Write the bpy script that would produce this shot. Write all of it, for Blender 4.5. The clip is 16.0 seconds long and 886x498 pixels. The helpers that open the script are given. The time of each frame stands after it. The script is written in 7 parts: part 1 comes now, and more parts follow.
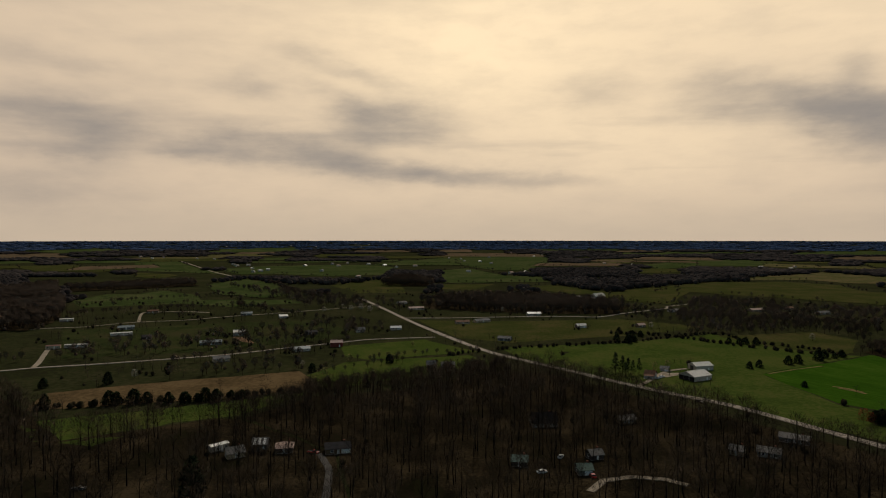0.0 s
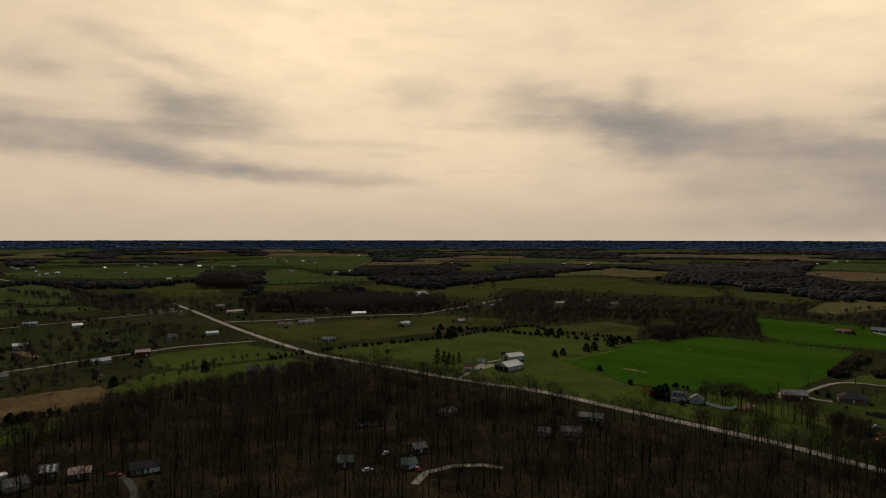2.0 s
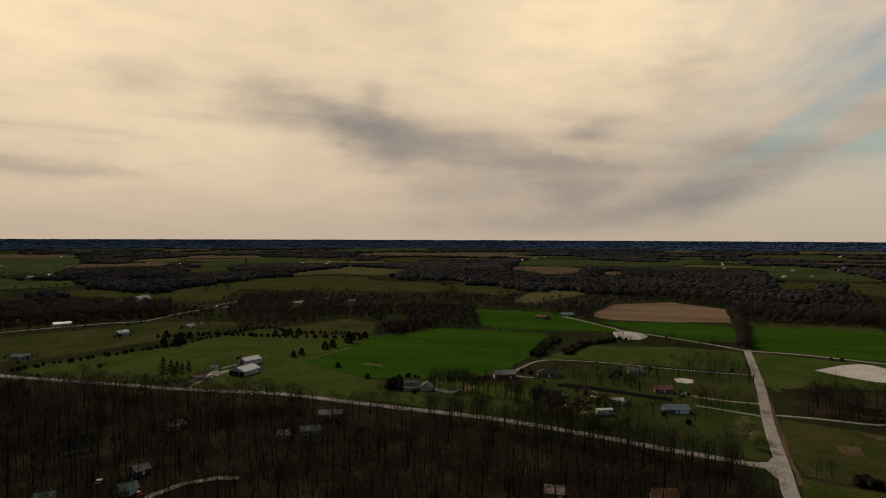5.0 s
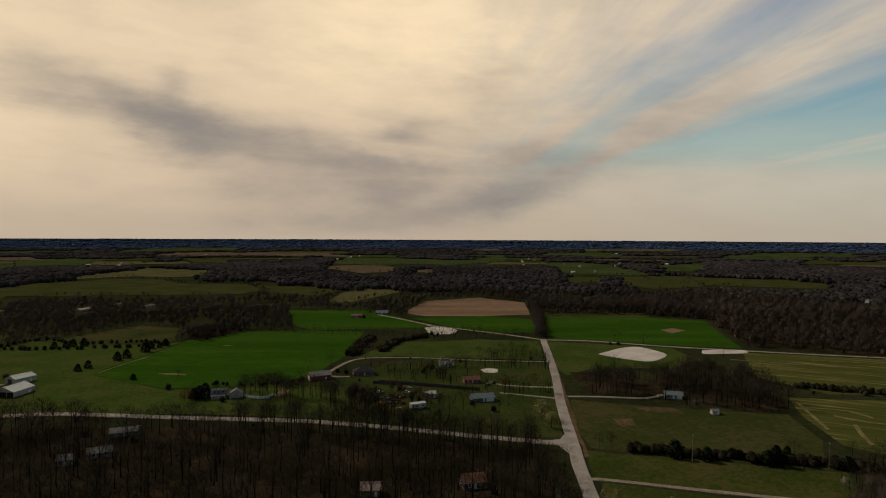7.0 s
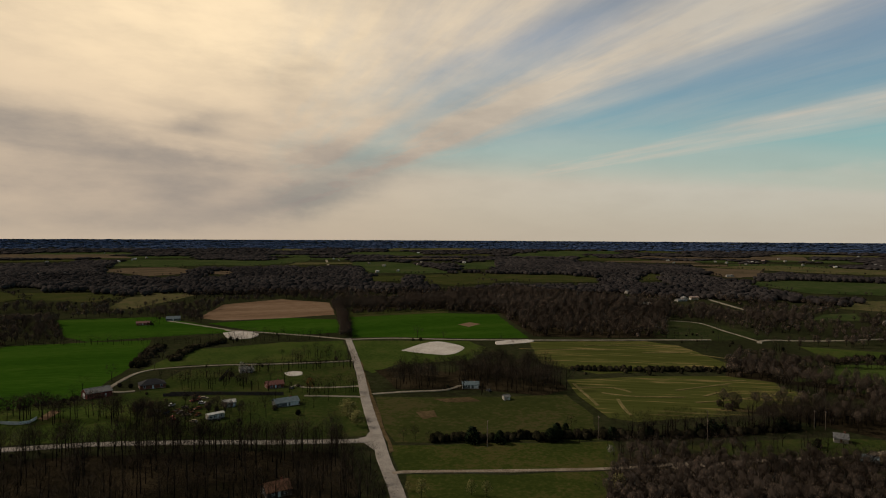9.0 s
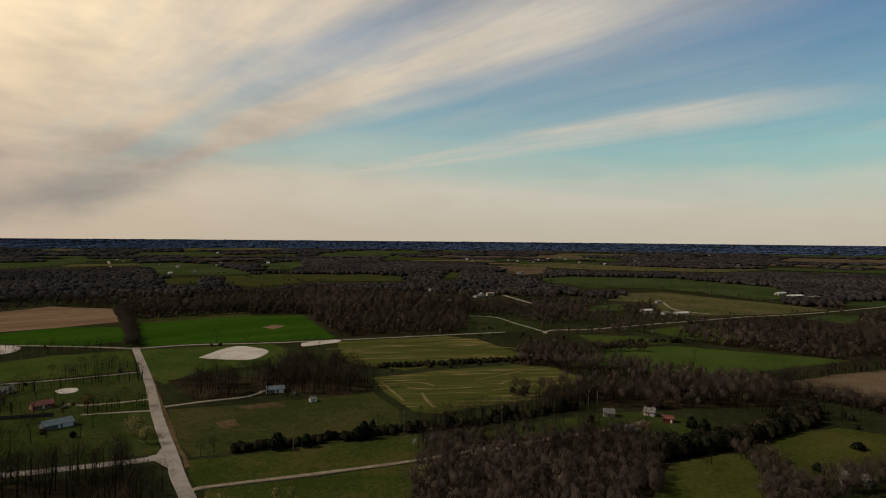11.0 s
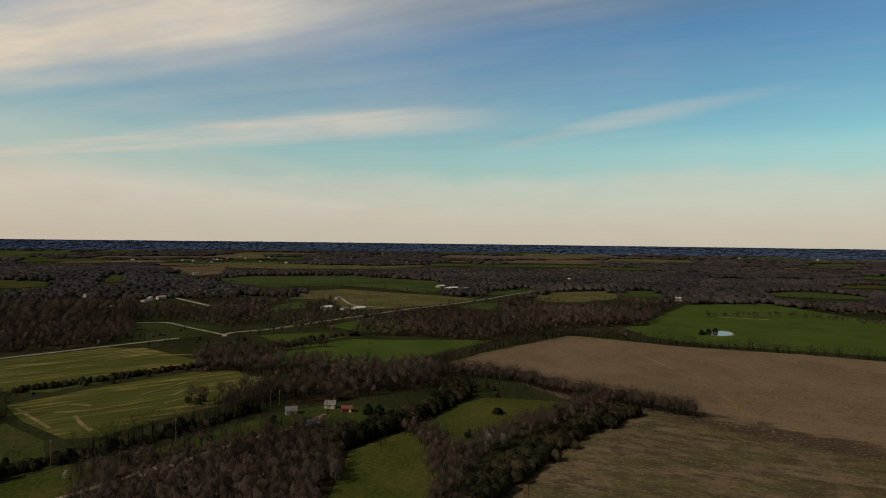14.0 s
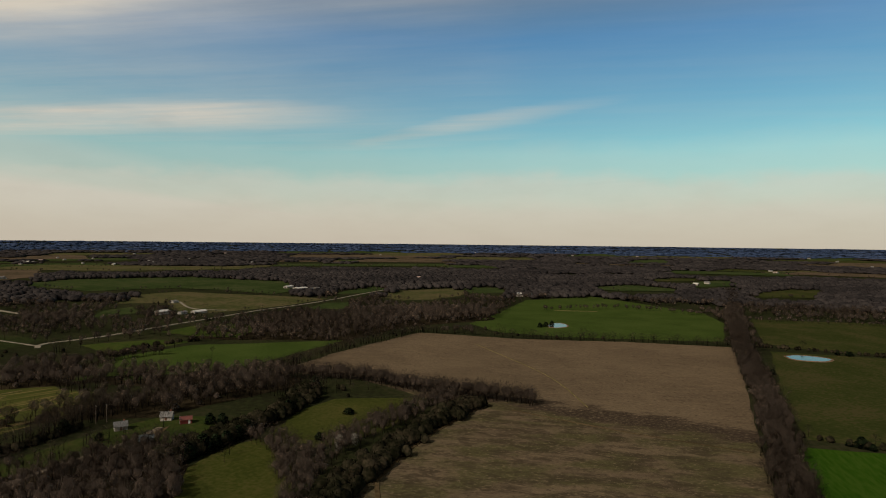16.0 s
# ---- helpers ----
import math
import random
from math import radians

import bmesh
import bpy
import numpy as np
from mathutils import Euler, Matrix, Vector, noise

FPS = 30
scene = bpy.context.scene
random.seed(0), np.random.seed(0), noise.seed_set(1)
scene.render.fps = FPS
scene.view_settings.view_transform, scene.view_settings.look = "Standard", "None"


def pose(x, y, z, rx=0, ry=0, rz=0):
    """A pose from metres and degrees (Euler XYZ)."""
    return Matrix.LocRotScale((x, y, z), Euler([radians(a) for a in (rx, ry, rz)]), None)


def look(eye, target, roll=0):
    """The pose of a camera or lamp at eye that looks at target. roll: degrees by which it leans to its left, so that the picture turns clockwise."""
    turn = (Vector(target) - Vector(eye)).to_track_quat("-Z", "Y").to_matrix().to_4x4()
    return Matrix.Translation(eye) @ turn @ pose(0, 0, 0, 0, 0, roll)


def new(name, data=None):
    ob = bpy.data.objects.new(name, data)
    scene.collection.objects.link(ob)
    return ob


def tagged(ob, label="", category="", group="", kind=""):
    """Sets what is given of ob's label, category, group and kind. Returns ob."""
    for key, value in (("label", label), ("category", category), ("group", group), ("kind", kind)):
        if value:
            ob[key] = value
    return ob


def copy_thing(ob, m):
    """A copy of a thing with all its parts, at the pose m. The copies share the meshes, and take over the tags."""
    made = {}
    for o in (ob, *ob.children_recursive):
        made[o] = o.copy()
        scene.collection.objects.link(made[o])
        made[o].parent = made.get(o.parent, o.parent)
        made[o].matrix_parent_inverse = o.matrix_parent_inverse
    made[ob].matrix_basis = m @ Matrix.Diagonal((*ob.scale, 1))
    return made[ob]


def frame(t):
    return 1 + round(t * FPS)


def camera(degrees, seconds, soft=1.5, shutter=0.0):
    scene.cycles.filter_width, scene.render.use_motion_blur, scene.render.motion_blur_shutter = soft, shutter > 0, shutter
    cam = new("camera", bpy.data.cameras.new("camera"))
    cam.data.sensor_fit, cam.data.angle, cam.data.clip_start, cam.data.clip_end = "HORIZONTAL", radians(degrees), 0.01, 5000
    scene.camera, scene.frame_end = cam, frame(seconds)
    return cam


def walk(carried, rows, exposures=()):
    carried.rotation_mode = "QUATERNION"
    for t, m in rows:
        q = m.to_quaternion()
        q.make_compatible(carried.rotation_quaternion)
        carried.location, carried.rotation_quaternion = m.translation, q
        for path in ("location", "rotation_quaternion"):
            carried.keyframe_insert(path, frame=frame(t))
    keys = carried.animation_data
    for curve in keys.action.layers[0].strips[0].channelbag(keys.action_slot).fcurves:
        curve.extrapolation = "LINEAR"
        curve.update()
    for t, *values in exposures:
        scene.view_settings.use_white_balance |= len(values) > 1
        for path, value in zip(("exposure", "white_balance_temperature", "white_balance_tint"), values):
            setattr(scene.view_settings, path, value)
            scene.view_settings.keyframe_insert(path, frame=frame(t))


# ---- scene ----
cam = camera(71.33, 16.0, soft=1.05)
EYE = 100.0
# seconds, yaw, pitch, roll: the drone hovers and pans to its right
ROWS = [
    (0, -0.023, -1.029, 0.007),
    (0.5, -4.517, -1.026, -0.081),
    (1, -9.201, -1.060, -0.041),
    (1.5, -12.875, -1.062, -0.030),
    (2, -16.196, -1.068, -0.048),
    (2.5, -19.849, -1.071, -0.085),
    (3, -23.684, -1.081, -0.170),
    (5.5, -44.381, -1.094, -0.210),
    (6, -48.644, -1.089, -0.220),
    (6.5, -52.936, -1.098, -0.256),
    (7, -57.182, -1.107, -0.280),
    (7.5, -61.620, -1.106, -0.231),
    (8, -66.035, -1.092, -0.295),
    (8.5, -70.436, -1.063, -0.285),
    (9, -75.173, -1.049, -0.294),
    (11.5, -97.561, -0.938, -0.569),
    (12, -102.412, -0.919, -0.591),
    (12.5, -107.230, -0.882, -0.594),
    (13, -112.085, -0.842, -0.668),
    (13.5, -116.957, -0.803, -0.705),
    (14, -121.863, -0.756, -0.702),
    (14.5, -126.869, -0.715, -0.686),
    (15, -131.855, -0.673, -0.683),
    (15.5, -135.401, -0.658, -0.686),
    (16, -135.698, -0.692, -0.621),
]
walk(cam, [(t, pose(0, 0, EYE, 90 + pitch, roll, yaw)) for t, yaw, pitch, roll in ROWS],
     [(0.0, -0.04), (3.0, -0.08), (6.5, -0.16), (9.0, -0.08), (11.5, 0.03), (13.0, 0.08), (16.0, 0.08)])


# ---- light ----
SUN_AZ, SUN_EL = radians(-4), radians(40)
to_sun = Vector((-math.sin(SUN_AZ) * math.cos(SUN_EL), math.cos(SUN_AZ) * math.cos(SUN_EL), math.sin(SUN_EL)))
lamp = bpy.data.lights.new("sun", "SUN")
lamp.energy, lamp.angle, lamp.color = 2.5, radians(3), (1.0, 0.91, 0.79)
sun = new("sun", lamp)
sun.matrix_world = look(to_sun * 400, (0, 0, 0))

world = bpy.data.worlds.new("world")
scene.world = world
world.use_nodes = True
WT = world.node_tree
WT.nodes.clear()


def link(tree, a, b):
    tree.links.new(a, b)


def wm(op, a, b=None, c=None):
    """A math node in the world's tree; numbers or sockets in, a socket out."""
    n = WT.nodes.new("ShaderNodeMath")
    n.operation = op
    for i, v in enumerate((a, b, c)):
        if v is None:
            continue
        if isinstance(v, (int, float)):
            n.inputs[i].default_value = v
        else:
            WT.links.new(v, n.inputs[i])
    return n.outputs[0]


def wramp(value, stops, interpolation="EASE"):
    n = WT.nodes.new("ShaderNodeValToRGB")
    n.color_ramp.interpolation = interpolation
    while len(n.color_ramp.elements) < len(stops):
        n.color_ramp.elements.new(0.5)
    for e, (p, c) in zip(n.color_ramp.elements, stops):
        e.position = p
        e.color = (c, c, c, 1) if isinstance(c, (int, float)) else (*c, 1)
    WT.links.new(value, n.inputs[0])
    return n.outputs[0]


def wnoise(vec, scale, detail=4, rough=0.55):
    n = WT.nodes.new("ShaderNodeTexNoise")
    n.inputs["Scale"].default_value, n.inputs["Detail"].default_value, n.inputs["Roughness"].default_value = scale, detail, rough
    WT.links.new(vec, n.inputs["Vector"])
    return n.outputs[0]


def wmix(fac, a, b):
    n = WT.nodes.new("ShaderNodeMix")
    n.data_type = "RGBA"
    n.clamp_factor = True
    for socket, v in ((n.inputs[0], fac), (n.inputs[6], a), (n.inputs[7], b)):
        if isinstance(v, (int, float)):
            socket.default_value = v
        elif isinstance(v, tuple):
            socket.default_value = (*v, 1)
        else:
            WT.links.new(v, socket)
    return n.outputs[2]


def wvec(x, y, z):
    n = WT.nodes.new("ShaderNodeCombineXYZ")
    for i, v in enumerate((x, y, z)):
        if isinstance(v, (int, float)):
            n.inputs[i].default_value = v
        else:
            WT.links.new(v, n.inputs[i])
    return n.outputs[0]


coord = WT.nodes.new("ShaderNodeTexCoord")
split = WT.nodes.new("ShaderNodeSeparateXYZ")
WT.links.new(coord.outputs["Generated"], split.inputs[0])
DX, DY, DZ = split.outputs
# azimuth (0 ahead at the start, minus to the right) and height in degrees
AZ0 = wm("MULTIPLY", wm("ARCTAN2", wm("MULTIPLY", DX, -1.0), DY), 57.2958)
EL0 = wm("MULTIPLY", wm("ARCSINE", DZ), 57.2958)
up = wm("MAXIMUM", DZ, 0.012)
PX, PY = wm("DIVIDE", DX, up), wm("DIVIDE", DY, up)
# the cloud deck as a plane: V runs across the streaks, U along them
VPA = radians(-56)
fx, fy = -math.sin(VPA), math.cos(VPA)
U = wm("ADD", wm("MULTIPLY", PX, fx), wm("MULTIPLY", PY, fy))
V0 = wm("ADD", wm("MULTIPLY", PX, fy), wm("MULTIPLY", PY, -fx))
ragged = wnoise(wvec(AZ0, wm("MULTIPLY", EL0, 2.2), 0.0), 0.075, 5, 0.6)
ragged2 = wnoise(wvec(wm("ADD", AZ0, 300.0), wm("MULTIPLY", EL0, 2.2), 0.0), 0.1, 5, 0.6)
AZ = wm("ADD", AZ0, wm("MULTIPLY", wm("SUBTRACT", ragged, 0.5), 8.0))
EL = wm("ADD", EL0, wm("MULTIPLY", wm("SUBTRACT", ragged2, 0.5), 3.6))
streak = wnoise(wvec(wm("MULTIPLY", U, 0.22), wm("MULTIPLY", V0, 1.0), 0.0), 1.3, 5, 0.55)
V = wm("ADD", V0, wm("MULTIPLY", wm("MULTIPLY", wm("SUBTRACT", streak, 0.5), 0.22), V0))


def puff(az, el, wide, high, lean=0.0):
    """A soft elliptic cloud mass at that azimuth and height, in degrees."""
    a, e = wm("SUBTRACT", AZ, az), wm("SUBTRACT", EL, el)
    c, s = math.cos(radians(lean)), math.sin(radians(lean))
    p = wm("DIVIDE", wm("SUBTRACT", wm("MULTIPLY", a, c), wm("MULTIPLY", e, s)), wide)
    q = wm("DIVIDE", wm("ADD", wm("MULTIPLY", a, s), wm("MULTIPLY", e, c)), high)
    return wm("EXPONENT", wm("MULTIPLY", wm("ADD", wm("MULTIPLY", p, p), wm("MULTIPLY", q, q)), -1.0))


def puffs(rows):
    total = None
    for strength, *row in rows:
        value = wm("MULTIPLY", puff(*row), strength)
        total = value if total is None else wm("ADD", total, value)
    return total


sky = WT.nodes.new("ShaderNodeTexSky")
sky.sky_type, sky.sun_disc = "NISHITA", False
sky.sun_elevation, sky.sun_rotation, sky.altitude = SUN_EL, -SUN_AZ, 300.0
sky.air_density, sky.dust_density, sky.ozone_density = 1.0, 0.6, 1.0
clear = WT.nodes.new("ShaderNodeMix")
clear.data_type, clear.blend_type = "RGBA", "MULTIPLY"
clear.inputs[0].default_value = 1.0
WT.links.new(sky.outputs[0], clear.inputs[6])
WT.links.new(wramp(wm("DIVIDE", EL0, 40.0), [(0.0, (0.5, 0.6, 0.5)), (0.2, (0.62, 1.0, 0.82)), (0.45, (0.26, 0.72, 0.9)), (0.7, (0.13, 0.25, 0.25)), (1.0, (0.12, 0.2, 0.18))], "LINEAR"), clear.inputs[7])
blue = clear.outputs[2]
# overcast deck, warm towards the hidden sun, with darker bellies
fine = wnoise(wvec(AZ0, wm("MULTIPLY", EL0, 3.0), 0.0), 0.16, 7, 0.6)
dark = puffs([
    (0.93, 30.4, 8.9, 4.3, 1.8, -8), (0.54, 31.6, 6.7, 3.8, 0.7, 0), (0.93, 13.5, 7.7, 6.9, 1.3, -6), (0.54, 21.6, 7.7, 4.1, 0.9, -4),
    (0.78, 1.3, 6.0, 7.9, 0.9, -4), (0.54, 7.5, 10.0, 2.6, 1.8, 0), (0.62, 3.3, 11.1, 4.2, 1.7, -10), (0.39, 17.9, 13.2, 2.9, 1.3, -10),
    (0.39, 9.5, 15.3, 5.6, 0.8, -12), (0.31, 30.0, 13.5, 5.9, 0.9, -5), (0.25, -10.2, 5.4, 3.1, 0.6, 0), (0.39, 8.5, 12.0, 5.1, 1.0, -20),
    (0.35, -24.3, 11.9, 3.5, 1.9, 0), (0.60, -32.4, 9.8, 4.1, 1.7, -6), (0.30, -33.1, 12.9, 1.5, 1.2, 30), (0.45, -35.3, 7.6, 2.4, 1.4, -10),
    (0.20, -13.6, 13.0, 3.0, 1.4, 0), (0.31, 33.5, 3.9, 7.3, 1.8, 0), (0.50, -30.2, 10.6, 5.9, 1.5, -14), (0.50, -39.1, 8.2, 4.3, 1.8, 0),
    (0.40, -34.5, 9.1, 4.5, 1.3, -12), (0.40, -45.5, 8.0, 4.0, 1.4, -5), (0.50, -51.6, 6.9, 5.7, 0.8, -4), (0.40, -41.5, 4.4, 4.4, 1.4, 0),
    (0.40, -64.1, 7.5, 4.7, 1.5, 5), (0.35, -54.2, 9.5, 2.6, 0.8, 10), (0.50, -60.5, 3.0, 5.8, 1.3, 14), (0.30, -52.7, 4.6, 6.3, 2.8, 0),
    (0.25, -62.0, 13.3, 4.2, 3.5, 20), (0.30, -45.5, 1.4, 8.1, 1.0, 0), (0.50, -63.1, 4.7, 6.2, 1.8, 18), (0.40, -70.7, 6.6, 6.9, 1.5, 14),
    (0.35, -75.5, 10.8, 7.6, 3.4, 10), (0.35, -51.2, 4.5, 4.6, 2.4, -5), (0.30, -45.1, 6.6, 5.2, 1.6, -10),
])
billow = wnoise(wvec(wm("MULTIPLY", PX, 0.55), wm("MULTIPLY", PY, 1.0), 7.0), 0.7, 6, 0.5)
billow = wm("MULTIPLY", wm("SUBTRACT", billow, 0.5), wramp(wm("DIVIDE", EL0, 10.0), [(0.3, 0.0), (1.0, 1.0)]))
dark = wm("MULTIPLY", dark, wm("MAXIMUM", wm("ADD", wm("ADD", 0.25, wm("MULTIPLY", fine, 1.5)), wm("MULTIPLY", billow, 1.5)), 0.0))
dark = wm("ADD", dark, wm("MULTIPLY", wm("MAXIMUM", wm("SUBTRACT", billow, 0.03), 0.0), 1.3))
dark = wm("MULTIPLY", wm("SUBTRACT", 1.0, wm("EXPONENT", wm("MULTIPLY", dark, -1.4))), 0.9)
glow = puffs([(1.0, -6.0, 26.0, 34.0, 20.0, 0), (0.35, -3.0, 16.0, 10.0, 6.0, 0), (1.15, -58.0, 19.0, 22.0, 8.5, 0), (0.25, -20.0, 8.0, 12.0, 4.0, 0), (0.4, -85.0, 15.0, 10.0, 5.0, 15)])
cream = wmix(wm("MULTIPLY", glow, 0.9), (6.5, 5.08, 3.75), (10.7, 8.4, 5.5))
cream = wmix(wramp(wm("DIVIDE", wm("ADD", AZ0, 110.0), 60.0), [(0.0, 1.0), (1.0, 0.0)]), cream, (6.1, 5.6, 4.75))
cream = wmix(wramp(fine, [(0.35, 0.0), (0.75, 0.2)]), cream, (4.4, 3.7, 3.0))
cream = wmix(wramp(wm("DIVIDE", EL0, 10.0), [(0.0, 0.5), (0.5, 0.0)]), cream, (4.9, 4.05, 3.1))
deck = wmix(dark, cream, (2.0, 1.95, 2.0))
# blue sky between long streaks of high cloud


def streak_cloud(strength, v0, thin, u_lo, u_hi, slant=0.0):
    """A streak along U at v0, from u_lo on to u_hi, with soft ends."""
    d = wm("DIVIDE", wm("SUBTRACT", V, wm("MULTIPLY_ADD", U, slant, v0)), thin)
    across = wm("EXPONENT", wm("MULTIPLY", wm("MULTIPLY", d, d), -1.0))
    n = WT.nodes.new("ShaderNodeMapRange")
    n.interpolation_type = "SMOOTHSTEP"
    n.inputs["From Min"].default_value, n.inputs["From Max"].default_value = u_lo, u_hi
    WT.links.new(U, n.inputs["Value"])
    return wm("MULTIPLY", wm("MULTIPLY", across, n.outputs[0]), strength)


cover = wramp(wm("DIVIDE", V, 12.0), [(0.1, 1.0), (0.125, 0.55), (0.16, 0.85), (0.2, 0.62), (0.245, 0.3), (0.5, 0.25), (0.75, 0.26), (1.0, 0.4)])
cover = wm("MULTIPLY", cover, wramp(wm("DIVIDE", U, 5.0), [(-0.0, 0.35), (0.12, 0.55), (0.5, 1.0)]))
for row in ((1.15, 2.05, 0.5, 0.4, 2.2), (0.42, 2.62, 0.2, 0.0, 2.2), (0.25, 3.3, 0.2, 0.0, 6.0), (0.78, 4.65, 0.72, 0.7, 3.0), (0.3, 3.75, 0.25, 2.0, 5.0), (0.25, 6.4, 0.4, -2.0, 3.0), (0.22, 8.0, 0.5, -6.0, -1.0)):
    cover = wm("MAXIMUM", cover, streak_cloud(*row))
cover = wm("MAXIMUM", cover, wm("MULTIPLY", streak_cloud(0.42, 4.69, 0.42, -1.2, 0.8, 0.77), wramp(wm("DIVIDE", U, 5.0), [(0.3, 1.0), (0.6, 0.0)])))
wisp = wnoise(wvec(wm("MULTIPLY", U, 0.3), wm("MULTIPLY", V0, 1.5), 3.0), 1.8, 8, 0.62)
cover = wm("MULTIPLY", cover, wm("MULTIPLY", wm("ADD", 0.4, wm("MULTIPLY", streak, 1.1)), wm("ADD", 0.32, wm("MULTIPLY", wisp, 1.35))))
cover = wm("MAXIMUM", cover, wm("MULTIPLY", wramp(wisp, [(0.5, 0.0), (0.75, 0.35)]), wramp(wm("DIVIDE", U, 6.0), [(0.0, 0.35), (0.5, 1.0)])))
cover = wm("MAXIMUM", cover, wramp(wm("DIVIDE", U, 14.0), [(0.22, 0.0), (0.42, 0.45), (0.75, 0.9)]))
cover = wm("MAXIMUM", cover, wramp(wm("DIVIDE", EL, 20.0), [(0.1, 0.88), (0.24, 0.66), (0.34, 0.27), (0.56, 0.0)]))
side = wramp(wm("DIVIDE", wm("SUBTRACT", -56.0, AZ), 80.0), [(0.0, 0.0), (0.1, 0.55), (0.32, 1.0)])
gap = wm("MULTIPLY", wm("SUBTRACT", 1.0, cover), side)
behind = wramp(wm("DIVIDE", EL0, 90.0), [(0.26, 0.0), (0.42, 0.8), (1.0, 0.95)])
# clear sky round the far side, away from the sun
away = wramp(wm("DIVIDE", wm("ABSOLUTE", wm("ADD", AZ0, 55.0)), 235.0), [(0.54, 0.0), (0.64, 0.9)])
behind = wm("MAXIMUM", behind, away)
gap = wm("MAXIMUM", gap, behind)
colour = wmix(gap, deck, blue)
back = WT.nodes.new("ShaderNodeBackground")
back.inputs["Strength"].default_value = 0.1
WT.links.new(colour, back.inputs["Color"])
WT.links.new(back.outputs[0], WT.nodes.new("ShaderNodeOutputWorld").inputs["Surface"])

# ---- materials ----


def material(name, stops, scale=0.05, fine=1.2, rough=0.9, bump=0.0, squash=(1, 1, 1), turn=0.0, island=0.0, metal=0.0, spec=0.0, mixing=0.5, alpha=1.0):
    """A diffuse surface whose colour runs over the stops by noise at two scales; island: lightness that varies from piece to piece."""
    m = bpy.data.materials.new(name)
    m.use_nodes = True
    t = m.node_tree
    b = t.nodes["Principled BSDF"]
    b.inputs["Roughness"].default_value, b.inputs["Metallic"].default_value, b.inputs["Specular IOR Level"].default_value = rough, metal, spec
    pos = t.nodes.new("ShaderNodeNewGeometry")
    mp = t.nodes.new("ShaderNodeMapping")
    mp.vector_type = "TEXTURE"
    mp.inputs["Rotation"].default_value[2], mp.inputs["Scale"].default_value = radians(turn), [1 / k for k in squash]
    t.links.new(pos.outputs["Position"], mp.inputs["Vector"])
    total = None
    for s, weight, detail in ((scale, 1 - mixing, 4), (fine, mixing, 3)):
        n = t.nodes.new("ShaderNodeTexNoise")
        n.inputs["Scale"].default_value, n.inputs["Detail"].default_value, n.inputs["Roughness"].default_value = s, detail, 0.6
        t.links.new(mp.outputs[0], n.inputs["Vector"])
        k = t.nodes.new("ShaderNodeMath")
        k.operation = "MULTIPLY"
        k.inputs[1].default_value = weight
        t.links.new(n.outputs[0], k.inputs[0])
        if total is None:
            total = k.outputs[0]
        else:
            add = t.nodes.new("ShaderNodeMath")
            t.links.new(total, add.inputs[0])
            t.links.new(k.outputs[0], add.inputs[1])
            total = add.outputs[0]
    r = t.nodes.new("ShaderNodeValToRGB")
    while len(r.color_ramp.elements) < len(stops):
        r.color_ramp.elements.new(0.5)
    for e, (p, c) in zip(r.color_ramp.elements, stops):
        e.position, e.color = p, (*c, 1)
    t.links.new(total, r.inputs[0])
    colour = r.outputs[0]
    if island:
        mul = t.nodes.new("ShaderNodeMath")
        mul.operation = "MULTIPLY_ADD"
        mul.inputs[1].default_value, mul.inputs[2].default_value = island, 1 - island / 2
        t.links.new(pos.outputs["Random Per Island"], mul.inputs[0])
        hsv = t.nodes.new("ShaderNodeHueSaturation")
        t.links.new(colour, hsv.inputs["Color"])
        t.links.new(mul.outputs[0], hsv.inputs["Value"])
        colour = hsv.outputs[0]
    t.links.new(colour, b.inputs["Base Color"])
    b.inputs["Alpha"].default_value = alpha
    if bump:
        bp = t.nodes.new("ShaderNodeBump")
        bp.inputs["Strength"].default_value, bp.inputs["Distance"].default_value = bump, 0.3
        t.links.new(total, bp.inputs["Height"])
        t.links.new(bp.outputs[0], b.inputs["Normal"])
    return m


def tones(a, b, c):
    """Three colours as stops for material()."""
    return [(0.41, a), (0.5, b), (0.59, c)]


GROUND = material("rough_grass", tones((0.0168, 0.0170, 0.0082), (0.0220, 0.0252, 0.0097), (0.0336, 0.0313, 0.0150)), 0.012, 0.25, bump=0.4)
LITTER = material("leaf_litter", [(0.38, (0.0105, 0.0105, 0.0045)), (0.45, (0.0125, 0.0098, 0.0058)), (0.52, (0.024, 0.018, 0.0098)), (0.6, (0.042, 0.031, 0.0172))], 0.035, 0.7, bump=0.5, mixing=0.4)
WHEAT = material("wheat", tones((0.0180, 0.0470, 0.0040), (0.0243, 0.0600, 0.0050), (0.0360, 0.0690, 0.0080)), 0.018, 0.5, squash=(0.2, 1.2, 1), turn=120, bump=0.15)
WHEAT2 = material("dark_wheat", tones((0.0346, 0.0520, 0.0108), (0.0436, 0.0649, 0.0131), (0.0546, 0.0731, 0.0170)), 0.018, 0.5, bump=0.15)
GREEN2 = material("green_grass", tones((0.0305, 0.0459, 0.0095), (0.0397, 0.0582, 0.0112), (0.0564, 0.0631, 0.0164)), 0.025, 0.4, bump=0.2)
GREEN3 = material("far_grass", tones((0.0262, 0.0382, 0.0116), (0.0364, 0.0505, 0.0153), (0.0538, 0.0589, 0.0233)), 0.008, 0.06)
PASTURE_GREEN = material("pasture", tones((0.0226, 0.0333, 0.0080), (0.0325, 0.0437, 0.0100), (0.0505, 0.0484, 0.0160)), 0.02, 0.4, bump=0.2)
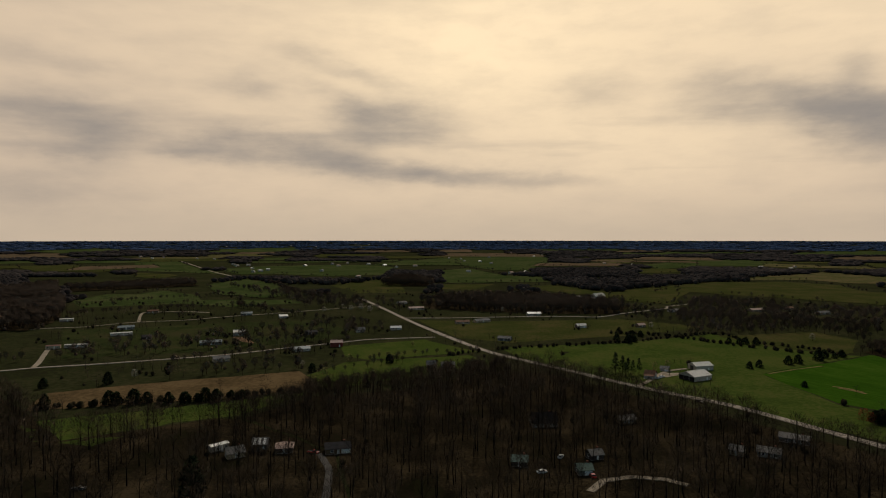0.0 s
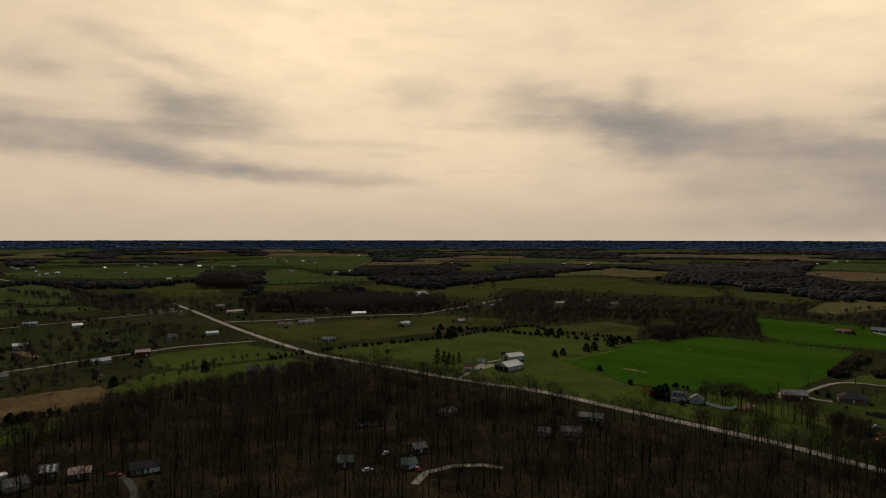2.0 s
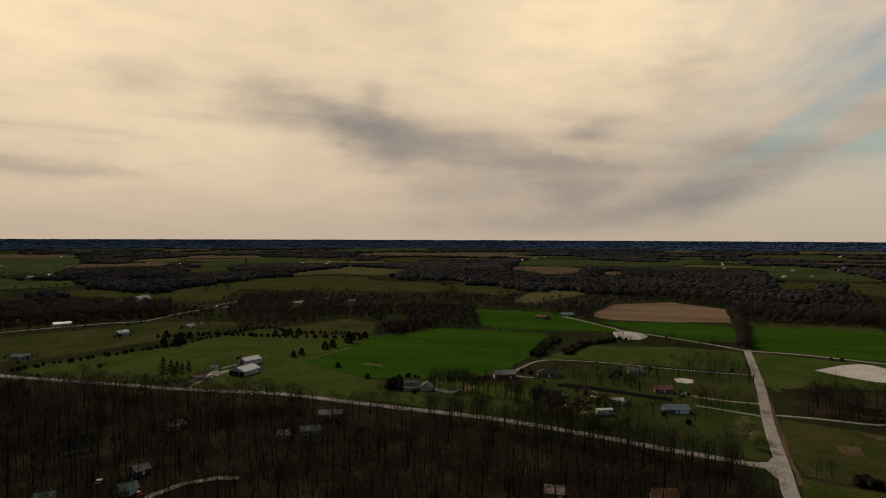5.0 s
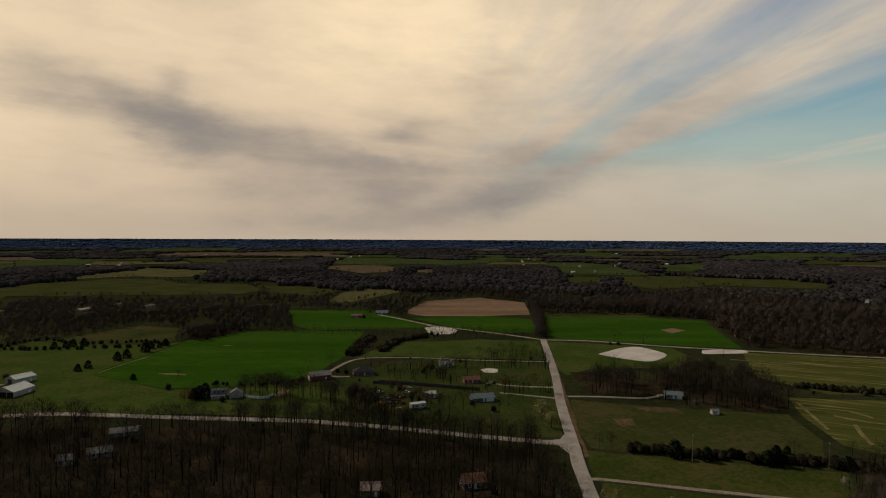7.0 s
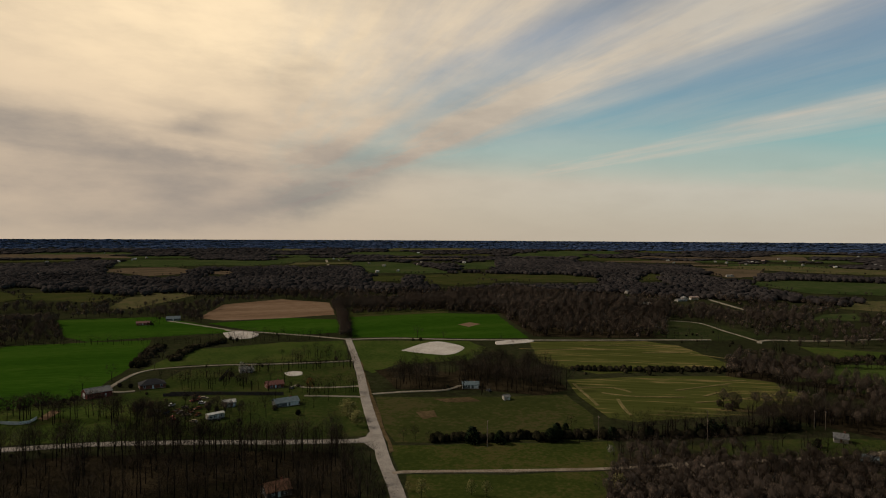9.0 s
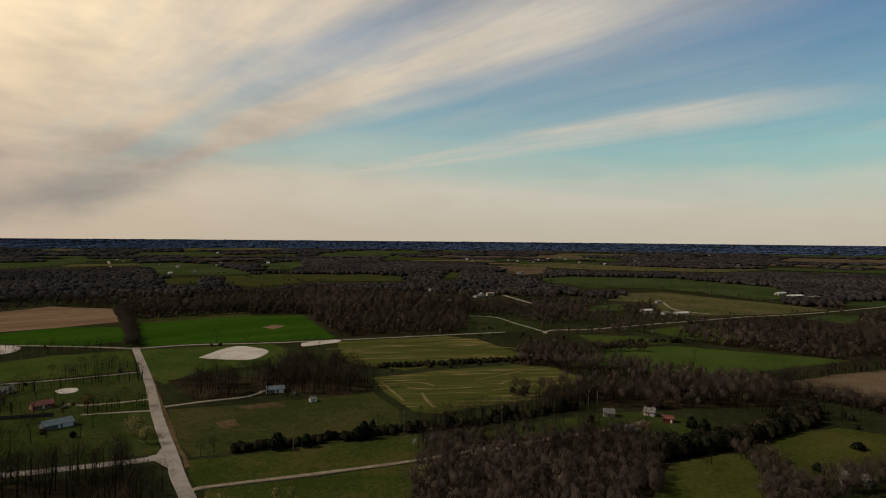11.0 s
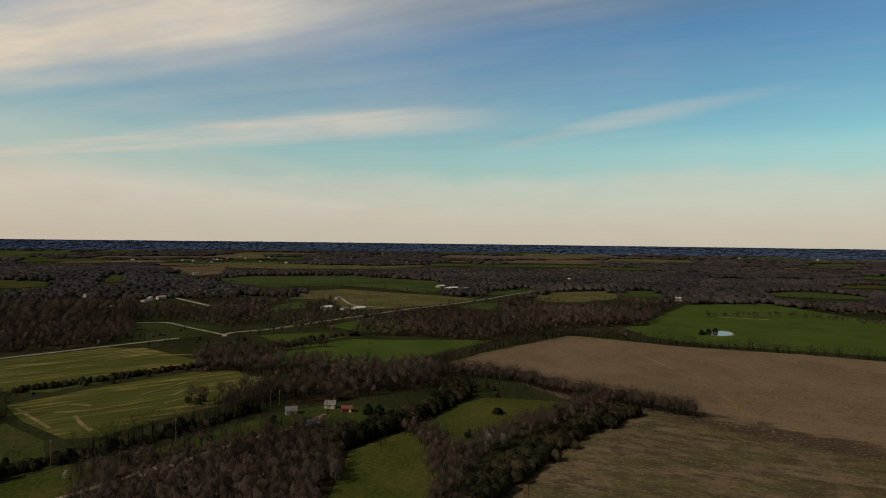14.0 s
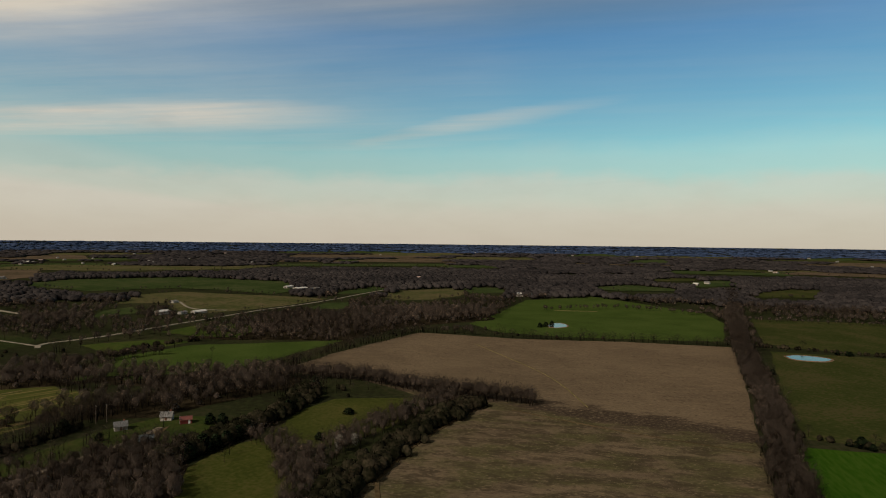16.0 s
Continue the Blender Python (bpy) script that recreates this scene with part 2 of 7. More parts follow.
PASTURE_DULL = material("dull_pasture", tones((0.0181, 0.0236, 0.0084), (0.0260, 0.0334, 0.0109), (0.0404, 0.0365, 0.0167)), 0.02, 0.4, bump=0.2)
OLIVE = material("olive_pasture", tones((0.0288, 0.0342, 0.0095), (0.0367, 0.0418, 0.0117), (0.0577, 0.0488, 0.0190)), 0.02, 0.35, bump=0.2)
SUNNY = material("sunlit_meadow", tones((0.036, 0.0415, 0.009), (0.047, 0.052, 0.0115), (0.066, 0.06, 0.017)), 0.03, 0.45, bump=0.25)
OLIVE2 = material("meadow", tones((0.0263, 0.0350, 0.0076), (0.0365, 0.0456, 0.0099), (0.0620, 0.0532, 0.0167)), 0.03, 0.5, bump=0.2)
HAY = material("hay", [(0.40, (0.046, 0.052, 0.0125)), (0.55, (0.066, 0.069, 0.0175)), (0.6, (0.135, 0.104, 0.038)), (0.66, (0.22, 0.16, 0.065))], 0.05, 0.2, squash=(0.12, 1.5, 1), turn=-86, bump=0.2, mixing=0.5)
HAY2 = material("far_hay", tones((0.0474, 0.0535, 0.0173), (0.0745, 0.0677, 0.0275), (0.1016, 0.0784, 0.0392)), 0.012, 0.1)
TAN = material("tilled_soil", tones((0.12, 0.075, 0.045), (0.16, 0.1, 0.06), (0.19, 0.13, 0.085)), 0.02, 0.35, squash=(0.2, 1, 1), turn=-60, bump=0.3)
TAN2 = material("far_tan", tones((0.0604, 0.0474, 0.0272), (0.0863, 0.0621, 0.0380), (0.1121, 0.0776, 0.0498)), 0.012, 0.1)


def fallow():
    """Weedy fallow: tan stalks in long rows, dark earth showing in patches, a damp dark swale and green weeds on the near half."""
    m = bpy.data.materials.new("fallow")
    m.use_nodes = True
    t = m.node_tree
    b = t.nodes["Principled BSDF"]
    b.inputs["Roughness"].default_value, b.inputs["Specular IOR Level"].default_value = 0.95, 0.0
    pos = t.nodes.new("ShaderNodeNewGeometry").outputs["Position"]

    def grain(scale, detail, squash=(1, 1, 1), turn=0.0, rough=0.6):
        mp, n = t.nodes.new("ShaderNodeMapping"), t.nodes.new("ShaderNodeTexNoise")
        mp.vector_type = "TEXTURE"
        mp.inputs["Rotation"].default_value[2], mp.inputs["Scale"].default_value = radians(turn), [1 / k for k in squash]
        n.inputs["Scale"].default_value, n.inputs["Detail"].default_value, n.inputs["Roughness"].default_value = scale, detail, rough
        t.links.new(pos, mp.inputs["Vector"])
        t.links.new(mp.outputs[0], n.inputs["Vector"])
        return n.outputs[0]

    def calc(op, *values):
        n = t.nodes.new("ShaderNodeMath")
        n.operation = op
        for i, v in enumerate(values):
            if isinstance(v, (int, float)):
                n.inputs[i].default_value = v
            else:
                t.links.new(v, n.inputs[i])
        return n.outputs[0]

    def ramp(value, lo, hi):
        n = t.nodes.new("ShaderNodeMapRange")
        n.interpolation_type = "SMOOTHSTEP"
        n.inputs["From Min"].default_value, n.inputs["From Max"].default_value = lo, hi
        t.links.new(value, n.inputs["Value"])
        return n.outputs[0]

    def blend(fac, a, colour):
        n = t.nodes.new("ShaderNodeMix")
        n.data_type = "RGBA"
        t.links.new(fac, n.inputs[0])
        if isinstance(a, tuple):
            n.inputs[6].default_value = (*a, 1)
        else:
            t.links.new(a, n.inputs[6])
        n.inputs[7].default_value = (*colour, 1)
        return n.outputs[2]

    wide, rows, tuft, clump = grain(0.018, 4), grain(0.11, 6, (0.5, 1, 1), 36, 0.7), grain(0.75, 4, (0.6, 1, 1), 36, 0.7), grain(0.05, 5, (0.6, 1, 1), 36)
    line = t.nodes.new("ShaderNodeVectorMath")
    line.operation = "DOT_PRODUCT"
    ang = radians(SWALE[2])
    line.inputs[1].default_value = (-math.sin(ang), math.cos(ang), 0)
    t.links.new(pos, line.inputs[0])
    off = calc("SUBTRACT", line.outputs["Value"], SWALE[1] * math.cos(ang) - SWALE[0] * math.sin(ang))
    off = calc("ADD", off, calc("MULTIPLY", calc("SUBTRACT", clump, 0.5), 70.0))
    near = ramp(off, -12.0, 22.0)
    colour = blend(ramp(wide, 0.38, 0.62), (0.112, 0.080, 0.049), (0.138, 0.099, 0.060))
    colour = blend(calc("MULTIPLY", ramp(rows, 0.52, 0.68), 0.5), colour, (0.165, 0.118, 0.068))
    colour = blend(calc("MULTIPLY", ramp(rows, 0.48, 0.34), 0.45), colour, (0.085, 0.057, 0.036))
    weeds = calc("MULTIPLY", near, ramp(clump, 0.4, 0.6))
    colour = blend(calc("MULTIPLY", weeds, 0.85), colour, (0.068, 0.062, 0.025))
    colour = blend(calc("MULTIPLY", calc("MULTIPLY", near, ramp(rows, 0.56, 0.4)), 0.75), colour, (0.046, 0.035, 0.021))
    swale = calc("SUBTRACT", 1.0, ramp(calc("ABSOLUTE", off), 7.0, 20.0))
    colour = blend(calc("MULTIPLY", swale, calc("ADD", 0.6, calc("MULTIPLY", ramp(tuft, 0.6, 0.4), 0.4))), colour, (0.040, 0.028, 0.020))
    colour = blend(calc("MULTIPLY", ramp(tuft, 0.54, 0.68), 0.6), colour, (0.215, 0.155, 0.09))
    colour = blend(calc("MULTIPLY", ramp(tuft, 0.47, 0.33), 0.7), colour, (0.05, 0.036, 0.021))
    t.links.new(colour, b.inputs["Base Color"])
    bp = t.nodes.new("ShaderNodeBump")
    bp.inputs["Strength"].default_value, bp.inputs["Distance"].default_value = 0.8, 0.4
    t.links.new(calc("ADD", tuft, rows), bp.inputs["Height"])
    t.links.new(bp.outputs[0], b.inputs["Normal"])
    return m


SWALE = (169, -330, 16.2)
STUBBLE = fallow()
STUBBLE2 = material("brown_grass", tones((0.056, 0.04, 0.0192), (0.08, 0.0544, 0.0272), (0.104, 0.072, 0.036)), 0.03, 0.35, bump=0.25)
# drive under the trees: their shade is in this dark grey
SHADED_DRIVE = material("shaded_drive", tones((0.045, 0.043, 0.040), (0.062, 0.059, 0.055), (0.085, 0.08, 0.074)), 0.12, 1.6, bump=0.1)
CHIP = material("chip_seal", tones((0.2081, 0.1784, 0.1499), (0.2601, 0.2244, 0.1899), (0.3121, 0.2704, 0.2299)), 0.12, 1.6, bump=0.1)
GRAVEL = material("gravel", tones((0.1680, 0.1416, 0.1082), (0.2220, 0.1884, 0.1435), (0.2880, 0.2460, 0.1882)), 0.1, 1.6, bump=0.2)
STRAW = material("straw_streak", tones((0.09, 0.08, 0.028), (0.14, 0.11, 0.045), (0.2, 0.15, 0.065)), 0.1, 1.0, bump=0.1)
CLAY = material("pale_clay", tones((0.357, 0.3145, 0.272), (0.442, 0.391, 0.34), (0.51, 0.459, 0.408)), 0.05, 0.6, bump=0.1)
TRACK = material("track_gravel", tones((0.15, 0.115, 0.08), (0.21, 0.165, 0.12), (0.27, 0.22, 0.165)), 0.1, 1.2, bump=0.2)
BARK_TONES = tones((0.010, 0.0082, 0.006), (0.0175, 0.014, 0.0105), (0.03, 0.0245, 0.019))
TWIG_TONES = tones((0.0308, 0.0230, 0.0171), (0.0517, 0.0386, 0.0292), (0.0813, 0.0605, 0.0464))
BARK = material("bark", BARK_TONES, 0.03, 2.0, island=0.4)
HAZE = material("fine_twigs", tones((0.0243, 0.0184, 0.0130), (0.0419, 0.0315, 0.0224), (0.0662, 0.0504, 0.0369)), 0.03, 2.0, island=0.5, alpha=0.55)
TWIG = material("far_bark", TWIG_TONES, 0.006, 0.12, island=0.35)
TWIGHAZE = material("far_fine_twigs", TWIG_TONES, 0.006, 0.12, island=0.3, alpha=0.65)
TWIGCORE = material("far_close_twigs", TWIG_TONES, 0.006, 0.12, island=0.35, alpha=0.42)
BRUSHM = material("brush", tones((0.0085, 0.0085, 0.00425), (0.017, 0.0153, 0.0085), (0.0357, 0.02805, 0.017)), 0.05, 0.5, island=0.8)
CEDAR = material("cedar_needles", tones((0.008, 0.014, 0.007), (0.014, 0.022, 0.01), (0.022, 0.03, 0.014)), 0.3, 2.0, island=0.6)
# outermost woods: distance haze is painted into this blue base colour
HORIZON = material("haze_painted_woods", tones((0.0405, 0.0621, 0.1162), (0.0513, 0.0756, 0.1389), (0.0648, 0.0891, 0.1559)), 0.004, 0.03, island=0.15)
FARWOOD = material("far_woods", tones((0.0221, 0.0194, 0.0189), (0.0333, 0.0282, 0.0269), (0.0466, 0.0397, 0.0367)), 0.004, 0.03, island=0.18)

# ---- ground ----


def gz(x, y):
    """The lie of the land: nearly level, gently rolling close by, rising to the far ridges."""
    r = math.hypot(x, y)
    if r > 3000:
        return EYE - r * (EYE / 3000 + (0.0046 - EYE / 3000) * (r - 3000) / 1800)
    w = min(1, max(0, (r - 200) / 150)) * min(1, max(0, (1300 - r) / 400))
    return w * (1.3 * math.sin(x / 71 + 0.6) * math.sin(y / 83 + 1.1) + 1.2 * math.sin((x - 0.6 * y) / 127 + 2.0))


def mesh_object(name, verts, faces, mat, parent=None):
    me = bpy.data.meshes.new(name)
    me.from_pydata(verts, [], faces)
    for m in mat if isinstance(mat, (list, tuple)) else [mat]:
        me.materials.append(m)
    ob = new(name, me)
    ob.parent = parent
    return ob


def make_ground():
    rings = [0.0] + [60.0 + 14 * i for i in range(90)]
    while rings[-1] < 4800:
        rings.append(min(4800, rings[-1] * 1.03))
    n = 300
    verts, faces = [(0, 0, 0)], []
    for r in rings[1:]:
        for k in range(n):
            a = 2 * math.pi * k / n
            x, y = r * math.cos(a), r * math.sin(a)
            verts.append((x, y, gz(x, y)))
    faces += [(0, 1 + k, 1 + (k + 1) % n) for k in range(n)]
    for j in range(len(rings) - 2):
        o, p = 1 + j * n, 1 + (j + 1) * n
        faces += [(o + k, p + k, p + (k + 1) % n, o + (k + 1) % n) for k in range(n)]
    return mesh_object("ground", verts, faces, GROUND)


tagged(make_ground(), "rough dull grass and brown land reaching the horizon", "ground", kind="structure")
rng = random.Random(7)
ROADS, FIELDS, SCRUBBY = [], [], []


BOXES = {}


def inside(x, y, poly):
    hit = False
    if id(poly) not in BOXES:
        BOXES[id(poly)] = (min(p[0] for p in poly), max(p[0] for p in poly), min(p[1] for p in poly), max(p[1] for p in poly), poly)
    x_lo, x_hi, y_lo, y_hi, _ = BOXES[id(poly)]
    if not (x_lo <= x <= x_hi and y_lo <= y <= y_hi):
        return False
    for (x0, y0), (x1, y1) in zip(poly, poly[1:] + poly[:1]):
        if (y0 > y) != (y1 > y) and x < (x1 - x0) * (y - y0) / (y1 - y0) + x0:
            hit = not hit
    return hit


def field(name, pts, mat, lift, label):
    """A sheet of crop or grass laid on the land, with a slightly uneven edge."""
    reach = max(math.hypot(*p) for p in pts)
    edge = []
    for (x0, y0), (x1, y1) in zip(pts, pts[1:] + pts[:1]):
        n = max(1, int(math.hypot(x1 - x0, y1 - y0) / 14)) if reach < 1500 else 4
        for i in range(n):
            f, j = i / n, (1.1 if reach < 1500 else 6.0)
            edge.append((x0 + (x1 - x0) * f + rng.uniform(-j, j), y0 + (y1 - y0) * f + rng.uniform(-j, j)))
    bm = bmesh.new()
    bm.faces.new([bm.verts.new((x, y, 0)) for x, y in edge])
    bmesh.ops.triangulate(bm, faces=bm.faces[:])
    cell = 28 if min(math.hypot(*p) for p in pts) < 1300 else 130
    for axis in (0, 1):
        lo, hi = min(p[axis] for p in edge), max(p[axis] for p in edge)
        for i in range(1, int((hi - lo) / cell) + 1):
            co = [0, 0, 0]
            co[axis] = lo + i * cell
            no = (1, 0, 0) if axis == 0 else (0, 1, 0)
            bmesh.ops.bisect_plane(bm, geom=bm.verts[:] + bm.edges[:] + bm.faces[:], plane_co=co, plane_no=no)
    step = len(FIELDS)
    up_lift = lift + 0.0004 * step if reach < 1500 else 0.4 + 0.007 * step
    for v in bm.verts:
        v.co.z = gz(v.co.x, v.co.y) + up_lift
    bmesh.ops.recalc_face_normals(bm, faces=bm.faces[:])
    if bm.faces and sum(f.normal.z for f in bm.faces) < 0:
        bmesh.ops.reverse_faces(bm, faces=bm.faces[:])
    me = bpy.data.meshes.new(name)
    bm.to_mesh(me)
    bm.free()
    me.materials.append(mat)
    FIELDS.append(pts)
    if mat is PASTURE_DULL or "among houses" in label:
        SCRUBBY.append(pts)
    return tagged(new(name, me), label, name.replace("_", " "), kind="structure")


def smooth_line(pts, step=7.0):
    line = []
    P = [pts[0]] + list(pts) + [pts[-1]]
    for a, b, c, d in zip(P, P[1:], P[2:], P[3:]):
        n = max(1, int(math.hypot(c[0] - b[0], c[1] - b[1]) / step))
        for i in range(n):
            t = i / n
            line.append(tuple(0.5 * (2 * b[k] + (c[k] - a[k]) * t + (2 * a[k] - 5 * b[k] + 4 * c[k] - d[k]) * t * t + (3 * b[k] - a[k] - 3 * c[k] + d[k]) * t ** 3) for k in (0, 1)))
    return line + [tuple(pts[-1])]


def road(name, pts, width, mat, lift, label):
    line = smooth_line(pts, 7.0)
    verts, faces = [], []
    for i, (x, y) in enumerate(line):
        x0, y0 = line[max(0, i - 1)]
        x1, y1 = line[min(len(line) - 1, i + 1)]
        l = math.hypot(x1 - x0, y1 - y0) or 1
        nx, ny = -(y1 - y0) / l, (x1 - x0) / l
        far = math.hypot(x, y) > 1400
        for s in (-0.5, -0.46, 0.46, 0.5):
            w = width * s + rng.uniform(-0.15, 0.15)
            px, py = x + nx * w, y + ny * w
            verts.append((px, py, gz(px, py) + (lift + 0.003 * len(ROADS) if abs(s) < 0.48 else 0.0) + (0.9 if far else 0)))
    for i in range(len(line) - 1):
        for k in range(3):
            faces.append((4 * i + k, 4 * i + k + 1, 4 * i + k + 5, 4 * i + k + 4))
    ob = mesh_object(name, verts, [f[::-1] for f in faces], mat)
    ROADS.append((line[::2], width))
    return tagged(ob, label, name.replace("_", " "), kind="structure")


# ---- trees ----


class Batch:
    """Collects many small meshes into one; a template is vertices, triangles, normals and the slot of each triangle."""

    def __init__(self):
        self.v, self.f, self.nor, self.slot, self.n = [], [], [], [], 0

    def add(self, template, x, y, z, s, sz, turn):
        v, f, nor, slot = template
        co, si = math.cos(turn), math.sin(turn)
        c, d = co * s, si * s
        w, m = np.empty_like(v), np.empty_like(nor)
        w[:, 0], w[:, 1], w[:, 2] = v[:, 0] * c - v[:, 1] * d + x, v[:, 0] * d + v[:, 1] * c + y, v[:, 2] * sz + z
        m[:, 0], m[:, 1], m[:, 2] = nor[:, 0] * co - nor[:, 1] * si, nor[:, 0] * si + nor[:, 1] * co, nor[:, 2]
        self.v.append(w)
        self.nor.append(m)
        self.slot.append(slot)
        self.f.append(f + self.n)
        self.n += len(v)

    def build(self, name, *mats):
        v, f = np.concatenate(self.v), np.concatenate(self.f)
        me = bpy.data.meshes.new(name)
        me.vertices.add(len(v))
        me.vertices.foreach_set("co", v.astype(np.float32).ravel())
        me.loops.add(len(f) * 3)
        me.loops.foreach_set("vertex_index", f.astype(np.int32).ravel())
        me.polygons.add(len(f))
        me.polygons.foreach_set("loop_start", np.arange(0, len(f) * 3, 3, dtype=np.int32))
        for m in mats:
            me.materials.append(m)
        if len(mats) > 1:
            me.polygons.foreach_set("material_index", np.concatenate(self.slot).astype(np.int32))
        me.update(calc_edges=True)
        me.attributes.new("custom_normal", "FLOAT_VECTOR", "POINT").data.foreach_set("vector", np.concatenate(self.nor).astype(np.float32).ravel())
        me.update()
        return new(name, me)


def rounded(V, F, woody=0, middle=0.5, wide=0.3, high=0.5):
    """A tree as a template: its normals swell outwards from the crown's middle, round the stem below; the first woody triangles are bark."""
    v, f = np.array([tuple(p) for p in V], dtype=float), np.array(F, dtype=int)
    nor = np.stack([v[:, 0] / wide, v[:, 1] / wide, (v[:, 2] - middle) / high + 0.15], 1)
    low = np.hypot(v[:, 0], v[:, 1]) < 0.03
    nor[low, 2] *= 0.1
    gen = np.random.default_rng(len(V))
    nor /= np.linalg.norm(nor, axis=1)[:, None] + 1e-6
    kick = np.zeros_like(nor)
    kick[f.ravel()] = np.repeat(gen.normal(0, 0.22, (len(f), 3)), 3, axis=0)
    nor += kick
    nor /= np.linalg.norm(nor, axis=1)[:, None] + 1e-6
    a, b, c = v[f[:, 0]], v[f[:, 1]], v[f[:, 2]]
    turned = np.einsum("ij,ij->i", np.cross(b - a, c - a), nor[f].mean(axis=1)) < 0
    f[turned] = f[turned][:, ::-1]
    return v, f, nor, (np.arange(len(f)) >= woody).astype(int)


def dome(V, F, x, y, base, top, wide, r, sides=5, rings=2):
    """A lumpy closed crown, rounder with two rings than with one."""
    o, tall = len(V), top - base
    for h, k in ((0.86, 0.7), (0.5, 1.0))[2 - rings:]:
        for i in range(sides):
            q = 2 * math.pi * (i + (0.5 if k < 1 else 0)) / sides + r.uniform(-0.25, 0.25)
            w = wide * k * r.uniform(0.75, 1.2)
            V.append(Vector((x + math.cos(q) * w, y + math.sin(q) * w, base + tall * (h + r.uniform(-0.07, 0.07)))))
    tip, foot = o + rings * sides, o + rings * sides + 1
    V.append(Vector((x + r.uniform(-0.2, 0.2) * wide, y + r.uniform(-0.2, 0.2) * wide, top)))
    V.append(Vector((x, y, base)))
    last = o + (rings - 1) * sides
    for i in range(sides):
        j = (i + 1) % sides
        F += [(o + i, o + j, tip), (last + j, last + i, foot)]
        if rings > 1:
            F += [(o + i, last + i, last + j), (o + i, last + j, o + j)]


def stem(V, F, a, b, ra, rb, sides):
    """A tapered limb from a to b, as triangles."""
    a, b = Vector(a), Vector(b)
    d = (b - a).normalized()
    s = d.cross(Vector((0.3, 0.9, 0.2))).normalized()
    t = d.cross(s)
    o = len(V)
    for p, r in ((a, ra), (b, rb)):
        for k in range(sides):
            q = 2 * math.pi * k / sides
            V.append(p + s * (r * math.cos(q)) + t * (r * math.sin(q)))
    for k in range(sides):
        i, j = o + k, o + (k + 1) % sides
        F.append((i, j, j + sides))
        F.append((i, j + sides, i + sides))


def sprig(V, F, a, d, length, width, r):
    side = d.cross(Vector((r.uniform(-1, 1), r.uniform(-1, 1), r.uniform(-1, 1)))).normalized() * width
    o = len(V)
    V.extend((a - side, a + side, a + d * length))
    F.append((o, o + 1, o + 2))


def bare_tree(seed, detail, groups=None, haze=0.0048):
    """A leafless tree one unit high: trunk, rising limbs, branches and twigs. detail 2 near, 1 middle distance."""
    r = random.Random(seed)
    V, F = [], []
    fork = r.uniform(0.25, 0.42)
    pts = [Vector((0, 0, -0.02))]
    for h in (fork * 0.5, fork, 0.6, 0.82):
        pts.append(Vector((pts[-1].x + r.uniform(-0.015, 0.015), pts[-1].y + r.uniform(-0.015, 0.015), h)))
    sides = 5 if detail > 1 else 3
    rad = [0.0165, 0.0135, 0.0115, 0.007, 0.0028]
    step = 1 if detail > 1 else 2
    for i in range(0, 4, step):
        stem(V, F, pts[i], pts[i + step], rad[i], rad[i + step], sides)
    limbs = 9
    if groups is not None:
        groups["trunk"] = list(range(len(F)))
        groups["limbs"] = []
    spread = r.uniform(0.8, 1.15)
    for k in range(limbs):
        h = fork * 0.85 + (0.85 - fork) * (k / limbs) ** 0.9
        q = k * 2.4 + r.uniform(-0.4, 0.4)
        rise = r.uniform(0.9, 1.6) + h
        out = Vector((math.cos(q), math.sin(q), rise)).normalized()
        length = (0.42 - 0.28 * h) * r.uniform(0.85, 1.25) * (1.2 if k < 3 else 1.0) * spread
        base = Vector((pts[2].x, pts[2].y, h))
        tip = base + out * length
        stem(V, F, base, tip, 0.0052 * (1.15 - h), 0.0018, 3)
        if groups is not None:
            groups["limbs"].append(list(range(len(F) - 6, len(F))))
        for j in range(5):
            f = 0.3 + 0.7 * j / 4
            b = base + out * length * f
            bd = (out + Vector((r.uniform(-0.9, 0.9), r.uniform(-0.9, 0.9), r.uniform(-0.1, 0.7)))).normalized()
            bl = length * r.uniform(0.3, 0.55)
            sprig(V, F, b, bd, bl, 0.0026, r)
            for _ in range(2):
                f2 = r.uniform(0.2, 1.0)
                td = (bd + Vector((r.uniform(-1, 1), r.uniform(-1, 1), r.uniform(-0.3, 0.8)))).normalized()
                sprig(V, F, b + bd * bl * f2, td, r.uniform(0.06, 0.11), 0.003, r)
    wide, woody = 0.31 * spread, len(F)
    for k in range(150):
        q, c = r.uniform(0, 6.28), r.uniform(-0.8, 1)
        rad, s = r.uniform(0.3, 1.0) ** 0.5, math.sqrt(1 - c * c)
        a = Vector((math.cos(q) * s * wide * rad, math.sin(q) * s * wide * rad, 0.66 + c * 0.3 * rad))
        d = Vector((math.cos(q) * s, math.sin(q) * s, c + 0.9)) + Vector((r.uniform(-0.6, 0.6), r.uniform(-0.6, 0.6), r.uniform(-0.4, 0.4)))
        sprig(V, F, a, d.normalized(), r.uniform(0.06, 0.12) * (1 if haze < 0.006 else 1.3), haze * 1.15, r)
    return rounded(V, F, woody, 0.5)


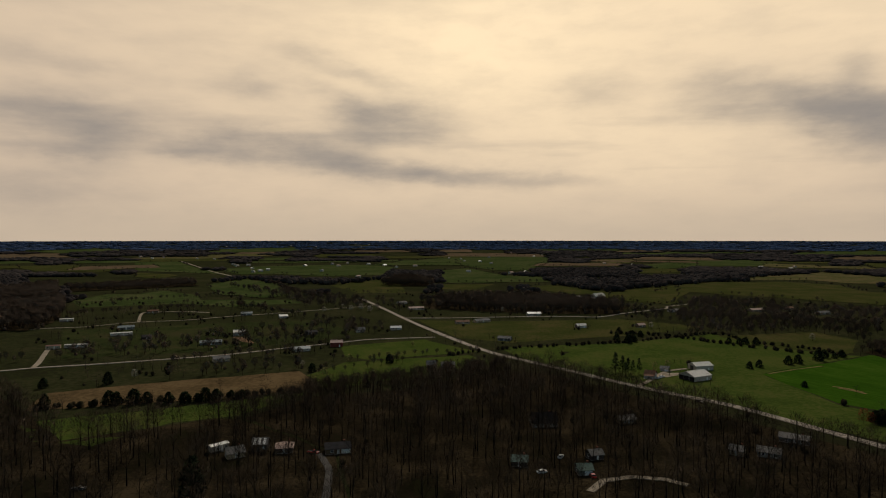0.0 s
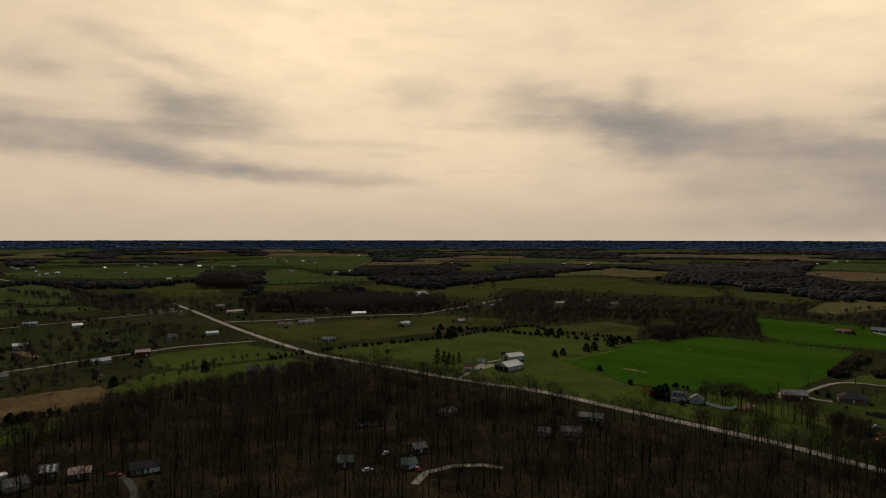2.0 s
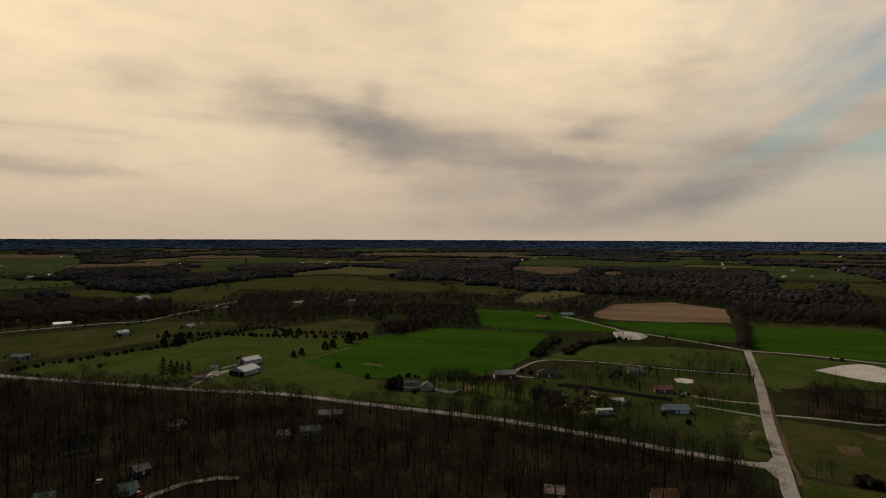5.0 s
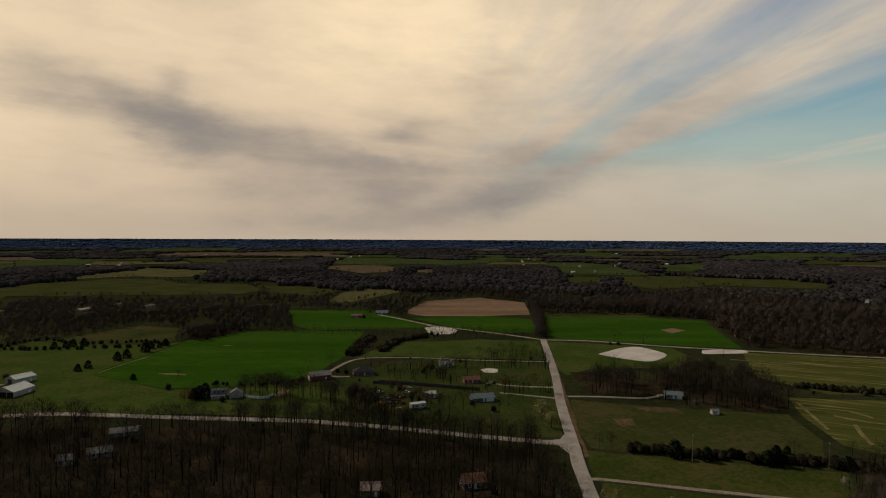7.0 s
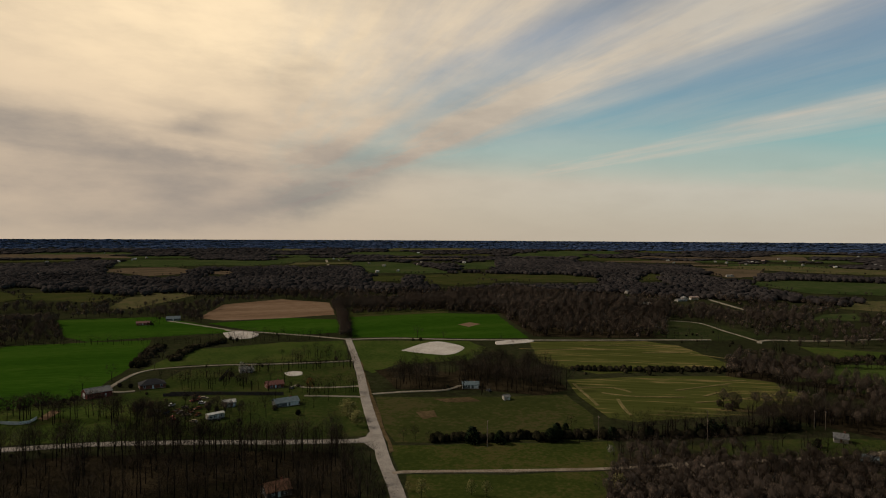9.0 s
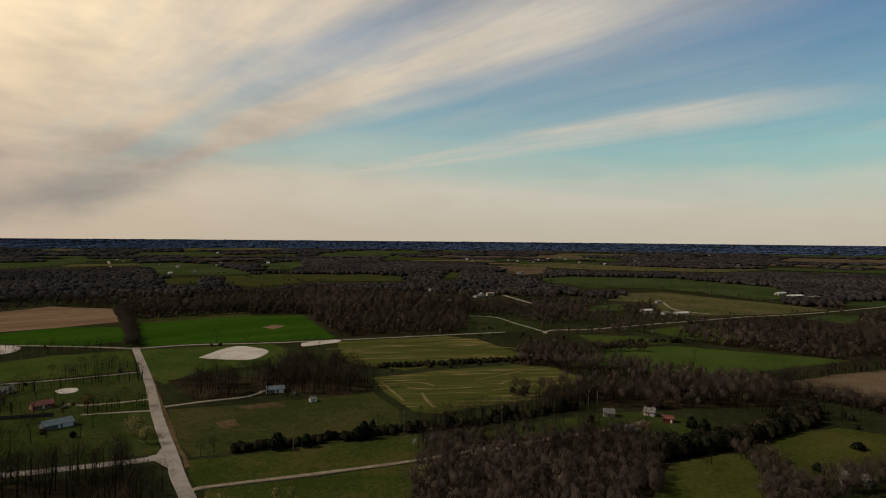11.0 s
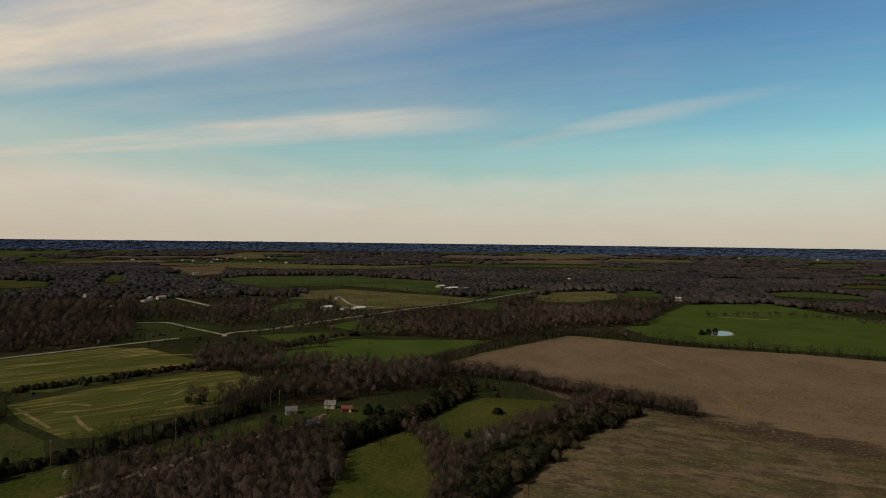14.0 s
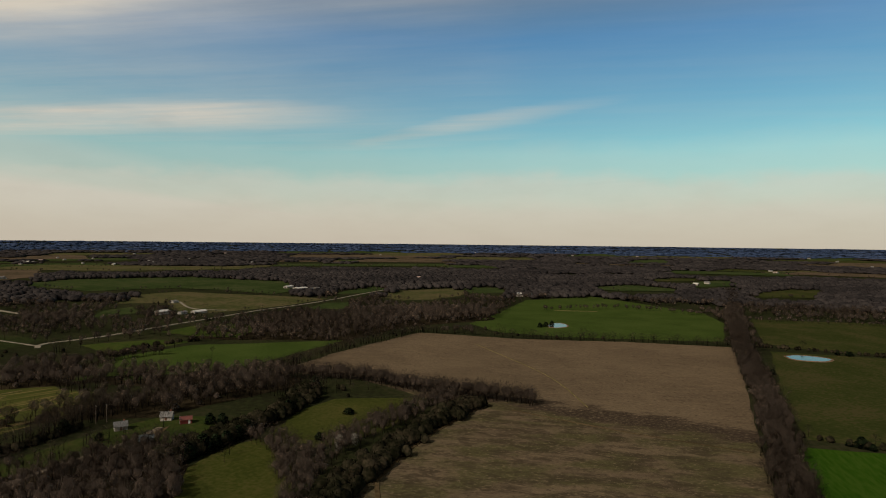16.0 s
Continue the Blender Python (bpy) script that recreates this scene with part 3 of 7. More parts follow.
def round_tree(seed, sprigs, size, thin=0.16, crown=0.42, core=0.8):
    """A leafless tree from afar, one unit high: a stem, a few limbs and a rounded haze of twigs, closer about its middle."""
    r = random.Random(seed)
    V, F = [], []
    stem(V, F, (0, 0, -0.02), (0, 0, 0.55), 0.02, 0.01, 3)
    wide, top = r.uniform(0.3, 0.42), crown + r.uniform(-0.05, 0.03)
    for k in range(5):
        q = k * 1.26 + r.uniform(-0.4, 0.4)
        d = Vector((math.cos(q) * 0.6, math.sin(q) * 0.6, 1)).normalized()
        sprig(V, F, Vector((0, 0, r.uniform(0.25, 0.45))), d, r.uniform(0.35, 0.5), 0.009, r)
    woody = len(F)
    if core:
        dome(V, F, 0, 0, 1 - 2 * top * 0.9, 0.97 - top * (1 - core), wide * core, r)
    solid = len(F)
    for k in range(sprigs):
        q, c = r.uniform(0, 6.28), r.uniform(-0.9, 1)
        rad = r.uniform(0.5 if core else 0.3, 1.05) ** 0.5
        s = math.sqrt(1 - c * c)
        a = Vector((math.cos(q) * s * wide * rad, math.sin(q) * s * wide * rad, 1 - top + c * top * rad * 0.9))
        d = Vector((math.cos(q) * s, math.sin(q) * s, c + 0.7)) + Vector((r.uniform(-0.6, 0.6), r.uniform(-0.6, 0.6), r.uniform(-0.4, 0.4)))
        sprig(V, F, a, d.normalized(), size * r.uniform(0.7, 1.4), size * thin, r)
    v, f, nor, slot = rounded(V, F, woody, 1 - top, wide, top)
    slot[woody:solid] = 2
    return v, f, nor, slot


def brush_clump(seed):
    """A tangled shrub one unit high: a low rounded mass of twigs that reaches the ground."""
    r = random.Random(seed)
    V, F = [], []
    dome(V, F, 0, 0, -0.2, 0.8, 0.42, r)
    for k in range(72):
        q, c, rad = r.uniform(0, 6.28), r.uniform(0.0, 1), r.uniform(0.3, 1.0) ** 0.6
        s = math.sqrt(1 - c * c)
        w = r.uniform(0.4, 0.55)
        a = Vector((math.cos(q) * s * w * rad, math.sin(q) * s * w * rad, c * rad * 0.85))
        d = Vector((math.cos(q) * s * 0.7, math.sin(q) * s * 0.7, c + 0.5)) + Vector((r.uniform(-0.6, 0.6), r.uniform(-0.6, 0.6), r.uniform(-0.4, 0.4)))
        sprig(V, F, a, d.normalized(), r.uniform(0.12, 0.24), 0.024, r)
    return rounded(V, F, 0, 0.15, 0.5, 0.7)


def canopy_clump(seed, crowns, sprigs):
    """A far clump of wood one unit high and about two across: many small rounded crowns with a fringe of twigs."""
    r = random.Random(seed)
    V, F, own = [], [], []
    for k in range(crowns):
        cx, cy, w, h = r.uniform(-0.95, 0.95), r.uniform(-0.95, 0.95), r.uniform(0.36, 0.6), r.uniform(0.82, 1.0)
        dome(V, F, cx, cy, -0.1, h, w, r, 4, 2 if sprigs else 1)
        for _ in range(sprigs):
            q, c = r.uniform(0, 6.28), r.uniform(0.2, 1)
            s = math.sqrt(1 - c * c)
            a = Vector((cx + math.cos(q) * s * w * 0.9, cy + math.sin(q) * s * w * 0.9, h * (0.5 + 0.45 * c)))
            sprig(V, F, a, Vector((math.cos(q) * s, math.sin(q) * s, c + 0.4)).normalized(), 0.17, 0.03, r)
        own += [(cx, cy)] * (len(V) - len(own))
    v, f, nor, slot = rounded(V, F)
    mid = np.array(own)
    nor = np.stack([v[:, 0] - mid[:, 0], v[:, 1] - mid[:, 1], 0.5 * (v[:, 2] - 0.35)], 1)
    nor = nor / (np.linalg.norm(nor, axis=1)[:, None] + 1e-6) * 0.95 + np.array([0, 0, 0.2])
    nor /= np.linalg.norm(nor, axis=1)[:, None] + 1e-6
    a, b, c = v[f[:, 0]], v[f[:, 1]], v[f[:, 2]]
    turned = np.einsum("ij,ij->i", np.cross(b - a, c - a), nor[f].mean(axis=1)) < 0
    f[turned] = f[turned][:, ::-1]
    return v, f, nor, slot


NEAR = [bare_tree(100 + i, 2) for i in range(9)]
STOUT = [bare_tree(130 + i, 2, None, 0.0085) for i in range(6)]
THICK = [round_tree(220 + i, 125, 0.13, 0.06, core=0.5) for i in range(8)]
TALL = [round_tree(260 + i, 140, 0.11, 0.06, 0.4, core=0) for i in range(8)]
MID = [round_tree(200 + i, 74, 0.15, 0.07, core=0.7) for i in range(8)]
LOOSE = [round_tree(240 + i, 30, 0.2, 0.1, core=0.85) for i in range(6)]
OPEN = [round_tree(280 + i, 80, 0.13, 0.08, core=0) for i in range(7)]
WISPY = [round_tree(290 + i, 36, 0.2, 0.1, core=0) for i in range(6)]
BRUSH = [brush_clump(300 + i) for i in range(6)]
BELT = [canopy_clump(420 + i, 5, 4) for i in range(6)]
FAR = [canopy_clump(400 + i, 7, 0) for i in range(6)]


CELL = 60
GRID = {"roads": {}, "clear": {}, "counts": [0, 0]}


def to_cells(store, item, x0, x1, y0, y1):
    for i in range(int(x0 // CELL), int(x1 // CELL) + 1):
        for j in range(int(y0 // CELL), int(y1 // CELL) + 1):
            store.setdefault((i, j), []).append(item)


def blocked(x, y, margin=2.0):
    """Whether a road or a yard kept clear lies there."""
    for line, width in ROADS[GRID["counts"][0]:]:
        for (x0, y0), (x1, y1) in zip(line, line[1:]):
            to_cells(GRID["roads"], (x0, y0, x1, y1, width), min(x0, x1) - 14, max(x0, x1) + 14, min(y0, y1) - 14, max(y0, y1) + 14)
    for cx, cy, rad in CLEAR[GRID["counts"][1]:]:
        to_cells(GRID["clear"], (cx, cy, rad), cx - rad, cx + rad, cy - rad, cy + rad)
    GRID["counts"] = [len(ROADS), len(CLEAR)]
    cell = (int(x // CELL), int(y // CELL))
    for x0, y0, x1, y1, width in GRID["roads"].get(cell, ()):
        dx, dy = x1 - x0, y1 - y0
        f = max(0, min(1, ((x - x0) * dx + (y - y0) * dy) / (dx * dx + dy * dy + 1e-9)))
        if (x - x0 - f * dx) ** 2 + (y - y0 - f * dy) ** 2 < (width / 2 + margin) ** 2:
            return True
    return any((x - cx) ** 2 + (y - cy) ** 2 < rad * rad for cx, cy, rad in GRID["clear"].get(cell, ()))


CLEAR = []


def plant(batch, kinds, x, y, h):
    r2 = x * x + y * y
    if r2 > 800 ** 2 and (kinds is MID or kinds is TALL or kinds is OPEN):
        kinds = LOOSE if kinds is MID else WISPY
    elif kinds is NEAR and r2 > 330 ** 2:
        kinds = STOUT
    kind = rng.choice(kinds)
    s = h * rng.uniform(0.72, 1.15)
    batch.add(kind, x, y, gz(x, y), s * rng.uniform(0.85, 1.15), s, rng.uniform(0, 6.28))


def finish(batch, name, kinds, label):
    if not batch.v:
        return
    mats = {id(NEAR): (BARK, HAZE), id(MID): (TWIG, TWIGHAZE, TWIGCORE), id(OPEN): (TWIG, TWIGHAZE), id(THICK): (TWIG, TWIGHAZE, TWIGCORE), id(TALL): (BARK, HAZE), id(BRUSH): (BRUSHM,), id(FAR): (FARWOOD,)}[id(kinds)]
    tagged(batch.build(name, *mats), label, name.replace("_", " "), kind="stuff")


def wood(name, pts, space, kinds, h, label):
    """A wood: leaf litter on the ground and trees at about that spacing."""
    batch = Batch()
    xs, ys = [p[0] for p in pts], [p[1] for p in pts]
    x = min(xs)
    while x < max(xs):
        y = min(ys)
        while y < max(ys):
            px, py = x + rng.uniform(-0.5, 0.5) * space, y + rng.uniform(-0.5, 0.5) * space
            if inside(px, py, pts) and not blocked(px, py) and (kinds is not NEAR or noise.noise(Vector((px / 26, py / 26, 5.5))) > -0.34):
                plant(batch, kinds, px, py, h)
                if kinds is THICK and rng.random() < 0.3:
                    plant(batch, BRUSH, px + 2, py - 2, h * 0.55)
                if kinds is MID and rng.random() < 0.3 and px * px + py * py < 900 ** 2:
                    plant(batch, BRUSH, px + 2, py + 2, h * 0.4)
            y += space
        x += space
    finish(batch, name, kinds, label)
    if space < 12:
        field("leaf_litter", pts, LITTER, 0.08 if space < 8 else 0.03, "brown fallen leaves under bare trees")


def hedge(name, pts, width, space, kinds, h, label):
    batch = Batch()
    for x, y in smooth_line(pts, space * 0.62):
        for _ in range(max(1, round(width / space / 1.1))):
            px, py = x + rng.uniform(-0.5, 0.5) * width, y + rng.uniform(-0.5, 0.5) * width
            if not blocked(px, py, 0.5):
                plant(batch, kinds, px, py, h)
    finish(batch, name, kinds, label)


def yard_trees():
    """Bare trees and shrubs that stand round the houses and sheds."""
    tall, low = Batch(), Batch()
    for cx, cy, rad in list(CLEAR):
        far = math.hypot(cx, cy)
        if rad < 5 or far < 230 or far > 1080:
            continue
        for k in range(7):
            q, d = rng.uniform(0, 6.28), rad + rng.uniform(1, 16)
            x, y = cx + d * math.cos(q), cy + d * math.sin(q)
            if blocked(x, y, 1.0):
                continue
            if k < 5:
                plant(tall, TALL, x, y, rng.choice([7, 9, 11]))
            else:
                plant(low, BRUSH, x, y, rng.uniform(2.5, 4.5))
    finish(tall, "yard_trees", TALL, "bare yard trees round country houses")
    finish(low, "yard_shrubs", BRUSH, "dark shrubs round country houses")


def scattered_trees():
    """Loose clumps of bare trees and dark shrubs on the rough ground between paddocks."""
    tall, low = Batch(), Batch()
    for _ in range(9500):
        q, d = radians(rng.uniform(-42, 172)), 330 + 800 * rng.random() ** 0.7
        x, y = d * math.sin(q), d * math.cos(q)
        n = noise.noise(Vector((x / 90, y / 90, 2.3))) + 0.6 * noise.noise(Vector((x / 30, y / 30, 7.7)))
        if n < (0.02 if q < 0.3 and d < 900 else 0.2) or blocked(x, y, 2.0) or any(inside(x, y, f) for f in FIELDS if f not in SCRUBBY):
            continue
        if rng.random() < 0.62:
            plant(tall, OPEN, x, y, rng.choice([6, 9, 11, 13]))
        else:
            plant(low, BRUSH, x, y, rng.uniform(2.5, 5))
    finish(tall, "scattered_trees", OPEN, "loose bare trees on rough pasture")
    finish(low, "scattered_shrubs", BRUSH, "dark shrubs scattered on rough pasture")


# roads
road("road", [(-134, 1013), (-73, 841), (-15, 681), (9, 614), (38, 540), (66, 496), (92, 462), (122, 420), (148, 388), (171, 361), (205, 295), (238, 236), (256, 192), (270, 152), (282, 121), (287, 111)], 6.0, CHIP, 0.26, "pale grey chip-sealed country road beside bare woods")
road("road", [(181, 57), (223, 76), (261, 96), (290, 110), (354, 142), (445, 185), (574, 250)], 6.2, CHIP, 0.26, "grey two-lane country road running straight between fields")
road("road", [(1642, 773), (2041, 968), (2625, 1256)], 9, GRAVEL, 0.26, "far pale road climbing a wooded rise")
road("road", [(568, 247), (584, 203), (590, 129), (609, 43), (633, -37), (650, -100)], 4.5, GRAVEL, 0.26, "light gravel road along a green field")
road("road", [(568, 247), (579, 300), (586, 398), (580, 375), (607, 449), (627, 504)], 4.0, GRAVEL, 0.26, "light gravel lane to a far farmhouse")
road("driveway", [(470, 200), (443, 250), (425, 289), (400, 321), (381, 330), (352, 321), (322, 305), (329, 290)], 3.0, GRAVEL, 0.26, "gravel driveway curving round a green field to a shed")
road("farm_track", [(247, 87), (250, 83), (264, 40), (281, -7), (300, -45), (287, -29), (309, -71), (321, -106), (335, -130)], 3.3, TRACK, 0.26, "pale gravel farm track with a grassy middle")
road("driveway", [(372, 145), (384, 126), (396, 102), (410, 96)], 3.2, GRAVEL, 0.26, "gravel driveway into a small wood")
road("driveway", [(389, 161), (382, 173), (374, 194), (378, 204)], 3.2, GRAVEL, 0.26, "short gravel driveway beside a red brick house")
road("driveway", [(364, 147), (360, 163), (354, 184)], 3.0, GRAVEL, 0.26, "grey driveway to a long low house")
road("road", [(-8, 623), (-70, 616), (-101, 599), (-149, 570), (-190, 538), (-266, 495), (-315, 473), (-333, 462), (-397, 439)], 3.2, CHIP, 0.26, "grey side road past scattered houses")
road("lane", [(-315, 473), (-326, 498), (-344, 534), (-356, 560)], 4.0, GRAVEL, 0.26, "short gravel lane to a trailer home")
road("road", [(-550, 641), (-471, 654), (-423, 674), (-398, 683), (-362, 725), (-311, 746), (-273, 776), (-211, 811), (-146, 863), (-103, 907)], 3.0, GRAVEL, 0.26, "light gravel road between far paddocks")
road("lane", [(-358, 725), (-394, 805), (-395, 830), (-348, 835), (-311, 820)], 3.5, GRAVEL, 0.26, "pale lane to far houses")
road("road", [(-49, 776), (11, 784), (85, 797), (157, 792), (197, 778), (242, 811), (312, 858), (321, 883), (370, 926)], 3.4, CHIP, 0.26, "grey road across open pasture")
road("driveway", [(130, 410), (144, 427), (165, 454), (184, 464)], 3.5, GRAVEL, 0.26, "gravel farmyard drive beside white barns")
road("driveway", [(-45, 234), (-47, 252), (-50, 267), (-57, 283)], 3.2, SHADED_DRIVE, 0.26, "grey driveway in open woods, darkened by painted-in shade")
road("driveway", [(99, 247), (92, 253), (79, 256), (66, 252), (58, 241)], 3.5, GRAVEL, 0.26, "pale driveway curving through bare woods")
road("road", [(-1116, 2627), (-885, 2202), (-686, 1831), (-487, 1503)], 7, GRAVEL, 0.26, "far pale road over a green rise")
road("road", [(639, -141), (660, -152), (672, -210), (729, -315), (800, -435), (829, -528), (870, -629), (947, -782), (1033, -994)], 4.6, GRAVEL, 0.26, "long pale gravel road across far fields")
road("road", [(791, -76), (776, -106), (714, -123), (650, -143)], 2.6, GRAVEL, 0.26, "pale lane past small paddocks")
road("road", [(2215, 205), (1947, 103), (1608, 6)], 9, GRAVEL, 0.26, "far pale road among trees")
road("road", [(1389, -114), (1146, -156), (968, -194)], 6, GRAVEL, 0.26, "far pale lane between fields")
road("lane", [(982, -409), (881, -386), (831, -414)], 4, GRAVEL, 0.26, "pale farm lane to a white house")
road("road", [(547, -1678), (462, -1855), (348, -1997), (259, -1728), (177, -1492)], 8, GRAVEL, 0.26, "far pale road bending between fields")
road("lane", [(770, -1707), (877, -1969), (979, -2226)], 8, GRAVEL, 0.26, "far pale lane in brown woods")

# fields, largest and nearest first
field("pasture", [(79, 483), (117, 541), (164, 567), (239, 599), (299, 545), (354, 520), (231, 447), (233, 362), (251, 335), (292, 289), (313, 263), (281, 240), (242, 240), (213, 295), (168, 362), (123, 426)], GREEN2, 0.06, "mid-green pasture round white farm barns")
field("wheat_field", [(231, 447), (363, 522), (433, 517), (506, 426), (399, 354), (313, 310), (272, 324), (235, 365)], WHEAT, 0.06, "bright green young wheat field")
field("wheat_field", [(589, 629), (661, 546), (616, 455), (576, 373), (553, 409), (475, 472), (489, 513)], WHEAT, 0.05, "bright green strip field by a far farm")
field("wheat_field", [(624, 448), (687, 381), (688, 314), (606, 270), (581, 309), (591, 375)], WHEAT, 0.06, "bright green strip below a tan field")
field("tilled_field", [(664, 491), (802, 550), (883, 500), (860, 405), (725, 334), (687, 381), (650, 446)], TAN, 0.06, "bare tan tilled field")
field("pasture", [(386, 335), (474, 363), (506, 332), (538, 303), (561, 250), (476, 205), (450, 254), (415, 317)], GREEN2, 0.06, "green pasture with faint mown streaks")
field("lawn", [(257, 312), (272, 331), (293, 305), (333, 284), (394, 306), (421, 286), (439, 247), (465, 200), (366, 148), (293, 116), (275, 155), (256, 206), (235, 251)], PASTURE_GREEN, 0.04, "worn green yard grass round country houses")
field("wheat_field", [(711, 306), (776, 224), (792, 136), (615, 74), (597, 131), (591, 206), (578, 247)], WHEAT, 0.06, "bright green wheat field beyond a gravel road")
field("pasture", [(563, 240), (584, 128), (551, 105), (498, 104), (462, 161), (429, 167), (446, 183)], GREEN2, 0.05, "green grass round a pond")
field("pasture", [(366, 141), (379, 94), (405, 25), (364, 6), (319, 3), (287, 100), (305, 112)], OLIVE, 0.06, "olive pasture with worn brown patches")
field("pasture", [(282, 101), (319, -3), (284, -10), (265, 40), (251, 85)], OLIVE2, 0.06, "olive-green meadow beside a farm track")
field("pasture", [(247, 82), (260, 39), (278, -7), (250, -17), (215, -24), (192, 57)], OLIVE2, 0.06, "grassy ground below a farm track")
field("hay_field", [(591, 71), (625, -36), (608, -65), (519, -101), (467, 4), (489, 48)], HAY, 0.06, "striped green and straw hay field")
field("hay_field", [(444, 26), (469, -30), (487, -86), (494, -115), (462, -114), (442, -129), (406, -119), (380, -67), (357, -18), (362, -3), (387, 9), (420, 22)], HAY, 0.06, "patchy green hay field with straw tracks")
field("pasture", [(285, -166), (310, -199), (318, -231), (280, -275), (263, -243), (249, -213), (248, -174), (261, -155)], SUNNY, 0.06, "small green cattle pasture with lone trees")
field("pasture", [(268, -115), (281, -141), (282, -161), (237, -148), (202, -125), (179, -109), (191, -67), (223, -83)], SUNNY, 0.06, "green pasture between dark hedges")
field("lawn", [(318, -32), (340, -78), (352, -109), (355, -139), (336, -157), (287, -144), (270, -112), (308, -108), (306, -83)], PASTURE_GREEN, 0.05, "grassy yard round a white farmhouse")
field("brown_field", [(417, -248), (450, -330), (479, -455), (394, -502), (306, -575), (214, -623), (139, -433), (99, -332), (75, -267), (58, -221), (171, -106), (195, -143), (219, -194), (249, -274), (348, -275)], STUBBLE, 0.06, "broad brown fallow field with green weedy patches")
field("wheat_field", [(487, -112), (557, -183), (572, -251), (494, -370), (466, -286), (453, -247), (457, -165)], WHEAT2, 0.06, "deep green field before a belt of woods")
field("pasture", [(183, -628), (100, -676), (51, -702), (28, -390), (70, -369), (88, -362), (122, -449)], OLIVE, 0.06, "dull green pasture with a pond")
field("wheat_field", [(87, -347), (68, -357), (54, -365), (36, -371), (25, -255), (51, -228)], WHEAT, 0.06, "bright green field beside a hedge")
field("pasture", [(279, -870), (143, -957), (70, -958), (53, -731), (104, -697), (174, -664), (202, -672)], OLIVE, 0.06, "dull olive pasture strip")
field("wheat_field", [(493, -552), (647, -872), (601, -1020), (356, -905), (284, -792), (232, -648), (361, -557), (427, -524)], WHEAT2, 0.06, "green field with a small pond")
field("pasture", [(633, -173), (622, -234), (589, -258), (561, -178)], GREEN2, 0.06, "narrow green paddock between hedges")
field("pasture", [(284, 630), (361, 631), (391, 585), (354, 530), (304, 554)], OLIVE, 0.06, "olive pasture behind a hedge")
field("tilled_field", [(-243, 357), (-258, 399), (-193, 434), (-109, 469), (-84, 415), (-120, 390), (-173, 374), (-222, 363)], STUBBLE2, 0.06, "brown grass field between hedges")
field("pasture", [(-232, 334), (-161, 361), (-127, 379), (-83, 405), (-115, 344), (-147, 330), (-168, 293), (-202, 302)], GREEN2, 0.05, "narrow green strip below a hedge")
field("pasture", [(-99, 452), (-80, 503), (22, 521), (45, 491), (-18, 451), (-56, 421), (-77, 411)], GREEN2, 0.06, "green pasture with budding trees")
field("pasture", [(-98, 580), (-19, 610), (30, 536), (-63, 511), (-84, 528)], GREEN2, 0.06, "green paddock beside a road")
field("pasture", [(49, 553), (162, 577), (279, 638), (297, 592), (337, 513), (218, 571), (100, 530), (93, 468), (67, 503)], GREEN2, 0.045, "green pasture along the road")
field("pasture", [(-31, 757), (218, 752), (292, 683), (200, 631), (62, 580), (15, 617)], OLIVE, 0.06, "olive pasture with sheds")
field("pasture", [(278, 624), (391, 649), (401, 593), (347, 527), (293, 585)], OLIVE, 0.06, "olive pasture behind cedars")
field("pasture", [(-403, 652), (-242, 726), (-153, 746), (-86, 652), (-188, 563), (-315, 508)], PASTURE_DULL, 0.04, "worn grass round scattered houses")

field("pasture", [(305, 1121), (374, 1205), (493, 1294), (591, 1380), (672, 1389), (771, 1390), (829, 1294), (780, 1134), (856, 1044), (792, 900), (704, 858), (556, 1002), (449, 1132), (353, 935), (300, 968), (266, 980)], OLIVE, 0.06, "far olive pasture before a dark belt of woods")
field("pasture", [(686, 1458), (792, 1563), (944, 1670), (1091, 1797), (1133, 1647), (1149, 1531), (956, 1342), (893, 1345), (863, 1447), (766, 1458)], HAY2, 0.06, "far straw-brown pasture on a low rise")
field("pasture", [(867, 2463), (1152, 2794), (1402, 2716), (1300, 2384), (1086, 2161), (903, 2232)], GREEN3, 0.06, "far green field between dark woods")
field("pasture", [(1687, 2542), (1700, 2147), (1483, 1874), (1478, 2113)], OLIVE, 0.06, "far olive clearing in dark woods")
field("pasture", [(628, 2023), (753, 1973), (724, 1791), (620, 1761), (543, 1747)], OLIVE, 0.06, "far dull pasture at the edge of woods")
field("pasture", [(834, 999), (856, 973), (892, 863), (854, 768), (764, 753), (759, 862)], OLIVE, 0.06, "dull far pasture below woods")
field("pasture", [(709, 670), (836, 752), (919, 768), (934, 711), (902, 673), (795, 652), (724, 639)], HAY2, 0.06, "pale olive field ringed by woods")
field("tilled_field", [(1437, 1416), (1631, 1441), (1679, 1326), (1593, 1189), (1392, 1079), (1297, 1104), (1385, 1268)], TAN2, 0.06, "far tan tilled field below paddocks")
field("tilled_field", [(1413, 1055), (1585, 1095), (1650, 1074), (1421, 963)], TAN2, 0.06, "small far tan field in woods")
field("pasture", [(1699, 1644), (2200, 1943), (2299, 1527), (2273, 1365), (2788, 1476), (2706, 1312), (2165, 1146), (1877, 1174), (1869, 1317), (1685, 1382)], GREEN3, 0.06, "far green paddocks with white houses")
field("pasture", [(2117, 914), (2322, 979), (2328, 823), (2213, 681), (1811, 479), (1708, 410), (1628, 501), (1635, 640)], GREEN3, 0.06, "far green paddocks round farm houses")
field("pasture", [(1925, 478), (2326, 558), (2543, 451), (2207, 351), (1952, 361)], GREEN3, 0.06, "far green strip by farm houses")
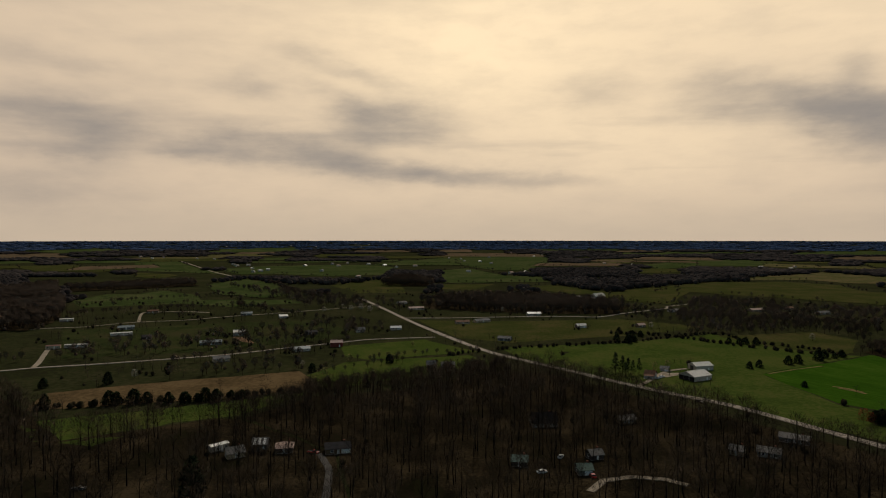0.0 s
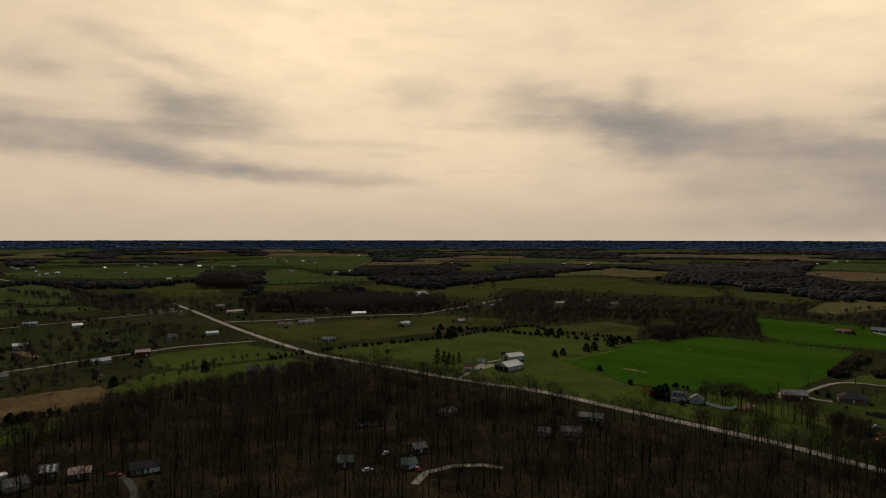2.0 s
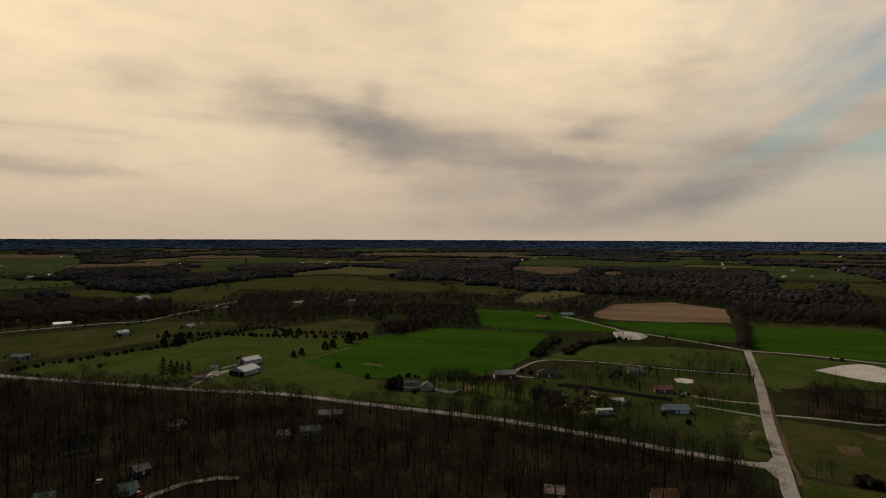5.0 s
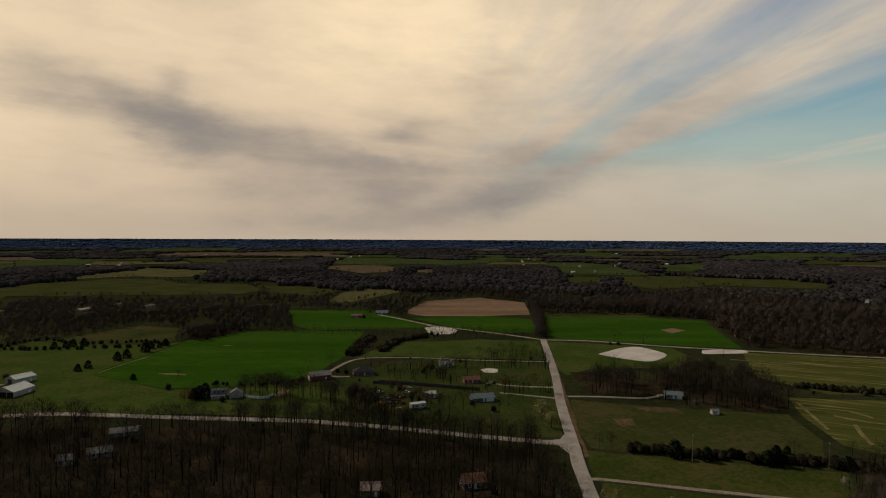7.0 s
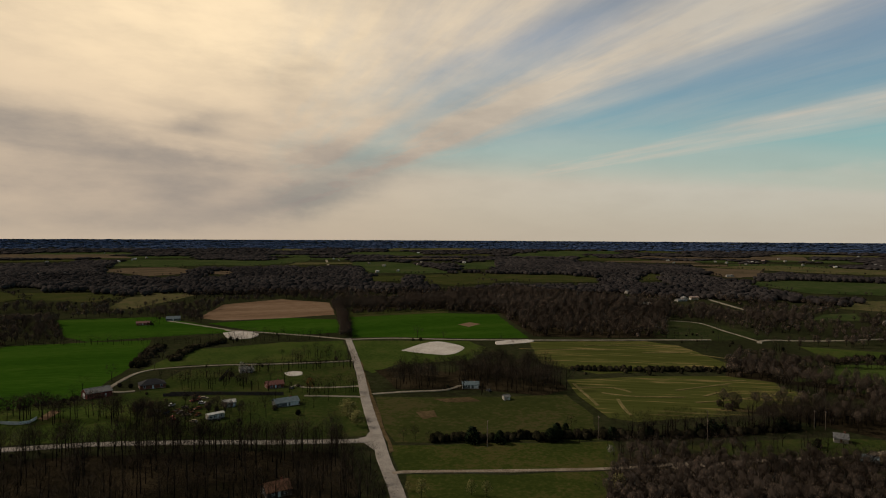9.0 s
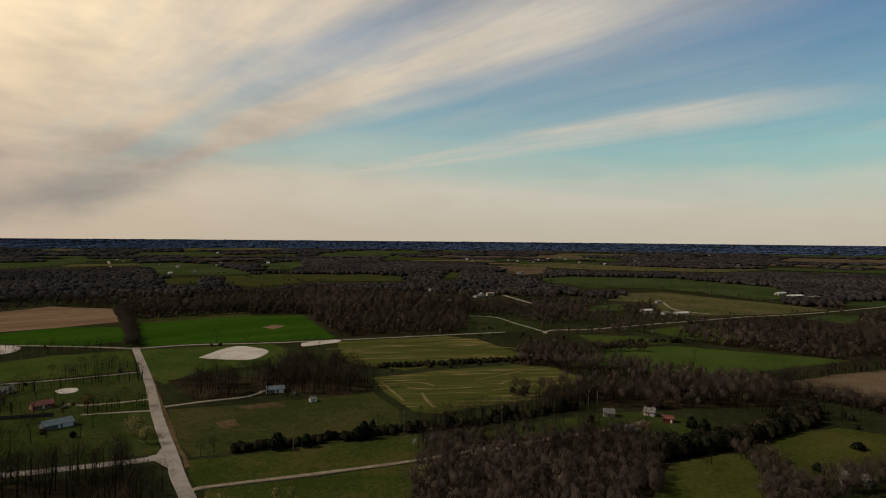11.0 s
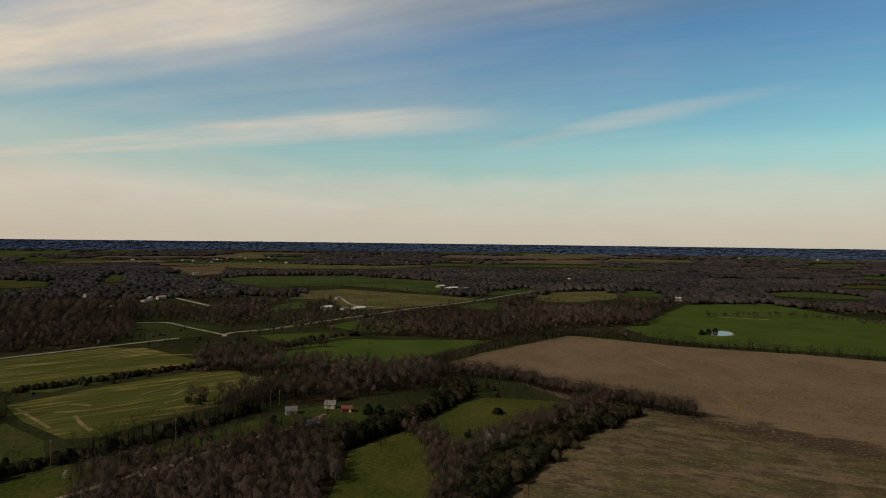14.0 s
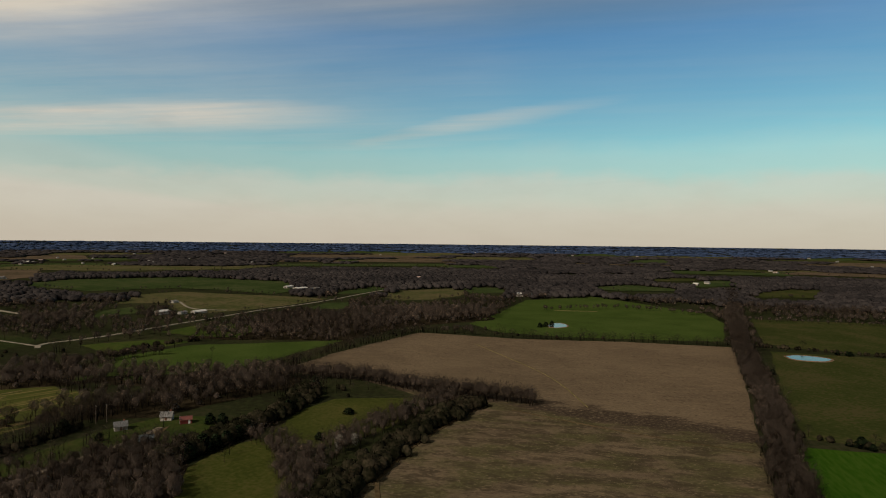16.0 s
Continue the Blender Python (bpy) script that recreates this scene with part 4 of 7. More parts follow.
field("pasture", [(1354, 541), (1505, 575), (1508, 508), (1355, 435), (1310, 488)], OLIVE, 0.06, "small olive field beside far woods")
field("pasture", [(1555, 485), (1708, 342), (1540, 296), (1371, 233), (1227, 304), (1285, 356), (1359, 406)], OLIVE, 0.06, "olive field between hedgerow and woods")
field("pasture", [(1597, 431), (1686, 395), (1677, 204), (1697, 92), (1530, -9), (1435, 29), (1422, 102), (1398, 250), (1439, 349)], OLIVE, 0.06, "long olive field before valley woods")
field("pasture", [(756, 332), (814, 279), (819, 209), (785, 200), (704, 309)], OLIVE, 0.06, "narrow pale strip above a wheat field")
field("tilled_field", [(2288, -302), (2198, -497), (1822, -395), (1708, -305), (1923, -272)], TAN2, 0.06, "far brownish fallow strip")
field("pasture", [(2692, -481), (2709, -771), (2405, -829), (2293, -541), (2289, -366)], GREEN3, 0.06, "far green field by white farm buildings")
field("pasture", [(1771, -89), (1892, -155), (1567, -135), (1526, -84)], OLIVE, 0.06, "small far olive field")
field("pasture", [(1558, -301), (1649, -438), (1586, -694), (1401, -749), (1285, -793), (1061, -669), (1000, -590), (1149, -564), (1258, -499), (1269, -362)], GREEN3, 0.06, "long green field between tree belts")
field("pasture", [(1018, -326), (1150, -409), (1170, -488), (1063, -534), (970, -583), (881, -620), (842, -535), (822, -449), (816, -384), (836, -345), (981, -389)], HAY2, 0.06, "green field with worn brown patches above a road")
field("pasture", [(785, -517), (828, -579), (808, -617), (742, -549)], GREEN3, 0.06, "small green field below a gravel road")
field("pasture", [(876, -718), (925, -830), (905, -968), (840, -933), (776, -846), (751, -747), (775, -696)], HAY2, 0.06, "straw-tan field beside a gravel road")
field("pasture", [(926, -994), (850, -1053), (768, -968), (799, -899)], GREEN3, 0.06, "green strip before a white barn")
field("pasture", [(952, -671), (995, -749), (1051, -861), (985, -846), (934, -744)], GREEN3, 0.06, "small green pasture above a gravel road")
field("pasture", [(771, -32), (794, -69), (775, -125), (684, -156), (651, -117), (644, -56), (688, -35)], PASTURE_DULL, 0.06, "rough brown-green paddocks with a lane")
field("pasture", [(862, -246), (946, -289), (959, -331), (877, -310)], GREEN3, 0.06, "small green clearing behind trees")
field("pasture", [(664, -257), (699, -318), (677, -373), (630, -354), (581, -301), (623, -271)], GREEN2, 0.06, "green strip between hedges and a road")
field("pasture", [(2380, -349), (2571, -629), (2362, -828), (2158, -1023), (2185, -1355), (1920, -991), (2007, -651), (2192, -456)], HAY2, 0.06, "far straw strips by white farm buildings")
field("pasture", [(709, -1158), (730, -1364), (602, -1347), (540, -1285), (616, -1196)], GREEN3, 0.06, "narrow far green field")
field("pasture", [(664, -1611), (623, -1842), (525, -1553), (580, -1439)], GREEN3, 0.06, "far green strip beside a lane")
field("pasture", [(430, -1333), (409, -1505), (357, -1583), (302, -1340), (392, -1246)], OLIVE, 0.06, "far olive field between belts of woods")
field("pasture", [(750, -2435), (662, -2930), (595, -2636), (684, -2274)], HAY2, 0.06, "pale far strip in brown woods")
field("pasture", [(1892, -1716), (1899, -1993), (1697, -1749)], HAY2, 0.06, "small pale far clearing")
field("pasture", [(811, -1671), (719, -1823), (665, -1649), (743, -1563)], OLIVE, 0.06, "dull far field before woods")
field("pasture", [(-1255, 2519), (-1117, 2601), (-879, 2165), (-591, 1684), (-751, 1779), (-925, 1857)], GREEN3, 0.06, "far green paddocks beside a pale road")
field("pasture", [(-884, 1775), (-712, 1657), (-678, 1496), (-781, 1567)], OLIVE, 0.06, "far dull paddock")
field("pasture", [(-503, 1314), (-480, 1502), (-362, 1336), (-264, 1070), (-291, 1011), (-385, 1070)], GREEN3, 0.06, "green paddock among houses and trees")
field("pasture", [(-591, 980), (-600, 1103), (-546, 1095), (-531, 1172), (-430, 1077), (-386, 986), (-235, 986), (-215, 937), (-306, 889), (-395, 936), (-455, 912), (-521, 886)], GREEN3, 0.06, "long green paddock strip among houses")
field("pasture", [(-724, 1971), (-646, 2131), (-512, 2229), (-254, 2279), (-158, 2059), (-157, 1666), (-286, 1593), (-394, 1654), (-478, 1714), (-549, 1677)], GREEN3, 0.06, "far green paddocks among houses with loose trees")
field("pasture", [(-239, 1302), (-151, 1471), (-90, 1325), (-67, 1123), (-153, 1114)], OLIVE, 0.06, "olive field by a dark copse")
field("pasture", [(-12, 1866), (78, 2024), (166, 1617), (275, 1553), (234, 1394), (116, 1376), (-9, 1361)], GREEN3, 0.06, "far green field before a white farmstead")
field("pasture", [(-9, 1328), (111, 1326), (56, 1188), (-8, 1198)], OLIVE, 0.06, "far olive field behind a belt of trees")
field("pasture", [(-115, 2759), (36, 3141), (276, 3288), (565, 3192), (474, 2608), (264, 1890), (160, 1905), (66, 2232)], GREEN3, 0.06, "broad far green fields with farm buildings")
field("pasture", [(654, 2793), (895, 2960), (812, 2560), (627, 2296)], HAY2, 0.06, "far pale straw field")
field("pasture", [(150, 1243), (232, 1307), (295, 1165), (366, 1103), (473, 1239), (401, 1051), (343, 922), (307, 954), (283, 1036)], OLIVE, 0.06, "olive pasture round a white barn")
field("pasture", [(698, 2235), (922, 2481), (1042, 2528), (872, 2115), (694, 1972)], GREEN3, 0.06, "far green patch over dark woods")
field("pasture", [(-2262, 3324), (-2010, 3639), (-1802, 3555), (-1941, 3195)], GREEN3, 0.06, "far green fields on the plain")
field("pasture", [(-1531, 2162), (-1367, 2250), (-1033, 2002), (-997, 1803), (-1236, 1866)], OLIVE, 0.06, "green paddocks behind dark trees")

# field tracks and worn earth
road("field_track", [(237, 447), (267, 464), (295, 477)], 1.6, STRAW, 0.2, "faint pale track in a wheat field")
road("field_track", [(259, 408), (265, 400), (268, 391)], 1.8, STRAW, 0.2, "pale worn streak in a wheat field")
road("field_track", [(259, 403), (264, 395), (267, 387)], 1.6, STRAW, 0.2, "pale worn streak in a wheat field")
road("field_track", [(362, 470), (366, 463)], 1.8, STRAW, 0.2, "pale worn spot in a wheat field")
road("field_track", [(434, 21), (405, 11), (384, 4)], 2.0, STRAW, 0.2, "straw-coloured mown streak in a hay field")
road("field_track", [(415, 2), (411, -17), (417, -49)], 2.0, STRAW, 0.2, "straw-coloured mown streak in a hay field")
road("field_track", [(402, -8), (383, -11), (369, -15)], 2.0, STRAW, 0.2, "straw-coloured mown streak in a hay field")
road("field_track", [(433, -45), (452, -70), (464, -85)], 2.0, STRAW, 0.2, "straw-coloured mown streak in a hay field")
road("field_track", [(422, -61), (435, -72)], 2.0, STRAW, 0.2, "straw-coloured mown streak in a hay field")
road("field_track", [(425, 17), (429, -6), (420, -17)], 2.0, STRAW, 0.2, "straw-coloured mown streak in a hay field")
road("field_track", [(406, -54), (416, -74), (440, -108)], 2.0, STRAW, 0.2, "straw-coloured mown streak in a hay field")
road("field_track", [(472, -80), (475, -96)], 2.0, STRAW, 0.2, "straw-coloured mown streak in a hay field")
road("field_track", [(551, 75), (558, 28), (565, -5)], 1.8, STRAW, 0.2, "straw-coloured mown streak in a hay field")
road("field_track", [(584, 19), (602, -43)], 1.8, STRAW, 0.2, "straw-coloured mown streak in a hay field")
road("field_track", [(559, -31), (571, -63)], 1.8, STRAW, 0.2, "straw-coloured mown streak in a hay field")
road("field_track", [(569, -71), (555, -98)], 1.8, STRAW, 0.2, "straw-coloured mown streak in a hay field")
road("field_track", [(526, -780), (504, -791), (471, -810)], 3.5, STRAW, 0.25, "pale dry strip in a green field")
road("field_track", [(184, -154), (199, -166), (205, -178), (216, -198), (228, -229), (238, -263)], 2.0, STUBBLE2, 0.2, "wheel track along a brown field's edge")
field("bare_earth", [(688, 164), (710, 156), (701, 140), (675, 148)], TAN, 0.12, "brown bare spot in a wheat field")
field("bare_earth", [(343, 107), (348, 98), (337, 93), (329, 99)], STUBBLE2, 0.12, "bare brown patch in a pasture")
field("bare_earth", [(371, 103), (382, 84), (375, 75), (366, 94)], STUBBLE2, 0.12, "worn earth beside a wood")
field("bare_earth", [(263, 294), (278, 301), (278, 294), (263, 287)], TAN, 0.12, "bare earth mound beside a fence")
field("farmyard", [(-214, 628), (-202, 632), (-183, 595), (-197, 603)], TAN, 0.12, "reddish dirt pad before a white shop")
field("farmyard", [(149, 435), (160, 452), (167, 450), (180, 452), (171, 442), (158, 435)], GRAVEL, 0.12, "gravel farmyard between white barns")
field("verge", [(466, 196), (467, 192), (329, 124), (273, 95), (272, 97), (328, 127)], STUBBLE2, 0.1, "brown dirt verge beside a road")
field("apron", [(288, 120), (290, 116), (300, 118), (277, 104), (270, 103), (280, 112)], CHIP, 0.1, "flared pale road junction")
field("farmyard", [(326, -114), (330, -127), (335, -135), (320, -122), (315, -114)], STUBBLE2, 0.12, "dirt farmyard beside a red barn")
road("field_track", [(395, -451), (275, -394), (199, -333)], 0.7, STRAW, 0.2, "faint wheel line across a brown field")
road("field_track", [(227, -293), (162, -305), (100, -321)], 0.7, STUBBLE2, 0.2, "faint wheel line across a brown field")

# ---- things ----


def part(name, bm, mat, parent, label=""):
    """Links a bmesh as one mesh object under a thing or a part."""
    me = bpy.data.meshes.new(name)
    bmesh.ops.recalc_face_normals(bm, faces=bm.faces[:])
    bm.to_mesh(me)
    bm.free()
    me.materials.append(mat)
    ob = new(name, me)
    ob.parent = parent
    return tagged(ob, label) if label else ob


def block(bm, x0, x1, y0, y1, z0, z1):
    m = Matrix.LocRotScale(((x0 + x1) / 2, (y0 + y1) / 2, (z0 + z1) / 2), None, (x1 - x0, y1 - y0, z1 - z0))
    return bmesh.ops.create_cube(bm, size=1.0, matrix=m)["verts"]


def boxed(x0, x1, y0, y1, z0, z1):
    bm = bmesh.new()
    block(bm, x0, x1, y0, y1, z0, z1)
    return bm


def prism(bm, profile, axis, lo, hi):
    """A profile of (across, up) points swept along x (axis 0) or y (axis 1)."""
    ends = []
    for e in (lo, hi):
        ends.append([bm.verts.new((e, a, z) if axis == 0 else (a, e, z)) for a, z in profile])
    n = len(profile)
    bm.faces.new(ends[0])
    bm.faces.new(ends[1][::-1])
    for i in range(n):
        j = (i + 1) % n
        bm.faces.new((ends[0][i], ends[0][j], ends[1][j], ends[1][i]))


def paint(name, colour, rough=0.6, vary=0.12, metal=0.0, scale=0.6):
    c = [tuple(min(1, k * f) for k in colour) for f in (1 - vary, 1.0, 1 + vary)]
    return material(name, tones(*c), scale, 4.0, rough, metal=metal, spec=0.35 if rough < 0.7 else 0.08)


WHITE = paint("white_siding", (0.33, 0.295, 0.25))
WHITE_METAL = paint("white_metal_roof", (0.55, 0.52, 0.47), 0.45, 0.1)
GREY_SHINGLE = paint("grey_shingle", (0.13, 0.125, 0.12), 0.85, 0.25)
PALE_SHINGLE = paint("pale_grey_roof", (0.17, 0.16, 0.148), 0.8, 0.25)
DARK_SHINGLE = paint("dark_shingle", (0.025, 0.024, 0.026), 0.85, 0.25)
BROWN_SHINGLE = paint("brown_shingle", (0.12, 0.06, 0.035), 0.85, 0.3)
RED_ROOF = paint("red_metal_roof", (0.14, 0.045, 0.034), 0.6, 0.2)
PINK_ROOF = paint("faded_pink_roof", (0.34, 0.24, 0.2), 0.75, 0.2)
BLUE_ROOF = paint("blue_grey_roof", (0.1, 0.13, 0.14), 0.6, 0.2)
GREEN_ROOF = paint("green_roof", (0.08, 0.12, 0.1), 0.7, 0.2)
BRICK = paint("red_brick", (0.16, 0.06, 0.04), 0.85, 0.25)
TIMBER = paint("brown_timber_wall", (0.13, 0.09, 0.055), 0.8, 0.25)
DARK_WALL = paint("dark_wall", (0.06, 0.05, 0.045), 0.8, 0.2)
BLUE_WALL = paint("blue_grey_siding", (0.1, 0.104, 0.1), 0.7, 0.15)
TAN_WALL = paint("tan_siding", (0.3, 0.235, 0.16), 0.75, 0.15)
REDDARK = paint("barn_red", (0.13, 0.03, 0.025), 0.8, 0.2)
# near-black colour that stands in for shade inside open bays
BAY_SHADE = paint("bay_shade_black", (0.012, 0.012, 0.012), 0.9, 0.2)
TRIM = paint("white_trim", (0.65, 0.65, 0.63))
CONCRETE = paint("concrete", (0.32, 0.29, 0.26), 0.85, 0.15)
POLEWOOD = paint("weathered_pole", (0.16, 0.12, 0.09), 0.85, 0.25)
RUBBER = paint("rubber", (0.02, 0.02, 0.02), 0.8)
STEEL = paint("dull_steel", (0.3, 0.3, 0.3), 0.45, metal=0.8)
LINE = paint("cable", (0.03, 0.03, 0.03), 0.6)
PANE = bpy.data.materials.new("window_glass")
PANE.use_nodes = True
PANE.node_tree.nodes["Principled BSDF"].inputs["Base Color"].default_value = (0.02, 0.022, 0.025, 1)
PANE.node_tree.nodes["Principled BSDF"].inputs["Roughness"].default_value = 0.06
WATER = bpy.data.materials.new("pond_water")
WATER.use_nodes = True


def water_nodes():
    t = WATER.node_tree
    b = t.nodes["Principled BSDF"]
    b.inputs["Base Color"].default_value = (0.03, 0.028, 0.02, 1)
    b.inputs["Roughness"].default_value, b.inputs["Specular IOR Level"].default_value = 0.07, 0.5
    b.inputs["IOR"].default_value = 1.33
    n = t.nodes.new("ShaderNodeTexNoise")
    n.inputs["Scale"].default_value = 2.0
    bp = t.nodes.new("ShaderNodeBump")
    bp.inputs["Strength"].default_value, bp.inputs["Distance"].default_value = 0.12, 0.1
    t.links.new(n.outputs[0], bp.inputs["Height"])
    t.links.new(bp.outputs[0], b.inputs["Normal"])


water_nodes()


def stand(name, x, y, turn, label, category, group="", sink=0.0):
    ob = new(name)
    ob.matrix_basis = pose(x, y, gz(x, y) - sink, 0, 0, turn)
    ob.empty_display_size = 0.5
    return tagged(ob, label, category, group)


def window(parent, x, y, z, w, h, face):
    """A window on the wall that faces along face: 0 front (-y), 1 back, 2 left, 3 right."""
    s = -1 if face in (0, 2) else 1
    bm, pane = bmesh.new(), bmesh.new()

    def bar(b, a0, a1, z0, z1, t0, t1):
        lo, hi = sorted((s * t0, s * t1))
        if face < 2:
            block(b, x + a0, x + a1, y + lo, y + hi, z0, z1)
        else:
            block(b, x + lo, x + hi, y + a0, y + a1, z0, z1)
    bar(bm, -w / 2 - 0.1, -w / 2, z, z + h, 0.003, 0.07)
    bar(bm, w / 2, w / 2 + 0.1, z, z + h, 0.003, 0.07)
    bar(bm, -w / 2 - 0.1, w / 2 + 0.1, z + h, z + h + 0.1, 0.003, 0.07)
    bar(bm, -w / 2 - 0.14, w / 2 + 0.14, z - 0.1, z, 0.003, 0.1)
    bar(bm, -w / 2, w / 2, z + h / 2 - 0.03, z + h / 2 + 0.03, 0.02, 0.06)
    frame_part = part("window", bm, TRIM, parent)
    bar(pane, -w / 2, w / 2, z, z + h, 0.003, 0.03)
    part("pane", pane, PANE, frame_part)


def gable_walls(w, d, h, rise):
    bm = bmesh.new()
    prism(bm, [(-d / 2, 0), (d / 2, 0), (d / 2, h), (0, h + rise), (-d / 2, h)], 0, -w / 2, w / 2)
    return bm


def gable_roof(w, d, h, rise, over=0.45, thick=0.18):
    bm = bmesh.new()
    k = rise / (d / 2)
    for s in (-1, 1):
        e = d / 2 + over
        prism(bm, [(0, h + rise + 0.02), (s * e, h - k * over + 0.02), (s * e, h - k * over + 0.02 + thick), (0, h + rise + 0.02 + thick)], 0, -w / 2 - over, w / 2 + over)
    return bm


def hip_roof(w, d, h, rise, over=0.5):
    bm = bmesh.new()
    a, b = w / 2 + over, d / 2 + over
    ridge = max(0.3, a - b)
    low = [bm.verts.new(p) for p in ((-a, -b, h), (a, -b, h), (a, b, h), (-a, b, h))]
    lip = [bm.verts.new(p) for p in ((-a, -b, h + 0.18), (a, -b, h + 0.18), (a, b, h + 0.18), (-a, b, h + 0.18))]
    r0, r1 = bm.verts.new((-ridge, 0, h + rise)), bm.verts.new((ridge, 0, h + rise))
    bm.faces.new(low[::-1])
    for i in range(4):
        j = (i + 1) % 4
        bm.faces.new((low[i], low[j], lip[j], lip[i]))
    bm.faces.new((lip[0], lip[1], r1, r0))
    bm.faces.new((lip[1], lip[2], r1))
    bm.faces.new((lip[2], lip[3], r0, r1))
    bm.faces.new((lip[3], lip[0], r0))
    return bm


def house(x, y, turn, w, d, wall, roof, label, h=2.9, rise=2.0, hip=False, dormers=0, porch=False, chimney=True, garage=0, name="house", windows=True, group=""):
    """A dwelling whose long front faces -y before it is turned."""
    ob = stand(name, x, y, turn, label, "house" if name == "house" else name.replace("_", " "), group, 0.05)
    h, rise = h * 0.86, rise * 0.84
    CLEAR.append((x, y, max(w, d) * 0.62))
    if hip:
        part("wall", boxed(-w / 2, w / 2, -d / 2, d / 2, 0, h), wall, ob)
        part("roof", hip_roof(w, d, h, rise), roof, ob)
    else:
        part("wall", gable_walls(w, d, h, rise), wall, ob)
        part("roof", gable_roof(w, d, h, rise), roof, ob)
    part("foundation", boxed(-w / 2 - 0.08, w / 2 + 0.08, -d / 2 - 0.08, d / 2 + 0.08, -0.4, 0.25), CONCRETE, ob)
    door = part("door", boxed(-0.5, 0.5, -d / 2 - 0.06, -d / 2 - 0.003, 0.27, 2.3), TRIM if wall is not WHITE else BROWN_SHINGLE, ob)
    part("handle", boxed(0.36, 0.42, -d / 2 - 0.13, -d / 2 - 0.06, 1.2, 1.32), STEEL, door)
    if windows:
        n = max(1, int(w / 4.5))
        for i in range(n):
            u = -w / 2 + w * (i + 0.5) / n
            if abs(u) > 1.2 and not (garage and u > w / 2 - garage - 0.6):
                window(ob, u, -d / 2, 1.1, 1.1, 1.3, 0)
            window(ob, u, d / 2, 1.1, 1.1, 1.3, 1)
        window(ob, -w / 2, 0, 1.1, 1.1, 1.3, 2)
        window(ob, w / 2, 0, 1.1, 1.1, 1.3, 3)
    if garage:
        part("garage_door", boxed(w / 2 - garage - 0.4, w / 2 - 0.4, -d / 2 - 0.07, -d / 2 - 0.003, 0.26, 2.5), TRIM, ob, "white garage door")
    if chimney:
        part("chimney", boxed(w * 0.22, w * 0.22 + 0.8, 0.4, 1.1, h, h + rise + 0.8), BRICK, ob)
    if dormers:
        k = rise / (d / 2)
        for i in range(dormers):
            u = (i - (dormers - 1) / 2) * w / (dormers + 0.6)
            bm = bmesh.new()
            y0 = -d * 0.36
            base = h + k * (d / 2 + y0)
            prism(bm, [(u - 0.8, base - 0.4), (u + 0.8, base - 0.4), (u + 0.8, base + 1.3), (u, base + 2.0), (u - 0.8, base + 1.3)], 1, y0, 0.0)
            dorm = part("dormer", bm, WHITE, ob, "white gabled dormer")
            part("pane", boxed(u - 0.45, u + 0.45, y0 - 0.05, y0 - 0.003, base + 0.15, base + 1.25), PANE, dorm)
            bm = bmesh.new()
            for s in (-1, 1):
                prism(bm, [(u, base + 2.03), (u + s * 1.0, base + 1.15), (u + s * 1.0, base + 1.3), (u, base + 2.18)], 1, y0 - 0.25, 0.0)
            part("dormer_roof", bm, roof, dorm)
    if porch:
        bm = bmesh.new()
        prism(bm, [(-d / 2 - 2.4, h - 0.5), (-d / 2 - 0.02, h + 0.1), (-d / 2 - 0.02, h + 0.25), (-d / 2 - 2.4, h - 0.35)], 0, -w * 0.46, w * 0.46)
        pr = part("porch_roof", bm, roof, ob)
        for u in (-0.42, -0.14, 0.14, 0.42):
            part("post", boxed(w * u - 0.08, w * u + 0.08, -d / 2 - 2.3, -d / 2 - 2.14, 0.2, h - 0.45), TRIM, pr)
        part("porch_floor", boxed(-w * 0.46, w * 0.46, -d / 2 - 2.4, -d / 2 - 0.1, -0.3, 0.2), CONCRETE, ob)
    return ob


